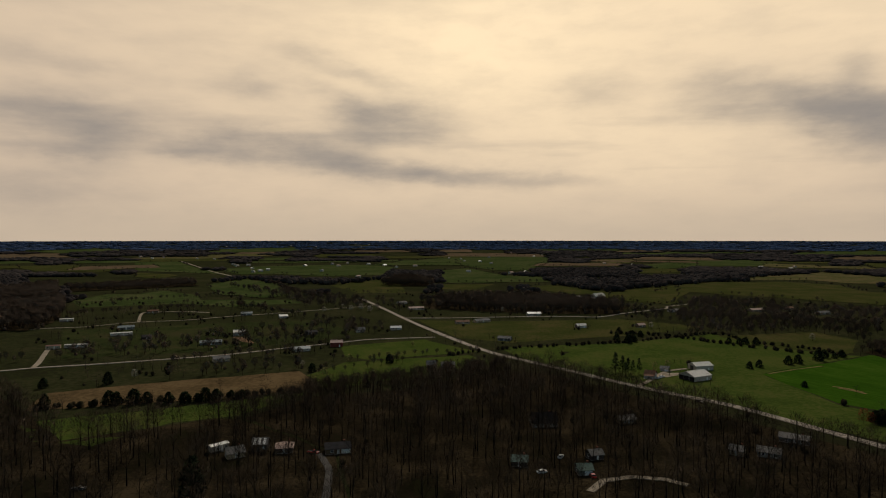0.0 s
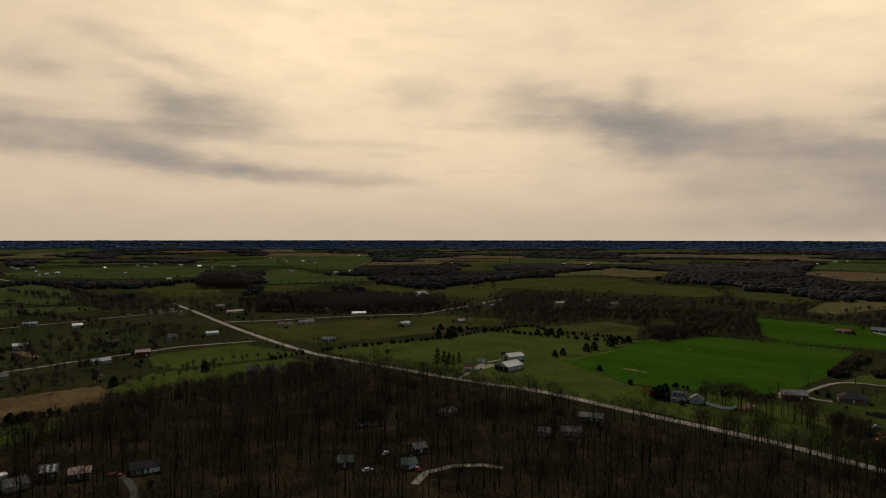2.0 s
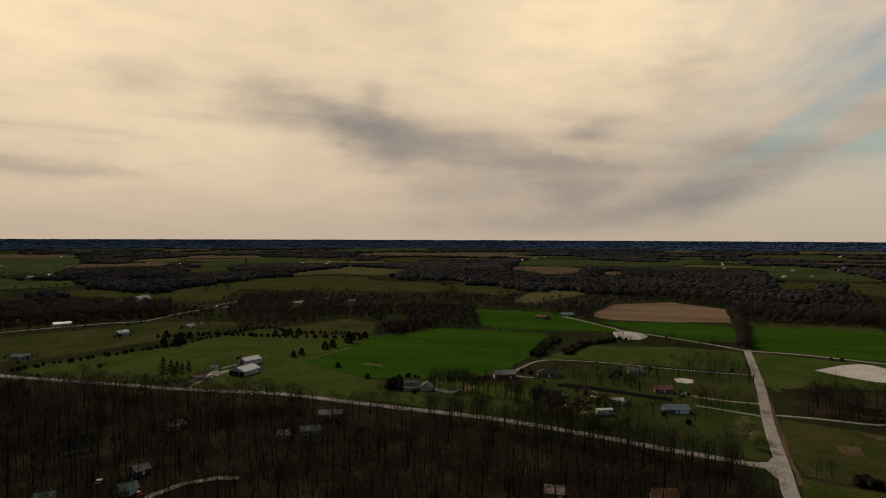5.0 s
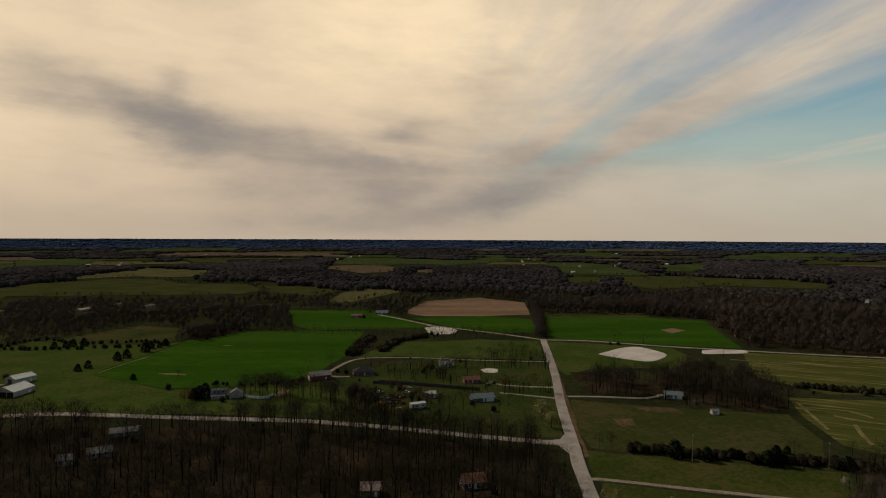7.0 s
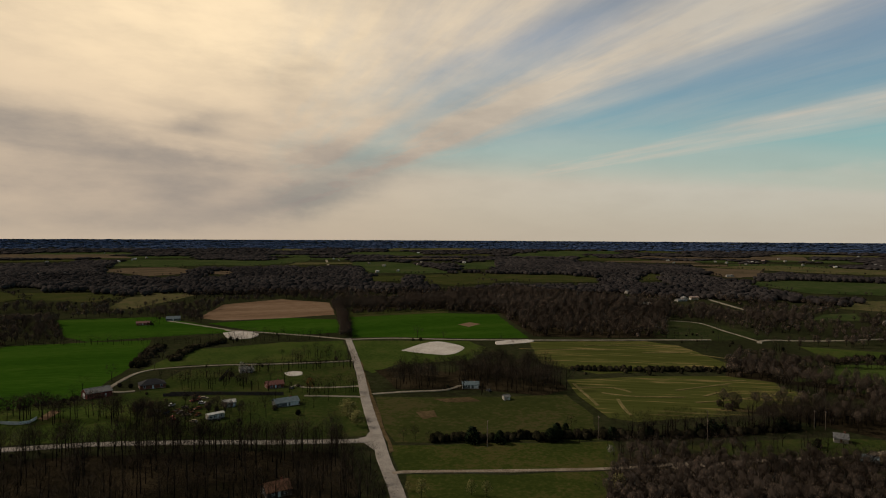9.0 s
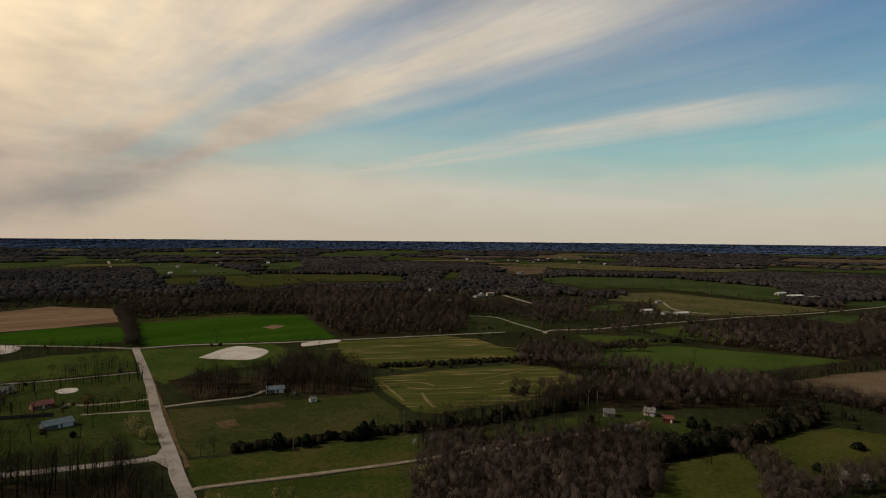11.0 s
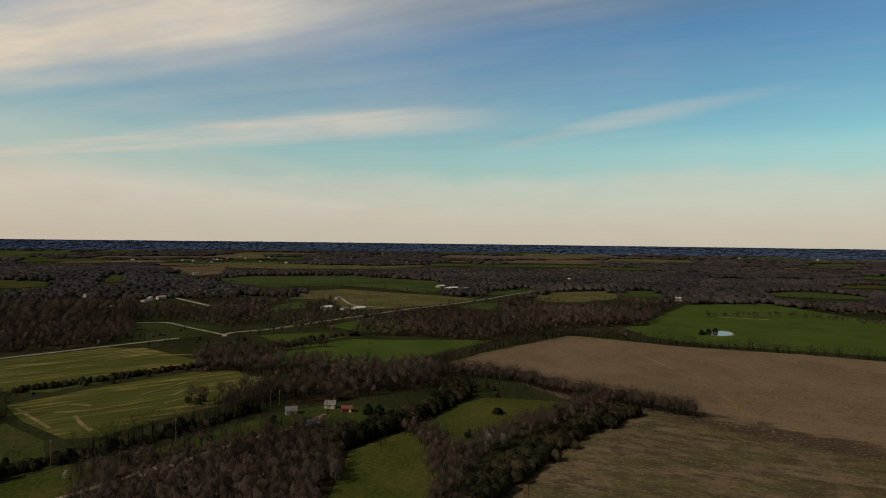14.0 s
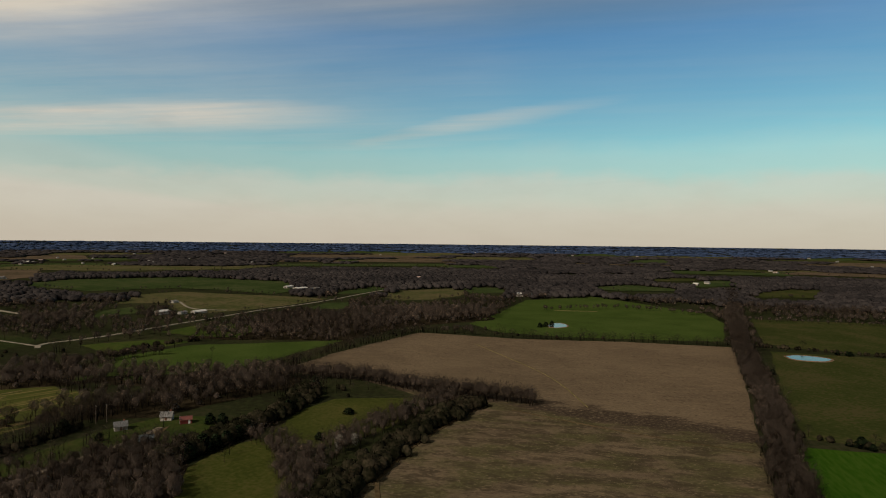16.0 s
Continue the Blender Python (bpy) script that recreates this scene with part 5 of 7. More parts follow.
def barn(x, y, turn, w, d, wall, roof, label, h=4.2, rise=1.8, open_end=False, stripes=0, big_door=True, group="", name="barn"):
    """A metal-clad barn, its ridge along x before it is turned."""
    ob = stand(name, x, y, turn, label, name.replace("_", " "), group, 0.05)
    CLEAR.append((x, y, max(w, d) * 0.62))
    part("wall", gable_walls(w, d, h, rise), wall, ob)
    rf = part("roof", gable_roof(w, d, h, rise, 0.3, 0.12), roof, ob)
    part("ridge_cap", boxed(-w / 2 - 0.3, w / 2 + 0.3, -0.25, 0.25, h + rise + 0.1, h + rise + 0.2), roof, rf)
    k = rise / (d / 2)
    n = int(w / 2.2)
    bm = bmesh.new()
    for i in range(n + 1):
        u = -w / 2 + w * i / n
        for s in (-1, 1):
            prism(bm, [(s * 0.3, h + rise - k * 0.3 + 0.13), (s * (d / 2 + 0.3), h - k * 0.3 + 0.13), (s * (d / 2 + 0.3), h - k * 0.3 + 0.19), (s * 0.3, h + rise - k * 0.3 + 0.19)], 0, u - 0.04, u + 0.04)
    part("ribs", bm, roof, rf)
    if open_end:
        for i in range(3):
            u = -d / 2 + d * (i + 0.5) / 3
            # wall stays closed; a near-black block paints the bay's inner shade
            part("bay_shade_block", boxed(-w / 2 - 0.05, -w / 2 + 0.3, u - d / 6 + 0.2, u + d / 6 - 0.2, 0.05, h - 0.3), BAY_SHADE, ob, "near-black block for a bay's inner shade")
    elif big_door:
        dr = part("sliding_door", boxed(-w / 2 - 0.12, -w / 2 - 0.004, -1.9, 1.9, 0.1, 3.3), TRIM if wall is not WHITE else DARK_WALL, ob)
        part("rail", boxed(-w / 2 - 0.16, -w / 2 - 0.003, -3.9, 3.9, 3.32, 3.46), STEEL, dr)
    for i in range(stripes):
        u = -w / 2 + w * (i + 0.6) / (stripes + 0.2)
        bm = bmesh.new()
        prism(bm, [(-0.5, h + rise - k * 0.5 + 0.2), (-d / 2, h + 0.2), (-d / 2, h + 0.26), (-0.5, h + rise - k * 0.5 + 0.26)], 0, u - 0.55, u + 0.55)
        part("skylight", bm, TRIM, rf, "pale translucent roof panel")
    part("side_door", boxed(w * 0.2, w * 0.2 + 1.0, -d / 2 - 0.06, -d / 2 - 0.003, 0.1, 2.2), TRIM, ob)
    return ob


CAR_PAINTS = {"red": paint("red_car", (0.4, 0.02, 0.015), 0.35, 0.05), "white": paint("white_car", (0.65, 0.65, 0.65), 0.35, 0.05), "dark": paint("dark_car", (0.03, 0.03, 0.035), 0.35, 0.1), "rust": paint("rusty_car", (0.2, 0.07, 0.03), 0.7, 0.3), "blue": paint("blue_car", (0.05, 0.09, 0.16), 0.4, 0.1), "tan": paint("tan_car", (0.32, 0.25, 0.17), 0.5, 0.1)}


def car(x, y, turn, colour, label, truck=False, group=""):
    ob = stand("pickup" if truck else "car", x, y, turn, label, "pickup truck" if truck else "car", group)
    l = 5.3 if truck else 4.5
    body = bmesh.new()
    prism(body, [(-l / 2, 0.35), (l / 2, 0.35), (l / 2 + 0.05, 0.65), (l / 2 - 0.1, 0.88), (l * 0.22, 0.98), (-l / 2 + 0.05, 1.0), (-l / 2 - 0.05, 0.7)], 1, -0.88, 0.88)
    bodyob = part("body", body, CAR_PAINTS[colour], ob)
    cab = bmesh.new()
    back = -l * 0.02 if truck else -l * 0.4
    prism(cab, [(back, 0.98), (l * 0.24, 0.98), (l * 0.1, 1.5), (back + 0.25, 1.52)], 1, -0.74, 0.74)
    glass = part("cabin", cab, PANE, bodyob, "dark car windows")
    part("roof", boxed(back + 0.28, l * 0.1, -0.7, 0.7, 1.505, 1.57), CAR_PAINTS[colour], glass)
    if truck:
        part("bed", boxed(-l / 2 + 0.2, -l * 0.04, -0.7, 0.7, 0.99, 1.03), RUBBER, bodyob)
    for sx in (-1, 1):
        for sy in (-1, 1):
            bm = bmesh.new()
            bmesh.ops.create_cone(bm, cap_ends=True, segments=12, radius1=0.34, radius2=0.34, depth=0.22, matrix=pose(sx * l * 0.32, sy * 0.8, 0.34, 90))
            wheel = part("wheel", bm, RUBBER, ob)
            bm = bmesh.new()
            bmesh.ops.create_cone(bm, cap_ends=True, segments=10, radius1=0.19, radius2=0.19, depth=0.03, matrix=pose(sx * l * 0.32, sy * 0.92, 0.34, 90))
            part("rim", bm, STEEL, wheel)
    part("headlight", boxed(l / 2 - 0.02, l / 2 + 0.07, -0.75, -0.45, 0.62, 0.76), TRIM, ob)
    part("headlight", boxed(l / 2 - 0.02, l / 2 + 0.07, 0.45, 0.75, 0.62, 0.76), TRIM, ob)
    CLEAR.append((x, y, 4))
    return ob


def trailer(x, y, turn, w, mat, label):
    ob = stand("trailer_home", x, y, turn, label, "trailer home")
    CLEAR.append((x, y, w * 0.6))
    part("wall", boxed(-w / 2, w / 2, -1.9, 1.9, 0.5, 3.1), WHITE if mat is not RED_ROOF else TAN_WALL, ob)
    part("skirt", boxed(-w / 2 + 0.1, w / 2 - 0.1, -1.8, 1.8, -0.3, 0.5), DARK_WALL, ob)
    bm = bmesh.new()
    prism(bm, [(-2.1, 3.1), (2.1, 3.1), (0, 3.75)], 0, -w / 2 - 0.15, w / 2 + 0.15)
    part("roof", bm, mat, ob)
    for u in (-0.35, -0.12, 0.3):
        window(ob, w * u, -1.9, 1.3, 1.0, 1.0, 0)
    part("door", boxed(w * 0.1 - 0.45, w * 0.1 + 0.45, -1.96, -1.903, 0.55, 2.6), TRIM, ob)
    part("step", boxed(w * 0.1 - 0.7, w * 0.1 + 0.7, -2.9, -1.95, -0.2, 0.45), CONCRETE, ob)
    return ob


def pole(x, y, turn, h=10.0):
    ob = stand("utility_pole", x, y, turn, "weathered wooden utility pole with a crossarm", "utility pole", "utility poles")
    bm = bmesh.new()
    bmesh.ops.create_cone(bm, cap_ends=True, segments=8, radius1=0.17, radius2=0.1, depth=h + 0.3, matrix=pose(0, 0, h / 2 - 0.15))
    part("mast", bm, POLEWOOD, ob)
    arm = part("crossarm", boxed(-1.2, 1.2, -0.17, -0.05, h - 0.7, h - 0.55), POLEWOOD, ob)
    for u in (-1.05, 0.0, 1.05):
        bm = bmesh.new()
        bmesh.ops.create_cone(bm, cap_ends=True, segments=6, radius1=0.07, radius2=0.04, depth=0.2, matrix=pose(u, -0.11, h - 0.45))
        part("insulator", bm, STEEL, arm)
    return ob


def pond(pts, label):
    """Still water level with its grassy banks, with a bare muddy rim."""
    cx, cy = sum(p[0] for p in pts) / len(pts), sum(p[1] for p in pts) / len(pts)
    loop = smooth_line(list(pts) + [pts[0]], 4.0)[:-1]
    z = gz(cx, cy) + 0.3
    verts = [(cx, cy, z)] + [(x, y, z) for x, y in loop]
    n = len(loop)
    area = sum(x0 * y1 - x1 * y0 for (x0, y0), (x1, y1) in zip(loop, loop[1:] + loop[:1]))
    water = mesh_object("pond", verts, [(0, 1 + i, 1 + (i + 1) % n)[:: 1 if area > 0 else -1] for i in range(n)], WATER)
    tagged(water, label, "pond", kind="structure")
    rim = []
    for x, y in loop:
        l = math.hypot(x - cx, y - cy)
        for k, dz in ((-0.6, -0.1), (0.5, 0.28), (2.2, 0.02)):
            px, py = x + (x - cx) / l * k, y + (y - cy) / l * k
            rim.append((px, py, (z if k < 1 else gz(px, py)) + dz * (1 if k < 1 else 0)))
    faces = []
    for i in range(n):
        j = (i + 1) % n
        for k in (0, 1):
            faces.append((3 * i + k, 3 * i + k + 1, 3 * j + k + 1, 3 * j + k))
    tagged(mesh_object("bank", rim, faces, TAN), "bare earth bank round a pond", "bank", kind="structure")


def clay_flat(pts, label):
    """A pale bare hollow: a shallow dish of clay with a low rim."""
    cx, cy = sum(p[0] for p in pts) / len(pts), sum(p[1] for p in pts) / len(pts)
    loop = smooth_line(list(pts) + [pts[0]], 4.0)[:-1]
    n = len(loop)
    verts = [(cx, cy, gz(cx, cy) + 0.22)]
    for k, dz in ((0.6, 0.24), (0.97, 0.32), (1.02, 0.05)):
        for x, y in loop:
            px, py = cx + (x - cx) * k, cy + (y - cy) * k
            verts.append((px, py, gz(px, py) + dz))
    faces = [(0, 1 + i, 1 + (i + 1) % n) for i in range(n)]
    for ring in (0, 1):
        o = 1 + ring * n
        faces += [(o + i, o + n + i, o + n + (i + 1) % n, o + (i + 1) % n) for i in range(n)]
    tagged(mesh_object("clay_flat", verts, faces, CLAY), label, "clay flat", kind="structure")


def fence(pts, mat, label, h=1.5, board=False):
    ob = stand("fence", *pts[0], 0, label, "fence")
    ob.matrix_basis = Matrix.Identity(4)
    for (x0, y0), (x1, y1) in zip(pts, pts[1:]):
        l = math.hypot(x1 - x0, y1 - y0)
        n = max(1, int(l / 2.6))
        for i in range(n):
            a, b = i / n, (i + 1) / n
            xa, ya, xb, yb = x0 + (x1 - x0) * a, y0 + (y1 - y0) * a, x0 + (x1 - x0) * b, y0 + (y1 - y0) * b
            m = pose((xa + xb) / 2, (ya + yb) / 2, gz((xa + xb) / 2, (ya + yb) / 2), 0, 0, math.degrees(math.atan2(y1 - y0, x1 - x0)))
            p = part("panel", boxed(-l / n / 2, l / n / 2, -0.03, 0.03, 0.1, h), mat, ob)
            p.matrix_basis = m
            q = part("post", boxed(-0.07, 0.07, -0.09, -0.031, -0.2, h + 0.12), mat, ob)
            q.matrix_basis = pose(xa, ya, gz(xa, ya), 0, 0, math.degrees(math.atan2(y1 - y0, x1 - x0)))
    return ob


# ---- single trees ----


def split_tree(seed, kind):
    """Trunk and crown meshes of a tree one unit high."""
    r = random.Random(seed)
    V, F, C, G = [], [], [], []
    if kind == "cedar":
        stem(V, F, (0, 0, -0.02), (0, 0, 0.85), 0.025, 0.008, 6)
        for i in range(620):
            h = r.random()
            w = 0.4 * (1 - h) ** 0.5 * (0.8 + 0.2 * min(1, h * 5)) * r.uniform(0.1, 1.0) ** 0.5
            q = r.uniform(0, 6.28)
            w *= 1 + 0.14 * math.sin(q * 3 + h * 8 + seed)
            a = Vector((math.cos(q) * w, math.sin(q) * w, 0.92 * h - 0.02))
            d = Vector((math.cos(q) * 0.7 + r.uniform(-0.5, 0.5), math.sin(q) * 0.7 + r.uniform(-0.5, 0.5), r.uniform(-0.2, 1.0)))
            sprig(C, G, a, d.normalized(), r.uniform(0.07, 0.13), 0.045, r)
    elif kind == "pine":
        stem(V, F, (0, 0, -0.02), (0, 0, 0.96), 0.018, 0.005, 6)
        for k in range(22):
            h, q = 0.22 + 0.74 * k / 22, k * 2.4
            l = 0.24 * (1.05 - h) ** 0.7 * r.uniform(0.7, 1.2)
            d = Vector((math.cos(q), math.sin(q), r.uniform(0.0, 0.35))).normalized()
            stem(V, F, (0, 0, h), Vector((0, 0, h)) + d * l, 0.005, 0.002, 3)
            for _ in range(20):
                a = Vector((0, 0, h)) + d * l * r.uniform(0.35, 1.05) + Vector((r.uniform(-1, 1), r.uniform(-1, 1), r.uniform(-0.5, 1))) * 0.035
                sprig(C, G, a, Vector((r.uniform(-1, 1), r.uniform(-1, 1), r.uniform(0, 1))).normalized(), r.uniform(0.04, 0.08), 0.02, r)
    else:
        for i in range(620):
            q, h = r.uniform(0, 6.28), r.uniform(0.2, 1.0)
            w = 0.36 * math.sqrt(max(0.02, 1 - ((h - 0.55) / 0.48) ** 2)) * r.random() ** 0.4
            lump = 1 + 0.25 * math.sin(q * 3 + h * 9)
            a = Vector((math.cos(q) * w * lump, math.sin(q) * w * lump, h))
            sprig(C, G, a, Vector((r.uniform(-1, 1), r.uniform(-1, 1), r.uniform(-0.4, 1))).normalized(), r.uniform(0.03, 0.06), 0.02, r)
    return np.array([tuple(v) for v in V]), np.array(F), np.array([tuple(v) for v in C]), np.array(G)


BLOSSOM = material("white_blossom", tones((0.17, 0.155, 0.12), (0.25, 0.23, 0.19), (0.33, 0.31, 0.27)), 0.5, 3.0, island=0.5)
BUDS = material("yellow_buds", tones((0.1, 0.1, 0.03), (0.17, 0.15, 0.055), (0.22, 0.19, 0.08)), 0.4, 3.0, island=0.5)
REDLEAF = material("rust_leaves", tones((0.07, 0.02, 0.01), (0.11, 0.03, 0.015), (0.14, 0.045, 0.02)), 0.4, 3.0, island=0.5)
TREE_KINDS = {
    "bare": ("bare_tree", BARK, ["leafless grey-brown deciduous tree standing alone", "leafless tree with spreading dark limbs"]),
    "cedar": ("cedar_tree", CEDAR, ["dark green cone-shaped cedar in a fence line"]),
    "pine": ("pine_tree", CEDAR, ["tall dark pine beside a farmhouse"]),
    "blossom": ("blossom_tree", BLOSSOM, ["small tree covered in white spring blossom"]),
    "bud": ("budding_tree", BUDS, ["tree with pale yellow-green spring buds"]),
    "red": ("ornamental_tree", REDLEAF, ["rust-red ornamental tree beside a house"]),
}
TREE_MODELS = {}


def piece(v, f):
    """The vertices and faces of one piece alone."""
    used = np.unique(f)
    order = np.zeros(len(v), dtype=int)
    order[used] = np.arange(len(used))
    b, w = Batch(), v[used]
    b.add(rounded(w, order[f]), 0, 0, 0, 1, 1, 0)
    return b


def tree(kind, x, y, h, wide=1.0):
    """A tree of its own: trunk and crown."""
    name, mat, labels = TREE_KINDS[kind]
    pick = rng.randrange(3)
    key = (kind, pick)
    m = pose(x, y, gz(x, y), 0, 0, rng.uniform(0, 360))
    if key in TREE_MODELS:
        ob = copy_thing(TREE_MODELS[key], m)
    else:
        limbs = []
        if kind not in ("cedar", "pine"):
            groups = {}
            tv, faces = bare_tree(500 + pick * 7, 2, groups)[:2]
            limbs = [faces[k] for k in groups["limbs"]]
            used = set(groups["trunk"]).union(*groups["limbs"])
            tf, cv, cf = faces[groups["trunk"]], tv, faces[[k for k in range(len(faces)) if k not in used]]
            if kind != "bare":
                cv, cf = split_tree(500 + pick * 7 + len(kind), kind)[2:]
        else:
            tv, tf, cv, cf = split_tree(500 + pick * 7 + len(kind), kind)
        ob = tagged(new(name), labels[0], "tree", {"bare": "bare trees", "cedar": "cedars"}.get(kind, name.replace("_", " ") + "s"))
        ob.matrix_basis = m
        for n, v, f, mm in (("trunk", tv, tf, BARK), ("crown", cv, cf, mat)):
            o = piece(v, f).build(n, mm)
            o.parent = ob
            if n == "crown":
                tagged(o, kind="stuff")
                continue
            for g in limbs:
                piece(v, g).build("limb", BARK).parent = o
        TREE_MODELS[key] = ob
    h *= rng.uniform(0.78, 1.12)
    ob.scale = (h * wide, h * wide, h)
    return ob



def far_farm(x, y, turn):
    """A far low building seen as a bright speck."""
    s = random.Random(int(x * 7 + y))
    w, d = s.uniform(9, 16), s.uniform(7, 10)
    roof = s.choice([WHITE_METAL, PALE_SHINGLE, PALE_SHINGLE, PINK_ROOF])
    ob = stand("farm_building", x, y, turn, "far white metal farm building" if roof is WHITE_METAL else "far pale-roofed white farm building", "farm building", "far farmsteads", -0.7)
    r = math.hypot(x, y)
    CLEAR.append((x * 0.98, y * 0.98, max(16, 0.014 * r)))
    part("wall", gable_walls(w, d, 4.0, 2.2), WHITE, ob)
    part("roof", gable_roof(w, d, 4.0, 2.2), roof, ob)
    part("door", boxed(-1.5, 1.5, -d / 2 - 0.08, -d / 2 - 0.004, 0, 2.8), DARK_WALL, ob)
    return ob



# ---- buildings, vehicles, ponds, single trees ----
barn(194, 463, 14, 14.8, 9.9, WHITE, WHITE_METAL, "long white metal barn in a green pasture", h=3.6, rise=1.9)
barn(177, 431, 27, 17.1, 13.5, WHITE, WHITE_METAL, "white machine barn with open dark bays", h=3.4, rise=2.6, open_end=True)
house(147, 435, -33, 7.1, 6.8, WHITE, BROWN_SHINGLE, "white farmhouse with a faded red-brown roof", h=3.2, rise=3.0, porch=True)
house(165, 457, -26, 6.0, 5.1, WHITE, GREY_SHINGLE, "small white farm garage", h=2.6, rise=1.6, garage=2.6, chimney=False, name="garage")
house(241, 317, -44, 8.7, 7.6, TAN_WALL, GREY_SHINGLE, "tan house with a grey roof and three white dormers", h=3.0, rise=3.6, dormers=3, porch=True)
house(247, 309, 47, 6.0, 7.6, WHITE, GREY_SHINGLE, "white garage with a steep front gable", h=2.9, rise=3.2, garage=3.0, chimney=False, name="garage")
barn(311, 302, -28, 14.4, 9.9, REDDARK, PALE_SHINGLE, "dark red shed with a pale metal roof and white door", h=3.4, rise=2.2)
house(342, 288, -43, 15.1, 10.2, BRICK, DARK_SHINGLE, "low brick house with a near-black hipped roof", h=3.0, rise=3.6, hip=True, chimney=False)
trailer(293, 206, -31, 9.0, WHITE_METAL, "white trailer at the edge of a junk yard")
barn(318, 214, -39, 6.6, 5.4, WHITE, WHITE_METAL, "small white shed among bare trees", h=2.6, rise=1.2, name="shed")
house(406, 259, -48, 9.2, 6.8, WHITE, PALE_SHINGLE, "white house half hidden by trees")
house(369, 214, -45, 11.0, 7.6, BRICK, RED_ROOF, "red brick house with a rust-red roof", rise=2.2)
house(332, 185, -43, 14.0, 8.5, BLUE_WALL, BLUE_ROOF, "long low house with a blue-grey roof", h=2.8, rise=2.2, garage=5)
barn(185, 152, -53, 7.7, 6.3, TIMBER, PINK_ROOF, "brown timber shed with a faded pink roof", h=2.8, rise=1.8, name="shed")
house(215, 124, -43, 9.5, 9.3, DARK_WALL, BROWN_SHINGLE, "dark house with a rusty brown roof in the woods", h=3.0, rise=2.6)
house(171, 298, -35, 12.9, 6.8, BLUE_WALL, PALE_SHINGLE, "long house with a pale grey roof among bare trees", h=2.8, rise=1.8)
house(136, 283, -37, 6.0, 6.0, TAN_WALL, PALE_SHINGLE, "small tan house in the woods")
house(149, 280, -29, 9.5, 6.8, WHITE, PALE_SHINGLE, "pale house with a long grey roof in the woods")
trailer(-105, 287, 48, 9.0, WHITE_METAL, "white storage trailer in an open wood")
house(-95, 280, 31, 7.7, 6.8, TAN_WALL, PALE_SHINGLE, "house with a pale roof in an open wood", rise=2.4)
barn(-86, 290, 6, 7.0, 8.1, DARK_WALL, GREY_SHINGLE, "dark workshop with pale roof panels", h=3.2, rise=2.0, stripes=3)
house(-74, 287, 9, 7.9, 7.6, DARK_WALL, PINK_ROOF, "dark-walled house with a tan hipped roof", hip=True, rise=2.4)
house(-49, 287, 12, 11.6, 7.6, TIMBER, DARK_SHINGLE, "long brown house with a dark roof in the woods", rise=2.2, garage=4)
house(54, 329, 3, 13.6, 9.3, WHITE, DARK_SHINGLE, "white-gabled house with a steep black roof", h=3.2, rise=5.0)
house(99, 333, 18, 9.1, 6.8, TAN_WALL, PALE_SHINGLE, "tan house with a grey roof behind bare trees")
house(34, 271, -9, 6.9, 6.8, DARK_WALL, GREEN_ROOF, "low house with a green metal roof in the woods")
house(60, 261, 4, 6.2, 6.8, BLUE_WALL, GREEN_ROOF, "dark green garage house with a white door", garage=3)
house(69, 279, 15, 6.2, 6.0, DARK_WALL, PALE_SHINGLE, "low house with a pale grey roof in the woods")
trailer(-346, 547, 18, 11.3, RED_ROOF, "trailer home with a faded red roof")
trailer(-330, 554, 15, 18.6, WHITE_METAL, "long white trailer home on a lawn")
house(-343, 667, 29, 16.1, 6.8, BLUE_WALL, BLUE_ROOF, "long blue-grey ranch house")
trailer(-325, 623, 27, 20.0, WHITE_METAL, "long white trailer home behind trees")
house(-292, 607, 25, 8.6, 7.6, DARK_WALL, DARK_SHINGLE, "dark gabled house beside trailer homes")
house(-221, 587, 20, 19.5, 7.6, BLUE_WALL, BLUE_ROOF, "long blue house beside a side road")
barn(-212, 641, 20, 11.3, 9.9, WHITE, WHITE_METAL, "white metal shop on a dirt pad", h=3.6)
house(-184, 511, 28, 13.1, 7.6, TAN_WALL, GREY_SHINGLE, "tan house with a grey roof by a road")
house(-252, 792, 15, 13.5, 7.6, BLUE_WALL, BLUE_ROOF, "far blue ranch house among trees")
house(-388, 825, 20, 13.9, 7.6, TIMBER, BROWN_SHINGLE, "far brown house with brown roof")
trailer(-447, 732, 23, 14.5, WHITE_METAL, "far pale trailer home")
house(-128, 558, 25, 14.3, 7.6, WHITE, BLUE_ROOF, "white house with a blue-grey roof")
barn(-100, 580, 8, 11.5, 8.1, REDDARK, RED_ROOF, "small barn with a bright red roof")
house(-9, 477, 9, 6.8, 6.8, WHITE, GREY_SHINGLE, "white gabled house behind trees", rise=3)
house(4, 474, 4, 10.1, 6.8, WHITE, PALE_SHINGLE, "white house with an attached wing", rise=2.4)
house(-38, 869, 23, 21.9, 8.5, TAN_WALL, PINK_ROOF, "far tan house by the road")
house(-62, 936, 32, 13.6, 8.5, WHITE, PALE_SHINGLE, "far pale house beside the road")
house(120, 813, 7, 17.8, 8.5, WHITE, WHITE_METAL, "far white house on a lawn")
barn(154, 687, 17, 11.4, 7.2, WHITE, WHITE_METAL, "white run-in shed in a pasture", h=2.8, name="shed")
barn(253, 1006, 40, 24.8, 12.6, WHITE, WHITE_METAL, "tall white barn on a far farm", h=6, rise=5)
barn(219, 1010, 29, 17.3, 8.1, TAN_WALL, WHITE_METAL, "far low farm shed")
barn(236, 987, -2, 15.2, 8.1, WHITE, PALE_SHINGLE, "far grey-roofed farm shed")
house(60, 597, -17, 12.1, 7.6, BLUE_WALL, GREY_SHINGLE, "grey house on a lawn by the road")
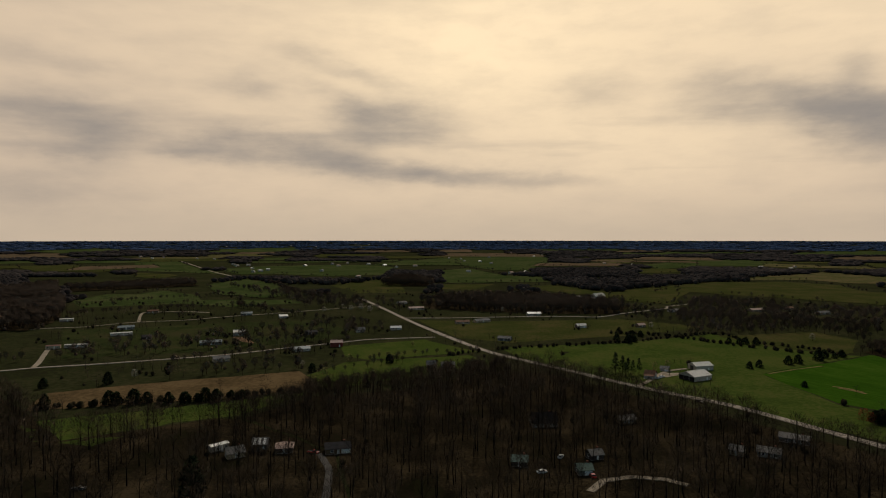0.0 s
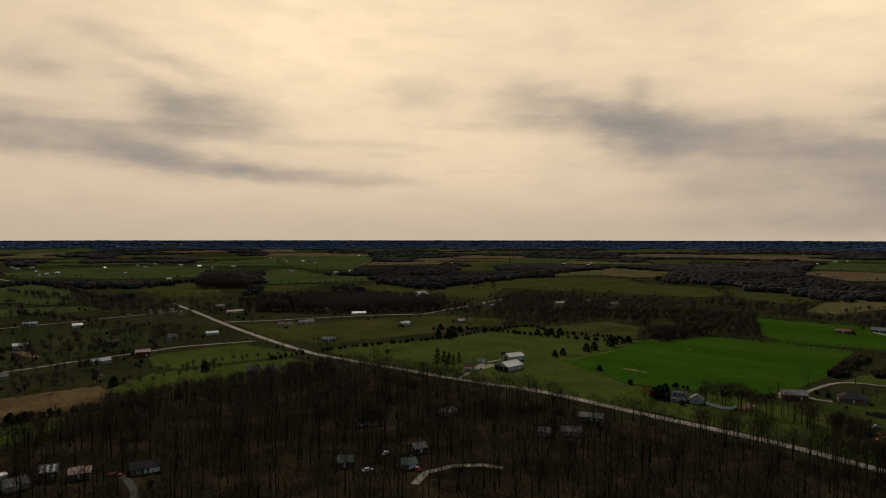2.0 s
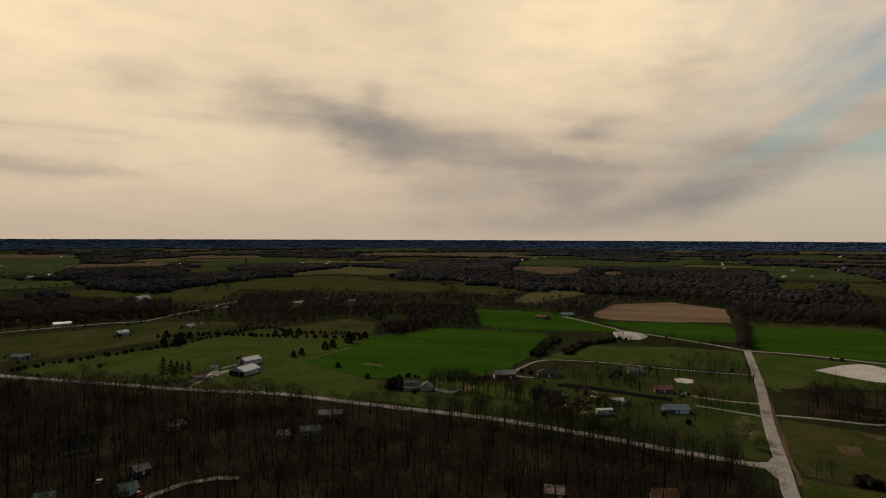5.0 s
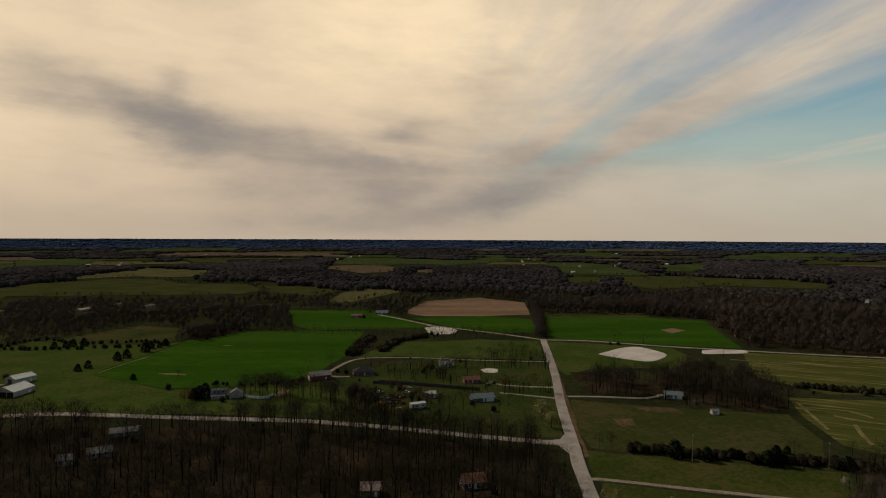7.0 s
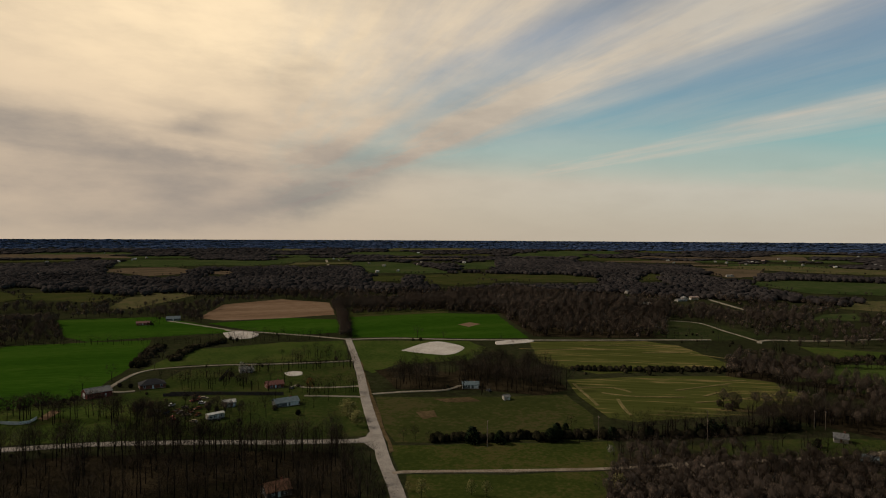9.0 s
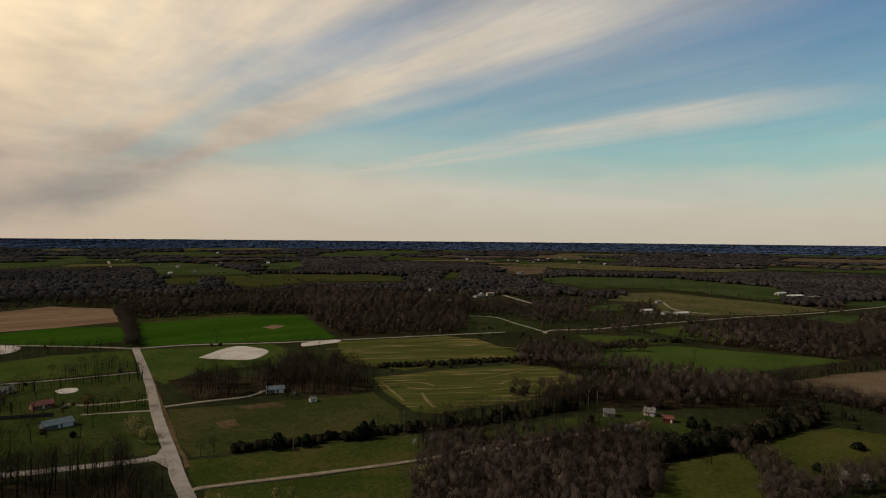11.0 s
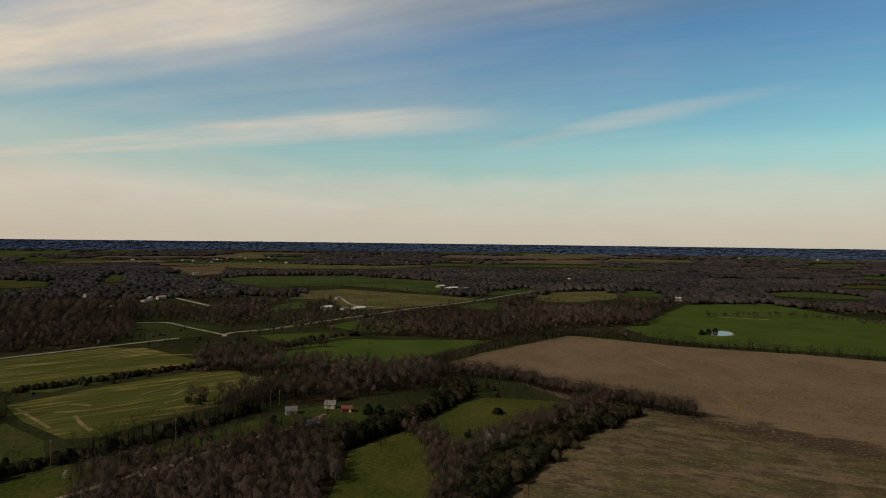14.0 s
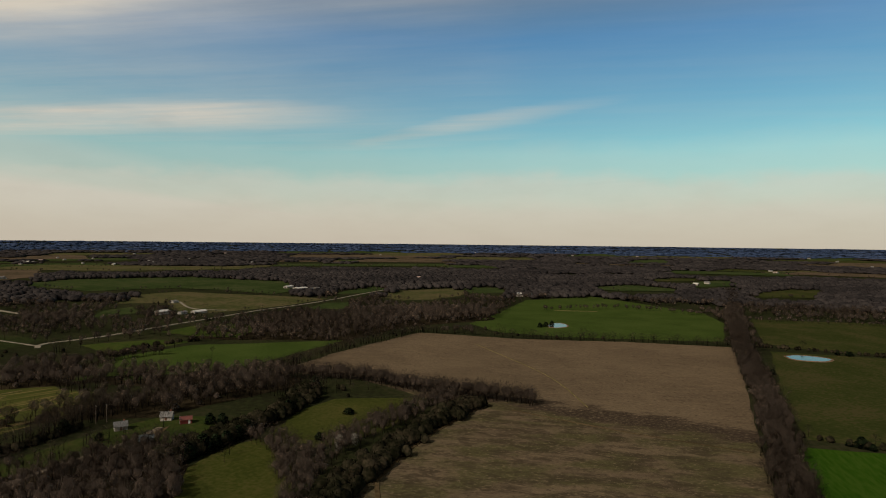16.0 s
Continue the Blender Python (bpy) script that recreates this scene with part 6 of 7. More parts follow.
house(23, 731, 15, 16.3, 8.5, TAN_WALL, BROWN_SHINGLE, "far tan house with brown roof")
house(47, 745, 26, 19.4, 8.5, TAN_WALL, GREY_SHINGLE, "far low ranch house")
house(221, 688, 18, 9.2, 6.8, TIMBER, PINK_ROOF, "far small brown house")
house(306, 817, 18, 14.0, 7.6, WHITE, PALE_SHINGLE, "far white house on a road")
house(423, 833, 21, 20.7, 8.5, TAN_WALL, PINK_ROOF, "far tan house among bare trees")
house(-198, 765, 24, 9.6, 7.6, WHITE, WHITE_METAL, "far white house with pale roof")
house(-139, 651, 13, 12.7, 7.6, DARK_WALL, DARK_SHINGLE, "dark house behind budding trees")
house(-89, 665, 17, 9.5, 7.6, WHITE, GREY_SHINGLE, "far white gabled house", rise=3)
house(-52, 680, 14, 11.8, 7.6, WHITE, BLUE_ROOF, "white house beside the road")
house(480, 858, 21, 16.7, 8.5, TIMBER, BROWN_SHINGLE, "far brown house among trees")
house(499, 810, 17, 18.7, 8.5, TAN_WALL, GREY_SHINGLE, "far tan house among trees")
house(407, 88, -75, 10.9, 7.6, BLUE_WALL, BLUE_ROOF, "blue-grey house under bare trees", garage=3)
barn(384, 60, -58, 4.0, 3.6, WHITE, PALE_SHINGLE, "tiny white garden shed", h=2.2, rise=1.0, name="shed", big_door=False)
house(347, -114, -103, 6.0, 5.5, WHITE, GREY_SHINGLE, "white farmhouse with a grey gabled roof", h=2.8, rise=2.2)
house(347, -138, -128, 6.0, 4.7, WHITE, PALE_SHINGLE, "small white gabled cottage", rise=2.4)
barn(334, -143, -113, 6.0, 5.0, REDDARK, RED_ROOF, "small red barn in a farmyard", h=2.3, rise=1.3)
barn(314, -115, -113, 6.5, 6.3, TIMBER, BLUE_ROOF, "weathered grey-green farm shed", h=2.6, name="shed")
barn(962, -58, -63, 14.8, 8.1, WHITE, WHITE_METAL, "far white farm building beside woods")
house(1063, -117, -50, 19.3, 8.5, WHITE, PALE_SHINGLE, "far white house with pale roof")
barn(1093, -141, -65, 13.8, 8.1, TAN_WALL, PINK_ROOF, "far tan shed with pink roof")
barn(839, -327, -74, 15.8, 9.9, WHITE, WHITE_METAL, "white farm building on a far road")
house(826, -348, -66, 11.2, 6.8, WHITE, PALE_SHINGLE, "far small white house")
house(825, -370, -80, 18.4, 9.3, WHITE, WHITE_METAL, "far white house with a bright roof")
barn(1065, -684, -78, 28.5, 12.6, WHITE, WHITE_METAL, "far white barn with bright roof")
barn(1118, -690, -68, 22.5, 9.0, WHITE, WHITE_METAL, "far small white barn")
barn(1036, -690, -66, 18.3, 9.0, WHITE, PALE_SHINGLE, "far pale shed beside white barns")
house(974, -397, -65, 10.9, 8.5, WHITE, PALE_SHINGLE, "far house on a rise")
barn(702, -921, -130, 15.4, 14.4, WHITE, WHITE_METAL, "bright white barn at a field edge", h=5)
barn(710, -905, -129, 9.1, 8.1, WHITE, GREY_SHINGLE, "far grey farm shed")
barn(689, -948, -131, 11.0, 8.1, REDDARK, RED_ROOF, "far small red-roofed farm shed")
house(588, 507, -50, 13.4, 8.5, BRICK, RED_ROOF, "far brick house with red roof")
house(635, 504, -54, 15.5, 8.5, BLUE_WALL, BLUE_ROOF, "far blue-walled farmhouse with blue roof", rise=3)
# far farmsteads, small white and grey buildings
far_farm(30, 2964, 0)
far_farm(91, 2608, 67)
far_farm(154, 2546, 134)
far_farm(461, 3128, 21)
far_farm(531, 3293, 88)
far_farm(468, 2542, 155)
far_farm(189, 1708, 42)
far_farm(228, 1708, 109)
far_farm(263, 1707, 176)
far_farm(-1291, 3105, 63)
far_farm(-1331, 2943, 130)
far_farm(-1337, 2840, 17)
far_farm(-481, 2153, 84)
far_farm(-363, 2152, 151)
far_farm(-212, 1543, 38)
far_farm(-155, 2068, 105)
far_farm(-96, 2149, 172)
far_farm(-719, 2156, 59)
far_farm(-606, 1962, 126)
far_farm(1096, 1943, 13)
far_farm(685, 2227, 80)
far_farm(622, 2373, 147)
far_farm(-833, 4065, 34)
far_farm(-540, 4100, 101)
far_farm(-334, 3886, 168)
far_farm(-1453, 2972, 55)
far_farm(-1139, 2866, 122)
far_farm(-1045, 2824, 9)
far_farm(-358, 1828, 76)
far_farm(76, 1793, 143)
far_farm(187, 2379, 30)
far_farm(1947, 1788, 97)
far_farm(2210, 1943, 164)
far_farm(2323, 1983, 51)
far_farm(1579, 1721, 118)
far_farm(1256, 1321, 5)
far_farm(1998, 738, 72)
far_farm(2177, 543, 139)
far_farm(2127, 656, 26)
far_farm(1759, -311, 93)
far_farm(2641, -528, 160)
far_farm(2841, -594, 47)
far_farm(3002, -759, 114)
far_farm(3075, -891, 1)
far_farm(2744, -1010, 68)
far_farm(3422, -1187, 135)
far_farm(2399, 1089, 22)
far_farm(942, -54, 89)
far_farm(2349, 710, 156)
far_farm(2423, 535, 43)
far_farm(2318, 389, 110)
far_farm(1766, -321, 177)
far_farm(2831, -448, 64)
far_farm(2824, -608, 131)
far_farm(2588, -1035, 18)
far_farm(2592, -968, 85)
far_farm(2526, -1713, 152)
far_farm(2680, -1736, 39)
far_farm(2520, -1946, 106)
far_farm(2766, -2316, 173)
far_farm(1437, -1401, 60)
far_farm(2913, -265, 127)
far_farm(2868, -584, 14)
far_farm(3002, -671, 81)
far_farm(2810, -1043, 148)
far_farm(2764, -1115, 35)
far_farm(2739, -1388, 102)
far_farm(3410, -2450, 169)
far_farm(3050, -2787, 56)
far_farm(2559, -2860, 123)
far_farm(2334, -2861, 10)
far_farm(2025, -3187, 77)
far_farm(2058, -2834, 144)
far_farm(730, -2492, 31)
far_farm(750, -2701, 98)
far_farm(674, -2362, 165)
far_farm(541, -3246, 52)
far_farm(1236, -3516, 119)
far_farm(606, -1572, 6)
far_farm(1238, -1071, 73)
far_farm(1201, -1078, 140)
far_farm(1191, -1130, 27)
far_farm(1035, -703, 94)
far_farm(919, -3792, 161)
far_farm(742, -3578, 48)
far_farm(2466, -784, 115)
far_farm(2634, -728, 2)
far_farm(2727, -557, 53)
far_farm(3184, -778, 106)
far_farm(3341, -979, 159)
far_farm(2840, -1147, 32)
far_farm(2864, -1236, 85)
far_farm(2988, -1370, 138)
far_farm(3300, -1632, 11)
far_farm(2410, -1310, 64)
far_farm(2596, -2956, 117)
far_farm(2448, -2971, 170)
far_farm(2238, -2976, 43)
far_farm(2262, -3120, 96)
far_farm(2390, -3550, 149)
far_farm(1779, -3042, 22)
far_farm(1699, -3361, 75)
far_farm(623, -1887, 128)
far_farm(603, -1496, 1)
far_farm(-1524, 3108, 54)
far_farm(-1374, 3036, 107)
far_farm(-769, 2267, 160)
far_farm(-698, 2216, 33)
far_farm(-545, 1774, 86)
far_farm(-539, 1826, 139)
far_farm(-533, 1882, 12)
far_farm(-413, 2302, 65)
far_farm(-368, 2390, 118)
far_farm(-274, 2282, 171)
far_farm(-206, 2185, 44)
far_farm(238, 1767, 97)
far_farm(558, 3425, 150)
far_farm(229, 3063, 23)
far_farm(85, 2874, 76)
far_farm(391, 3505, 129)
far_farm(1053, 2044, 2)
far_farm(2299, 3346, 55)
far_farm(1893, 2588, 108)
far_farm(1810, 1978, 161)
far_farm(1682, 1826, 34)
far_farm(-1391, 3963, 87)
far_farm(-1019, 4144, 140)
far_farm(-616, 4363, 13)
far_farm(-517, 4317, 66)
far_farm(2143, 1893, 119)
far_farm(1224, 1355, 172)
far_farm(2553, 2426, 45)
far_farm(1177, 2063, 98)
far_farm(1857, 3764, 151)
far_farm(2167, 860, 24)
far_farm(2347, 535, 77)
far_farm(1645, 628, 130)
far_farm(1714, 590, 3)
far_farm(2542, 1178, 56)
far_farm(3308, 1019, 109)
far_farm(2678, -267, 162)
far_farm(2760, -480, 35)
far_farm(4109, -447, 88)
far_farm(1172, -38, 141)
far_farm(1072, -124, 14)
car(306.5, 244.5, 0, "white", "white junked car in long grass", truck=False, group="junk yard cars")
car(294.0, 244.3, 73, "dark", "dark junked car in long grass", truck=True, group="junk yard cars")
car(319.7, 239.4, 146, "red", "faded red junked car", truck=False, group="junk yard cars")
car(325.6, 240.2, 219, "rust", "rusty car body in a junk yard", truck=False, group="junk yard cars")
car(326.7, 237.4, 292, "tan", "tan junked car with worn paint", truck=False, group="junk yard cars")
car(297.7, 234.4, 5, "rust", "rusty car body in a junk yard", truck=True, group="junk yard cars")
car(304.5, 234.0, 78, "dark", "dark junked car in long grass", truck=False, group="junk yard cars")
car(305.7, 226.3, 151, "rust", "rusty car body in a junk yard", truck=False, group="junk yard cars")
car(285.5, 226.9, 224, "red", "faded red junked car", truck=False, group="junk yard cars")
car(292.7, 224.1, 297, "tan", "tan junked car with worn paint", truck=True, group="junk yard cars")
car(295.5, 218.7, 10, "rust", "rusty car body in a junk yard", truck=False, group="junk yard cars")
car(283.3, 212.4, 83, "tan", "tan junked car with worn paint", truck=False, group="junk yard cars")
car(295.3, 229.9, 156, "dark", "dark junked car in long grass", truck=False, group="junk yard cars")
car(299.6, 226.4, 229, "rust", "rusty car body in a junk yard", truck=True, group="junk yard cars")
car(316.4, 231.2, 302, "white", "white junked car in long grass", truck=False, group="junk yard cars")
car(292.7, 236.9, 15, "blue", "faded blue junked car", truck=False, group="junk yard cars")
car(-60.0, 284.2, -20, "red", "bright red pickup on a gravel drive", truck=True)
car(62.6, 256.4, 100, "red", "red car parked at a garage door")
car(155.2, 435.9, 20, "white", "white car beside the farmhouse")
car(151.8, 432.4, 30, "white", "white pickup beside the farmhouse", truck=True)
car(-144.1, 242.5, 10, "dark", "dark pickup in open woods", truck=True)
car(154.5, 370.2, -50, "dark", "dark car on the country road")
car(53.7, 279.3, 60, "white", "white car under bare trees")
car(42.3, 260.8, 20, "white", "white car in a wooded yard")
car(368.1, 200.5, 0, "dark", "dark car at a brick house")
car(400.4, 74.2, 40, "dark", "dark car under bare trees")
clay_flat([(523, 176), (543, 172), (560, 168), (574, 157), (565, 140), (548, 125), (524, 125), (511, 131), (512, 145), (516, 160)], "pale bare clay bed of a dry pond")
clay_flat([(585, 102), (599, 86), (604, 70), (591, 68), (577, 83), (569, 98)], "narrow pale clay flat beside a gravel road")
clay_flat([(569, 390), (583, 381), (578, 355), (555, 345), (543, 352), (541, 365)], "small pale clay flat below a field")
clay_flat([(411, 230), (419, 227), (419, 220), (408, 215), (403, 222)], "small pale gravel flat behind a brick house")
pond([(166, -614), (160, -628), (143, -632), (133, -628), (135, -611), (149, -602), (158, -603)], "dark pasture pond with sky reflections")
pond([(426, -619), (428, -641), (415, -639), (402, -622), (404, -605), (413, -603)], "small bright pond beside a dark bush")
fence([(249.9, 304.8), (250.3, 298.6), (251.9, 293.3), (255.0, 290.4), (262.1, 293.5)], TRIM, "white vinyl privacy fence", 1.8)
fence([(322.9, 263.9), (328.2, 253.7), (331.2, 243.4)], DARK_WALL, "dark board fence along a junk yard", 2.0)
fence([(327, 262), (336, 241), (351, 197)], DARK_WALL, "long dark board fence behind a junk yard", 2.2)
fence([(370.8, 257.6), (388.8, 266.1), (406.6, 274.1)], DARK_WALL, "dark fence across a yard", 1.6)
pole(294, 55, 0, 13)
pole(321, 3, 20, 12)
pole(346, -52, 30, 12)
pole(299, 56, 0, 11)
pole(332, -50, 0, 11)
pole(250, 136, 0, 10)
pole(367, -108, 0, 10)
pole(366, -113, 0, 10)
tree("pine", 125, 445, 15)
tree("pine", 131, 448, 13)
tree("pine", 135, 448, 13)
tree("pine", 137, 443, 14)
tree("pine", 143, 448, 14)
tree("pine", 131, 441, 12)
tree("cedar", -236, 364, 9)
tree("cedar", -201, 370, 10, 1.2)
tree("cedar", -197, 371, 10, 1.2)
tree("cedar", -187, 372, 9, 1.3)
tree("cedar", -180, 374, 7, 1.3)
tree("cedar", -166, 372, 7, 1.2)
tree("cedar", -156, 372, 8, 1.4)
tree("cedar", -146, 378, 8, 1.3)
tree("cedar", -139, 377, 8, 1.3)
tree("cedar", -150, 376, 6, 1.3)
tree("cedar", -232, 426, 9)
tree("cedar", -269, 414, 9, 1.2)
tree("cedar", -52, 416, 9, 1.1)
tree("cedar", -99, 466, 8, 1.2)
tree("cedar", 165, 584, 9)
tree("cedar", 175, 581, 10, 1.2)
tree("cedar", 183, 588, 8, 1.2)
tree("cedar", 233, 467, 7, 1.2)
tree("cedar", 243, 472, 7, 1.2)
tree("cedar", 272, 484, 8, 1.3)
tree("cedar", 282, 488, 7, 1.2)
tree("cedar", 306, 501, 9, 1.2)
tree("cedar", 318, 513, 7, 1.3)
tree("cedar", 334, 515, 7, 1.2)
tree("cedar", 325, 510, 6, 1.3)
tree("cedar", 279, 579, 7, 1.3)
tree("cedar", 285, 579, 7, 1.2)
tree("cedar", 293, 576, 7, 1.2)
tree("cedar", 272, 585, 6, 1.2)
tree("cedar", 239, 406, 4, 1.3)
tree("cedar", -97, 237, 17, 0.8)
tree("cedar", -125, 383, 7, 1.2)
tree("cedar", -131, 381, 7, 1.2)
tree("cedar", -43, 497, 8, 1.2)
tree("cedar", 297, 63, 9, 1.2)
tree("cedar", 301, 50, 8.5, 1.2)
tree("cedar", 313, 23, 9, 1.0)
tree("cedar", 311, 26, 7, 1.3)
tree("cedar", 329, -22, 8, 1.3)
tree("cedar", 324, -4, 6, 1.4)
tree("cedar", 342, -48, 8, 1.3)
tree("cedar", 344, -54, 8, 1.3)
tree("cedar", 346, -60, 7, 1.3)
tree("cedar", 360, -91, 7, 1.3)
tree("cedar", 333, 20, 4, 1.3)
tree("cedar", 286, 241, 6, 1.2)
tree("cedar", 232, 324, 9, 1.1)
tree("cedar", 236, 324, 10, 1.1)
tree("cedar", 230, 326, 8, 1.2)
tree("cedar", 185, 647, 8, 1.2)
tree("cedar", 188, 612, 9, 1.4)
tree("cedar", 199, 620, 8, 1.3)
tree("red", 223, 325, 8, 1.1)
tree("red", 226, 324, 7, 1.1)
tree("red", 370, 188, 8, 1.1)
tree("cedar", 285, -216, 4, 2.4)
tree("cedar", 263, -240, 7, 1.2)
tree("cedar", 280, -123, 8, 1.3)
tree("cedar", 281, -128, 9, 1.3)
tree("cedar", 282, -135, 8, 1.3)
tree("cedar", 285, -142, 9, 1.3)
tree("cedar", 287, -149, 8, 1.3)
tree("cedar", 291, -156, 9, 1.3)
tree("cedar", 309, -191, 8, 1.3)
tree("cedar", 315, -200, 8, 1.3)
tree("cedar", 259, -178, 4, 1.6)
tree("cedar", 252, -188, 6, 1.2)
tree("cedar", 322, -151, 7, 1.3)
tree("cedar", 318, -156, 7, 1.4)
tree("cedar", 347, -235, 9, 1.2)
tree("cedar", 261, -244, 6, 1.2)
tree("cedar", 267, -262, 6, 1.2)
tree("cedar", 335, -100, 5, 1.2)
tree("cedar", 277, -119, 8, 1.3)
tree("cedar", 64, -366, 6, 1.5)
tree("cedar", 69, -365, 4, 1.5)
tree("cedar", 115, -423, 4, 1.5)
tree("cedar", 150, -521, 4, 1.5)
tree("cedar", 146, -502, 4, 1.4)
tree("cedar", 127, -660, 6, 1.4)
tree("cedar", 135, -658, 4, 1.5)
tree("cedar", 125, -662, 5, 1.5)
tree("cedar", 419, -604, 8, 1.5)
tree("cedar", 420, -594, 6, 1.5)
tree("cedar", 423, -622, 7, 1.4)
tree("cedar", 59, -365, 3.5, 1.5)
tree("bare", 95, 442, 12)
tree("bare", 106, 438, 12, 1.1)
tree("bare", 111, 403, 11, 1.3)
tree("bare", -153, 292, 16)
tree("bare", -136, 284, 15)
tree("bare", -147, 406, 8)
tree("bare", 257, 382, 8)
tree("bare", 291, 183, 13, 1.2)
tree("bare", 305, 182, 12, 1.1)
tree("bare", 252, 178, 13)
tree("bare", 331, 166, 12)
tree("bare", 349, 165, 13)
tree("bare", 375, 169, 12)
tree("bare", 298, 192, 11)
tree("bare", 315, 164, 11)
tree("bare", 288, 96, 7)
tree("bare", 296, 93, 7)
tree("bare", 466, 253, 10)
tree("bare", 483, 251, 11)
tree("bare", 485, 242, 11)
tree("bare", 490, 230, 10)
tree("bare", 459, 259, 10)
tree("bare", 263, -130, 8, 1.4)
tree("bare", 232, -154, 9, 1.3)
tree("bare", 313, 12, 9)
tree("bare", 334, -131, 12, 1.1)
tree("bare", 249, -276, 11)
tree("bare", 239, -311, 10)
tree("bare", 513, -242, 8)
tree("bare", 329, 17, 9)
tree("bare", 292, 84, 7)
tree("bare", 292, 91, 7)
tree("bare", 346, -6, 8)
tree("bare", 270, -136, 8, 1.3)
tree("bare", 88, -368, 8, 1.2)
tree("bare", 166, -669, 8, 1.2)
tree("bare", 59, -371, 8)
tree("blossom", 238, -175, 9, 0.8)
tree("blossom", 237, -183, 8.5, 0.8)
tree("blossom", 300, -3, 4, 1.2)
tree("blossom", 358, 596, 8)
tree("blossom", -111, 487, 6, 1.2)
tree("blossom", -112, 847, 10, 1.2)
tree("blossom", -124, 833, 9, 1.2)
tree("blossom", -140, 864, 8, 1.2)
tree("blossom", 229, 677, 7, 1.2)
tree("blossom", 434, 833, 8)
tree("blossom", 82, 846, 7)
tree("blossom", -157, 817, 8, 1.2)
tree("blossom", -98, 824, 9, 1.1)
tree("blossom", -223, 445, 7)
tree("blossom", 403, 260, 8)
tree("blossom", 404, 252, 7)
tree("blossom", 397, 252, 7)
tree("bud", 320, 140, 10, 1.2)
tree("bud", 306, 128, 10, 1.3)
tree("bud", 316, 136, 9, 1.2)
tree("bud", 226, 68, 8)
tree("bud", 246, -6, 9, 0.9)
tree("bud", 234, 50, 6)
tree("bud", 234, 44, 6)
tree("bud", 231, 75, 5)
tree("bud", -76, 503, 6, 1.2)
tree("bud", -60, 508, 6, 1.2)
tree("bud", -43, 499, 7, 1.2)
tree("bud", -86, 449, 6, 1.3)
tree("bud", -37, 508, 6, 1.2)
tree("bud", -28, 572, 6, 1.2)
tree("bud", 158, 458, 7)
tree("bud", 169, 463, 6)

# woods
wood("wood", [(-80, 390), (-31, 404), (41, 461), (82, 446), (115, 397), (151, 351), (196, 283), (227, 225), (244, 183), (259, 146), (265, 122), (236, 99), (205, 81), (129, 154), (63, 217), (40, 200), (-27, 201), (-48, 285), (-110, 339)], 7.8, NEAR, 16, "bare grey-brown deciduous wood over leaf litter")
wood("wood", [(-284, 394), (-239, 354), (-187, 301), (-126, 339), (-110, 336), (-51, 285), (-27, 201), (-173, 201), (-317, 369)], 9.0, NEAR, 17, "open stand of bare trees over leaf litter")
wood("wood", [(439, 169), (454, 149), (446, 111), (488, 98), (473, 72), (470, 44), (417, 23), (399, 39), (402, 80), (389, 135)], 6.0, NEAR, 14, "small bare wood beside a pond")
wood("wood", [(295, -7), (308, -31), (313, -57), (318, -105), (298, -125), (269, -117), (238, -97), (214, -82), (191, -69), (211, 0), (261, -2)], 5.2, THICK, 11, "bare brushy wood below a farm track")
wood("wood", [(396, -61), (415, -104), (416, -158), (420, -234), (383, -249), (362, -223), (359, -180), (356, -136), (386, -96)], 9, MID, 13, "bare brown trees between fields")
wood("wood", [(828, 354), (953, 275), (1175, 181), (1052, 20), (950, -86), (654, -59), (632, 17), (628, 70), (810, 136), (803, 223), (747, 319)], 10, MID, 15, "bare grey-brown valley woods")
wood("wood", [(367, 538), (413, 552), (447, 553), (443, 529), (367, 508)], 7, MID, 12, "dark thicket at a field corner")
wood("wood", [(-550, 641), (-1065, 1244), (-811, 1129), (-820, 1308), (-476, 776), (-433, 652)], 9, MID, 16, "dark woods at a road")
wood("wood", [(-749, 1212), (-568, 1397), (-507, 1275), (-685, 1143)], 10, MID, 14, "dark belt of trees")
wood("wood", [(-132, 1320), (-87, 1480), (-20, 1355), (-22, 1271), (-110, 1270)], 9, MID, 18, "round dark copse in a field")
wood("wood", [(-39, 977), (92, 1045), (198, 1001), (265, 888), (230, 795), (90, 846), (-19, 877)], 10, MID, 15, "dark woods behind houses")
wood("wood", [(-448, 1272), (-244, 1091), (-36, 881), (-72, 829), (-177, 862), (-399, 1197)], 16, MID, 12, "scattered bare trees round far houses")
wood("wood", [(-342, 553), (-218, 653), (-96, 723), (-51, 661), (-82, 623), (-240, 539), (-307, 496)], 17, MID, 12, "scattered bare yard trees")
wood("wood", [(-207, 446), (-148, 497), (-99, 482), (-105, 469), (-193, 434)], 13, MID, 11, "row of bare trees behind houses")
wood("wood", [(621, -261), (683, -398), (657, -482), (648, -572), (564, -705), (500, -603), (519, -475), (487, -357), (514, -350), (577, -287)], 10, MID, 14, "brown bare belt of woods")
wood("wood", [(554, -99), (559, -144), (502, -160), (485, -186), (412, -245), (356, -225), (394, -188), (469, -135), (486, -86)], 10, MID, 12, "brown bare woods between fields")

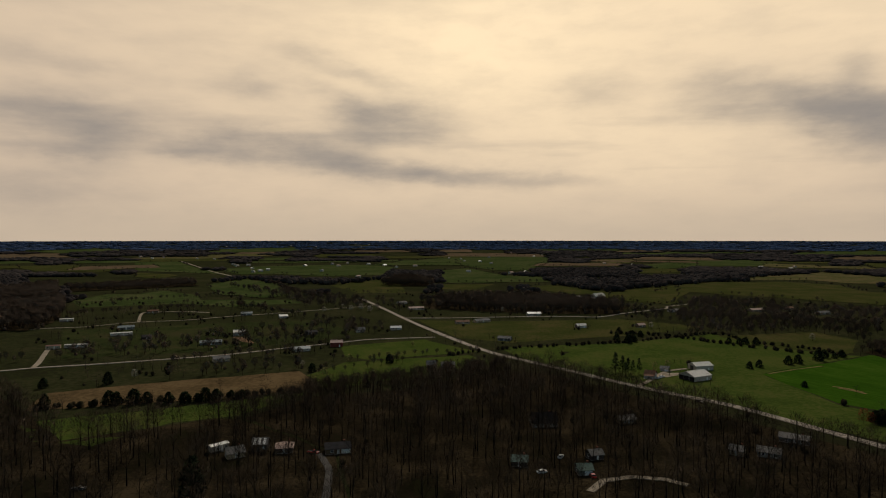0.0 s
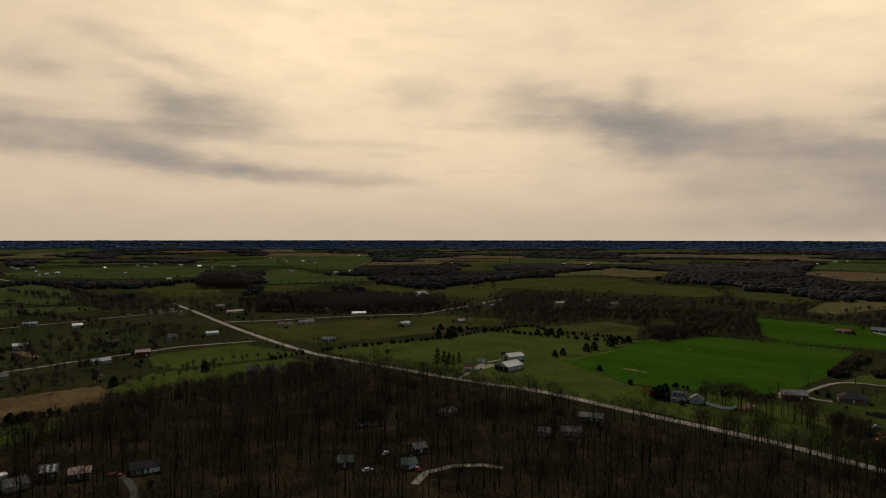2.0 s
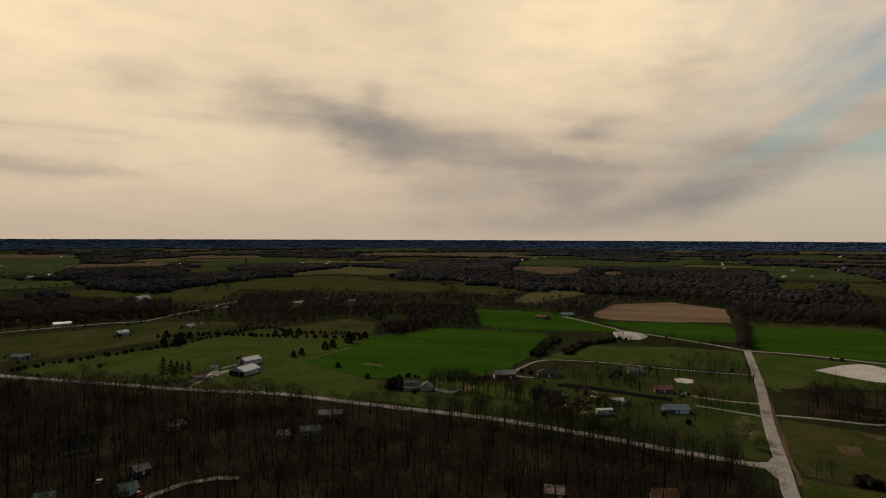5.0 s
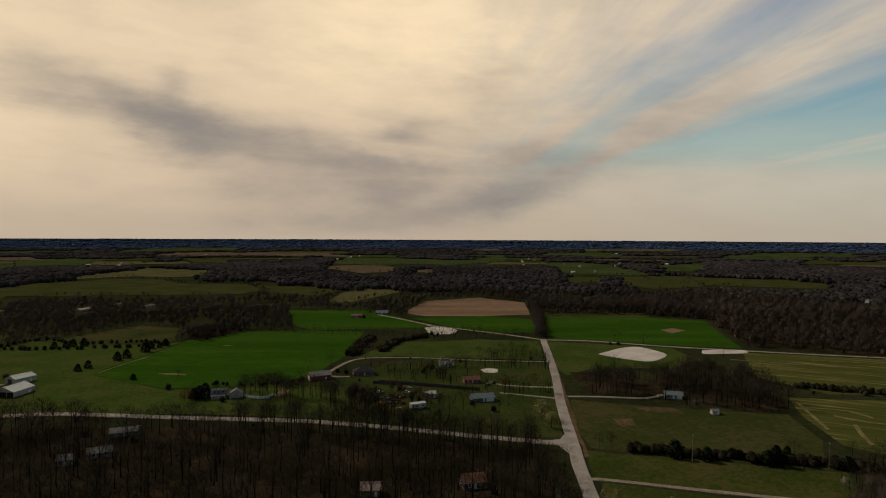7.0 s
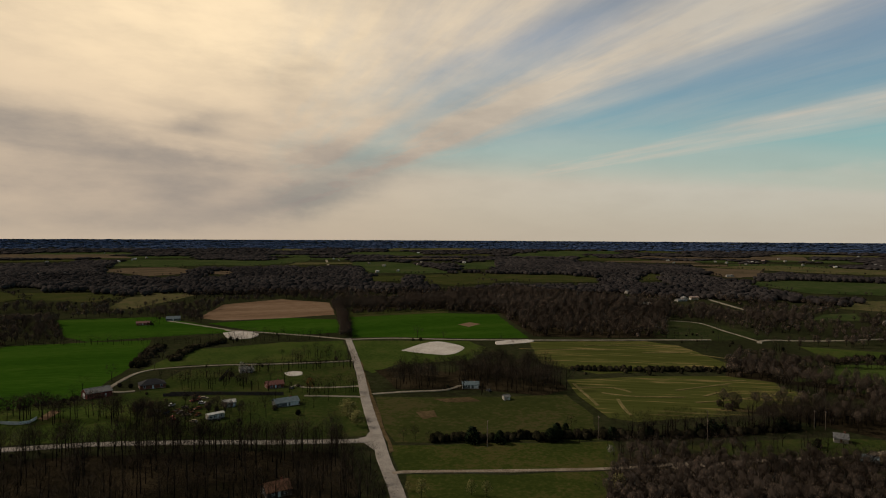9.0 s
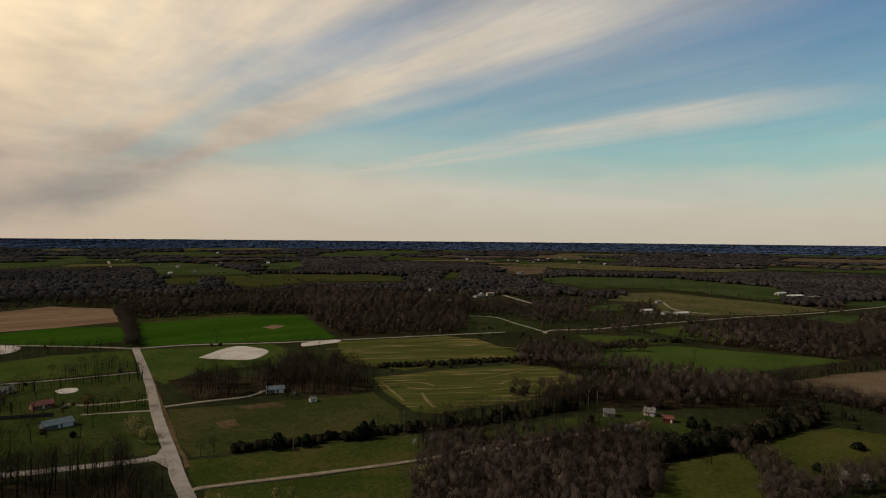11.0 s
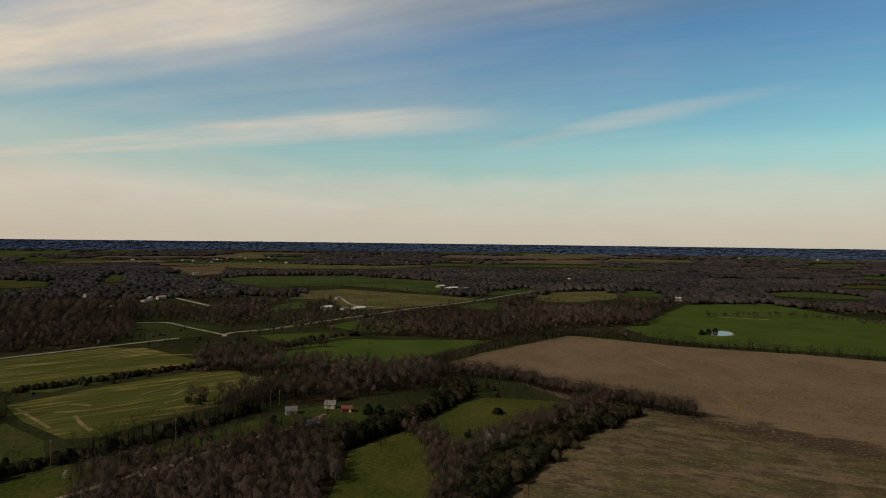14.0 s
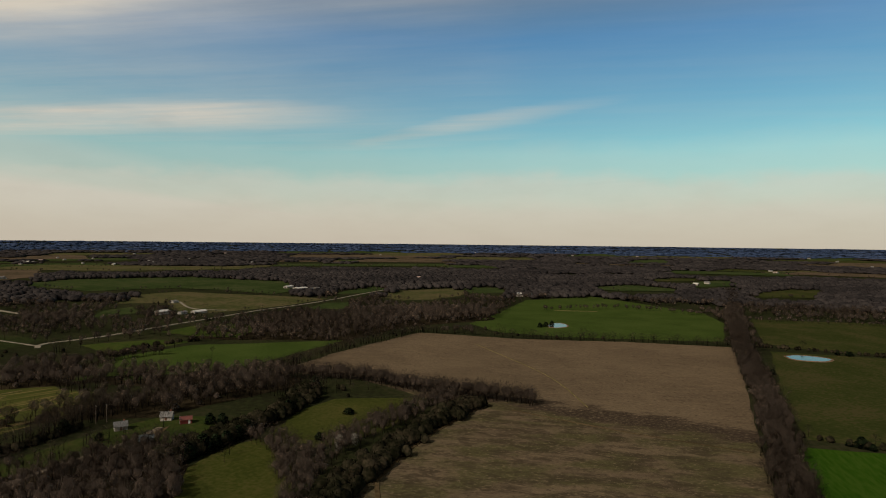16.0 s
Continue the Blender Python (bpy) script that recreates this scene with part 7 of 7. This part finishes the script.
# hedges and rows of trees
hedge("thicket", [(-111, 341), (-80, 387), (-31, 404), (40, 457)], 24, 5.5, TALL, 11, "brown bare thicket at a wood's edge")
hedge("tree_row", [(255, 311), (267, 279), (274, 242), (267, 205)], 20, 6, NEAR, 13, "bare trees between a lawn and a road")
hedge("tree_row", [(363, 291), (377, 275), (374, 241)], 10, 5, TALL, 9, "bare trees behind a dark-roofed house")
hedge("tree_row", [(453, 245), (482, 234), (474, 202)], 12, 6, TALL, 11, "bare trees beside a pale flat")
hedge("tree_row", [(529, 378), (565, 358), (585, 290)], 8, 5, TALL, 9, "bare trees along a farm lane")
hedge("tree_row", [(303, -7), (317, -32), (325, -72), (333, -110)], 12, 6, TALL, 9, "bare trees along a farm track")
hedge("tree_row", [(372, -86), (391, -129), (395, -172), (368, -205), (344, -229)], 30, 5.5, TALL, 11, "bare trees round a farmyard")
hedge("tree_row", [(-355, 492), (-282, 526), (-204, 579), (-126, 612)], 12, 12, MID, 9, "bare trees between houses")
hedge("tree_row", [(-219, 493), (-176, 526), (-119, 531)], 14, 9, MID, 10, "bare trees along a side road")
hedge("tree_row", [(-473, 776), (-380, 855), (-249, 864)], 10, 12, MID, 9, "bare trees along a far road")
hedge("tree_row", [(-302, 905), (-187, 773), (-94, 710)], 16, 10, MID, 10, "bare trees round far houses")
hedge("tree_row", [(-382, 1370), (-254, 1090), (-176, 1041)], 14, 10, MID, 10, "bare trees along a creek")
hedge("tree_row", [(-511, 954), (-449, 1012), (-355, 1065)], 8, 11, MID, 8, "bare trees between paddocks")
hedge("tree_row", [(-3, 886), (93, 871), (160, 810)], 14, 11, MID, 9, "bare yard trees behind a road")
hedge("tree_row", [(-90, 459), (-63, 479), (-29, 498)], 12, 10, MID, 8, "bare trees in a pasture")
hedge("tree_row", [(365, 737), (446, 694), (529, 656)], 12, 10, MID, 9, "bare trees round far houses")
hedge("hedge", [(270, -850), (203, -895), (138, -923)], 6, 8, MID, 7, "low far hedge line")
hedge("hedge", [(589, -258), (552, -322), (493, -361)], 6, 8, MID, 8, "low hedge along a green field")
hedge("hedge", [(490, -87), (484, -118), (468, -168), (430, -205)], 10, 7, MID, 11, "brown hedge between hay field and wood")
hedge("hedge", [(472, -1351), (300, -878), (210, -632), (138, -455), (100, -356), (74, -286), (53, -226)], 15, 3.8, THICK, 10, "tall brown bare hedgerow between fields")
hedge("hedge", [(250, -284), (236, -238), (220, -195), (199, -147), (184, -121)], 13, 3.4, BRUSH, 8, "thick dark brushy hedge")
hedge("hedge", [(395, -240), (377, -257), (348, -275), (306, -281), (276, -294), (252, -304), (225, -313)], 10, 3.4, THICK, 11, "row of tall bare trees across a field")
hedge("hedge", [(421, -250), (455, -333), (482, -462)], 14, 5, TALL, 10, "brown bare hedge along a field")
hedge("hedge", [(482, -462), (414, -499), (351, -542), (284, -592), (214, -627)], 12, 5, TALL, 9, "low brown hedge at a field edge")
hedge("hedge", [(197, -646), (151, -665), (102, -683), (70, -696)], 4, 7, BRUSH, 5, "thin hedge line with dark shrubs")
hedge("hedge", [(93, -361), (70, -366), (54, -369)], 4, 9, BRUSH, 5, "thin hedge between pasture and wheat")
hedge("hedge", [(279, -112), (290, -139), (299, -163), (316, -195), (338, -225)], 12, 3.6, BRUSH, 9, "dense dark hedge with evergreen shrubs")
hedge("hedge", [(278, -158), (257, -156), (225, -143), (188, -121)], 14, 4.5, THICK, 9, "brown thicket between pastures")
hedge("hedge", [(225, -144), (247, -189), (259, -240), (273, -283)], 18, 4.6, THICK, 9, "broad brown thicket beside a field")
hedge("hedge", [(295, 82), (308, 47), (318, 19), (326, 3), (328, -13)], 6, 3, BRUSH, 5, "low dark brushy fence line")
hedge("hedge", [(328, -13), (341, -45), (354, -75), (366, -98), (379, -117)], 9, 4.6, TALL, 14, "row of tall bare trees at a meadow edge")
hedge("hedge", [(327, -13), (339, -45), (352, -74), (364, -97)], 6, 3, BRUSH, 4.5, "dark brush below bare trees")
hedge("hedge", [(475, 23), (483, -12), (496, -61), (513, -120)], 6, 3.4, BRUSH, 4.5, "low dark hedge between hay fields")
hedge("hedge", [(500, -120), (457, -120), (450, -145), (447, -160)], 9, 4.5, TALL, 11, "bare hedge with tall trees")
hedge("hedge", [(513, -100), (537, -141), (550, -184), (547, -210)], 12, 6, MID, 10, "brown bare hedge")
hedge("tree_row", [(442, 509), (464, 461), (491, 406), (521, 357), (549, 310), (571, 263)], 7, 4.5, TALL, 9, "row of small bare trees along a field")
hedge("hedge", [(396, 346), (437, 373), (477, 391)], 8, 3.4, BRUSH, 5.5, "dark brush along a ditch")
hedge("hedge", [(425, 338), (477, 359), (518, 355)], 7, 3.4, BRUSH, 5, "dark brush along a ditch")
hedge("hedge", [(568, 250), (667, 297), (791, 359)], 9, 5, MID, 11, "bare trees lining a road")
hedge("hedge", [(726, 310), (794, 229), (809, 139)], 7, 6, MID, 7, "low brown hedge above a wheat field")
hedge("hedge", [(8, 522), (48, 545), (163, 580), (279, 638), (295, 588), (331, 549), (340, 518)], 5, 8, BRUSH, 4, "thin hedge with round shrubs")
hedge("hedge", [(-240, 360), (-199, 370), (-151, 379), (-114, 393), (-83, 405)], 6, 5.5, BRUSH, 5, "dark evergreen hedge below a brown field")
hedge("hedge", [(-83, 405), (-41, 427), (7, 453), (46, 474)], 12, 5.5, MID, 9, "brown bare thicket")
hedge("hedge", [(-92, 514), (-62, 506), (-12, 525), (27, 531)], 5, 10, MID, 7, "loose row of budding trees")
hedge("hedge", [(259, 346), (278, 319), (306, 304)], 4, 6, BRUSH, 3.5, "low fence line scrub")
hedge("hedge", [(175, 638), (226, 623), (275, 567), (315, 530)], 5, 8, BRUSH, 4.5, "fence line with scattered shrubs")
hedge("hedge", [(538, -767), (489, -846), (421, -878), (343, -871)], 10, 8, MID, 8, "bushy row of trees across a field")
hedge("hedge", [(561, -178), (589, -226), (591, -262)], 6, 6, BRUSH, 6, "hedge between paddocks")
hedge("tree_row", [(400, 258), (427, 231), (444, 191)], 14, 6, TALL, 12, "bare yard trees along a drive")
hedge("tree_row", [(352, 190), (372, 177), (372, 153)], 18, 7, TALL, 12, "bare yard trees beside a road")
hedge("tree_row", [(341, 261), (368, 237), (357, 218)], 16, 6, TALL, 11, "bare yard trees round sheds")
hedge("tree_row", [(284, 246), (307, 235), (300, 204)], 14, 5, THICK, 9, "brushy bare trees round a junk yard")
hedge("tree_row", [(219, 260), (244, 196), (264, 143), (269, 122)], 18, 5.5, NEAR, 14, "bare roadside trees")
hedge("tree_row", [(253, 121), (237, 102), (219, 90), (199, 79)], 14, 8, NEAR, 13, "bare trees beside a road")

# ---- far country ----


def far_fields():
    """A patchwork of small far fields, between the mapped ones and the horizon."""
    r = random.Random(23)
    for i in range(110):
        q, d = radians(r.uniform(-40, 172)), 2300 + 1600 * r.random()
        wide, deep = r.uniform(0.03, 0.1) * d, r.uniform(0.02, 0.06) * d
        c, s = math.cos(q), math.sin(q)
        cx, cy = d * s, d * c
        if any(inside(cx, cy, p) for p in FIELDS):
            continue
        sl = r.uniform(-0.3, 0.3)
        pts = [(cx + c * a * wide + s * (b + sl * a) * deep, cy - s * a * wide + c * (b + sl * a) * deep) for a, b in ((-1, -1), (1, -0.8), (0.9, 1), (-0.8, 0.9))]
        field("far_field", pts, r.choice([GREEN3, GREEN3, GREEN3, HAY2, OLIVE, TAN2]), 0.06, "small far field among woods")


def field_edges():
    """Trees and brush left standing along the edges of the farther fields."""
    batch = Batch()
    for pts in list(FIELDS):
        near = min(math.hypot(*p) for p in pts)
        if near < 840 or near > 2600:
            continue
        for (x0, y0), (x1, y1) in zip(pts, pts[1:] + pts[:1]):
            l = math.hypot(x1 - x0, y1 - y0)
            if rng.random() < 0.25 or l < 20:
                continue
            n = int(l / (6 + near / 160))
            for k in range(n):
                f = (k + rng.random()) / n
                x, y = x0 + (x1 - x0) * f, y0 + (y1 - y0) * f
                if noise.noise(Vector((x / 60, y / 60, 9.1))) > -0.15 and not blocked(x, y, 3):
                    plant(batch, MID, x + rng.uniform(-3, 3), y + rng.uniform(-3, 3), rng.choice([3.5, 5, 7, 8]))
    tagged(batch.build("field_hedges", TWIG, TWIGHAZE, TWIGCORE), "bare brown hedgerow trees along far fields", "hedge", kind="stuff")


FIELD_GRID = {}


def on_field(x, y):
    """Whether a mapped field lies there; fields are looked up by cells of 120 m."""
    for f in FIELDS[FIELD_GRID.get("count", 0):]:
        xs, ys = [p[0] for p in f], [p[1] for p in f]
        for i in range(int(min(xs) // 120), int(max(xs) // 120) + 1):
            for j in range(int(min(ys) // 120), int(max(ys) // 120) + 1):
                FIELD_GRID.setdefault((i, j), []).append(f)
    FIELD_GRID["count"] = len(FIELDS)
    return any(inside(x, y, f) for f in FIELD_GRID.get((int(x // 120), int(y // 120)), ()))


def over_field(x, y, h):
    """Whether a field lies under a tree of that height or just behind it."""
    return any(on_field(x * k, y * k) for k in (1.0, EYE / (EYE - h), EYE / (EYE - h * 0.5)))


def valley_woods():
    """Bare woods on all the land between the mapped fields of the middle distance, thinning into the open plain."""
    batch = Batch()
    for r, step in ((640, 9.5), (740, 10.5), (850, 11.5), (980, 13.0)):
        end = {640: 740, 740: 850, 850: 980, 980: 1130}[r]
        while r < end:
            a = radians(14)
            while a < radians(172):
                q, rr = a + rng.uniform(-0.5, 0.5) * step / r, r + rng.uniform(-0.5, 0.5) * step
                a += step / r
                x, y = rr * math.sin(q), rr * math.cos(q)
                n = noise.noise(Vector((x / 110, y / 110, 3.1))) + 0.5 * noise.noise(Vector((x / 35, y / 35, 8.4)))
                if n < -0.38 or blocked(x, y, 3) or any(blocked(x * k, y * k, 2.5) for k in (1.03, 1.06, 1.09, 1.12)) or over_field(x, y, 10):
                    continue
                plant(batch, MID, x, y, 11 + 3 * n)
            r += step
    tagged(batch.build("valley_woods", TWIG, TWIGHAZE, TWIGCORE), "grey-brown bare woods filling a shallow valley", "woods", kind="stuff")


def far_woods():
    """Woods past the mapped ground: clumps that thin out where fields lie."""
    ring = random.Random(11)
    for lo, hi, step, height, label in ((1120, 1900, 25, 11, "dark bare woods in the middle distance"), (1900, 3000, 40, 11, "far dark woods"), (3000, 3900, 62, 10, "dark woods towards the horizon"), (3900, 4800, 60, 4.5, "horizon woods with blue-grey haze in their colour")):
        batch = Batch()
        r = lo
        while r < hi:
            da = step / r
            a = radians(-42)
            while a < radians(178):
                q, rr = a + ring.uniform(-0.5, 0.5) * da, r + ring.uniform(-0.5, 0.5) * step
                x, y = rr * math.sin(q), rr * math.cos(q)
                a += da
                n = noise.noise(Vector((x / 420, y / 420, 1.7))) + 0.5 * noise.noise(Vector((x / 150, y / 150, 4.2)))
                open_land = -0.1 if -0.6 < q < 0.12 else -0.55
                if n < open_land - (0.0 if rr < 3000 else 0.05 if rr < 3900 else 0.6):
                    continue
                if over_field(x, y, height if rr < 3000 else 1.0) or blocked(x, y, 4):
                    continue
                tall = height * ring.uniform(0.85, 1.12)
                wide = 15 * ring.uniform(0.9, 1.15) if lo < 1900 else step * ring.uniform(0.7, 0.95)
                batch.add(ring.choice(BELT if lo < 1900 else FAR), x, y, gz(x, y), wide, tall, ring.uniform(0, 6.28))
            r += step
        # the last ring carries the haze in its blue material
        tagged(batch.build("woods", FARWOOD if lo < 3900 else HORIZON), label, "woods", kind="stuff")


yard_trees()
scattered_trees()
far_fields()
field_edges()
valley_woods()
far_woods()
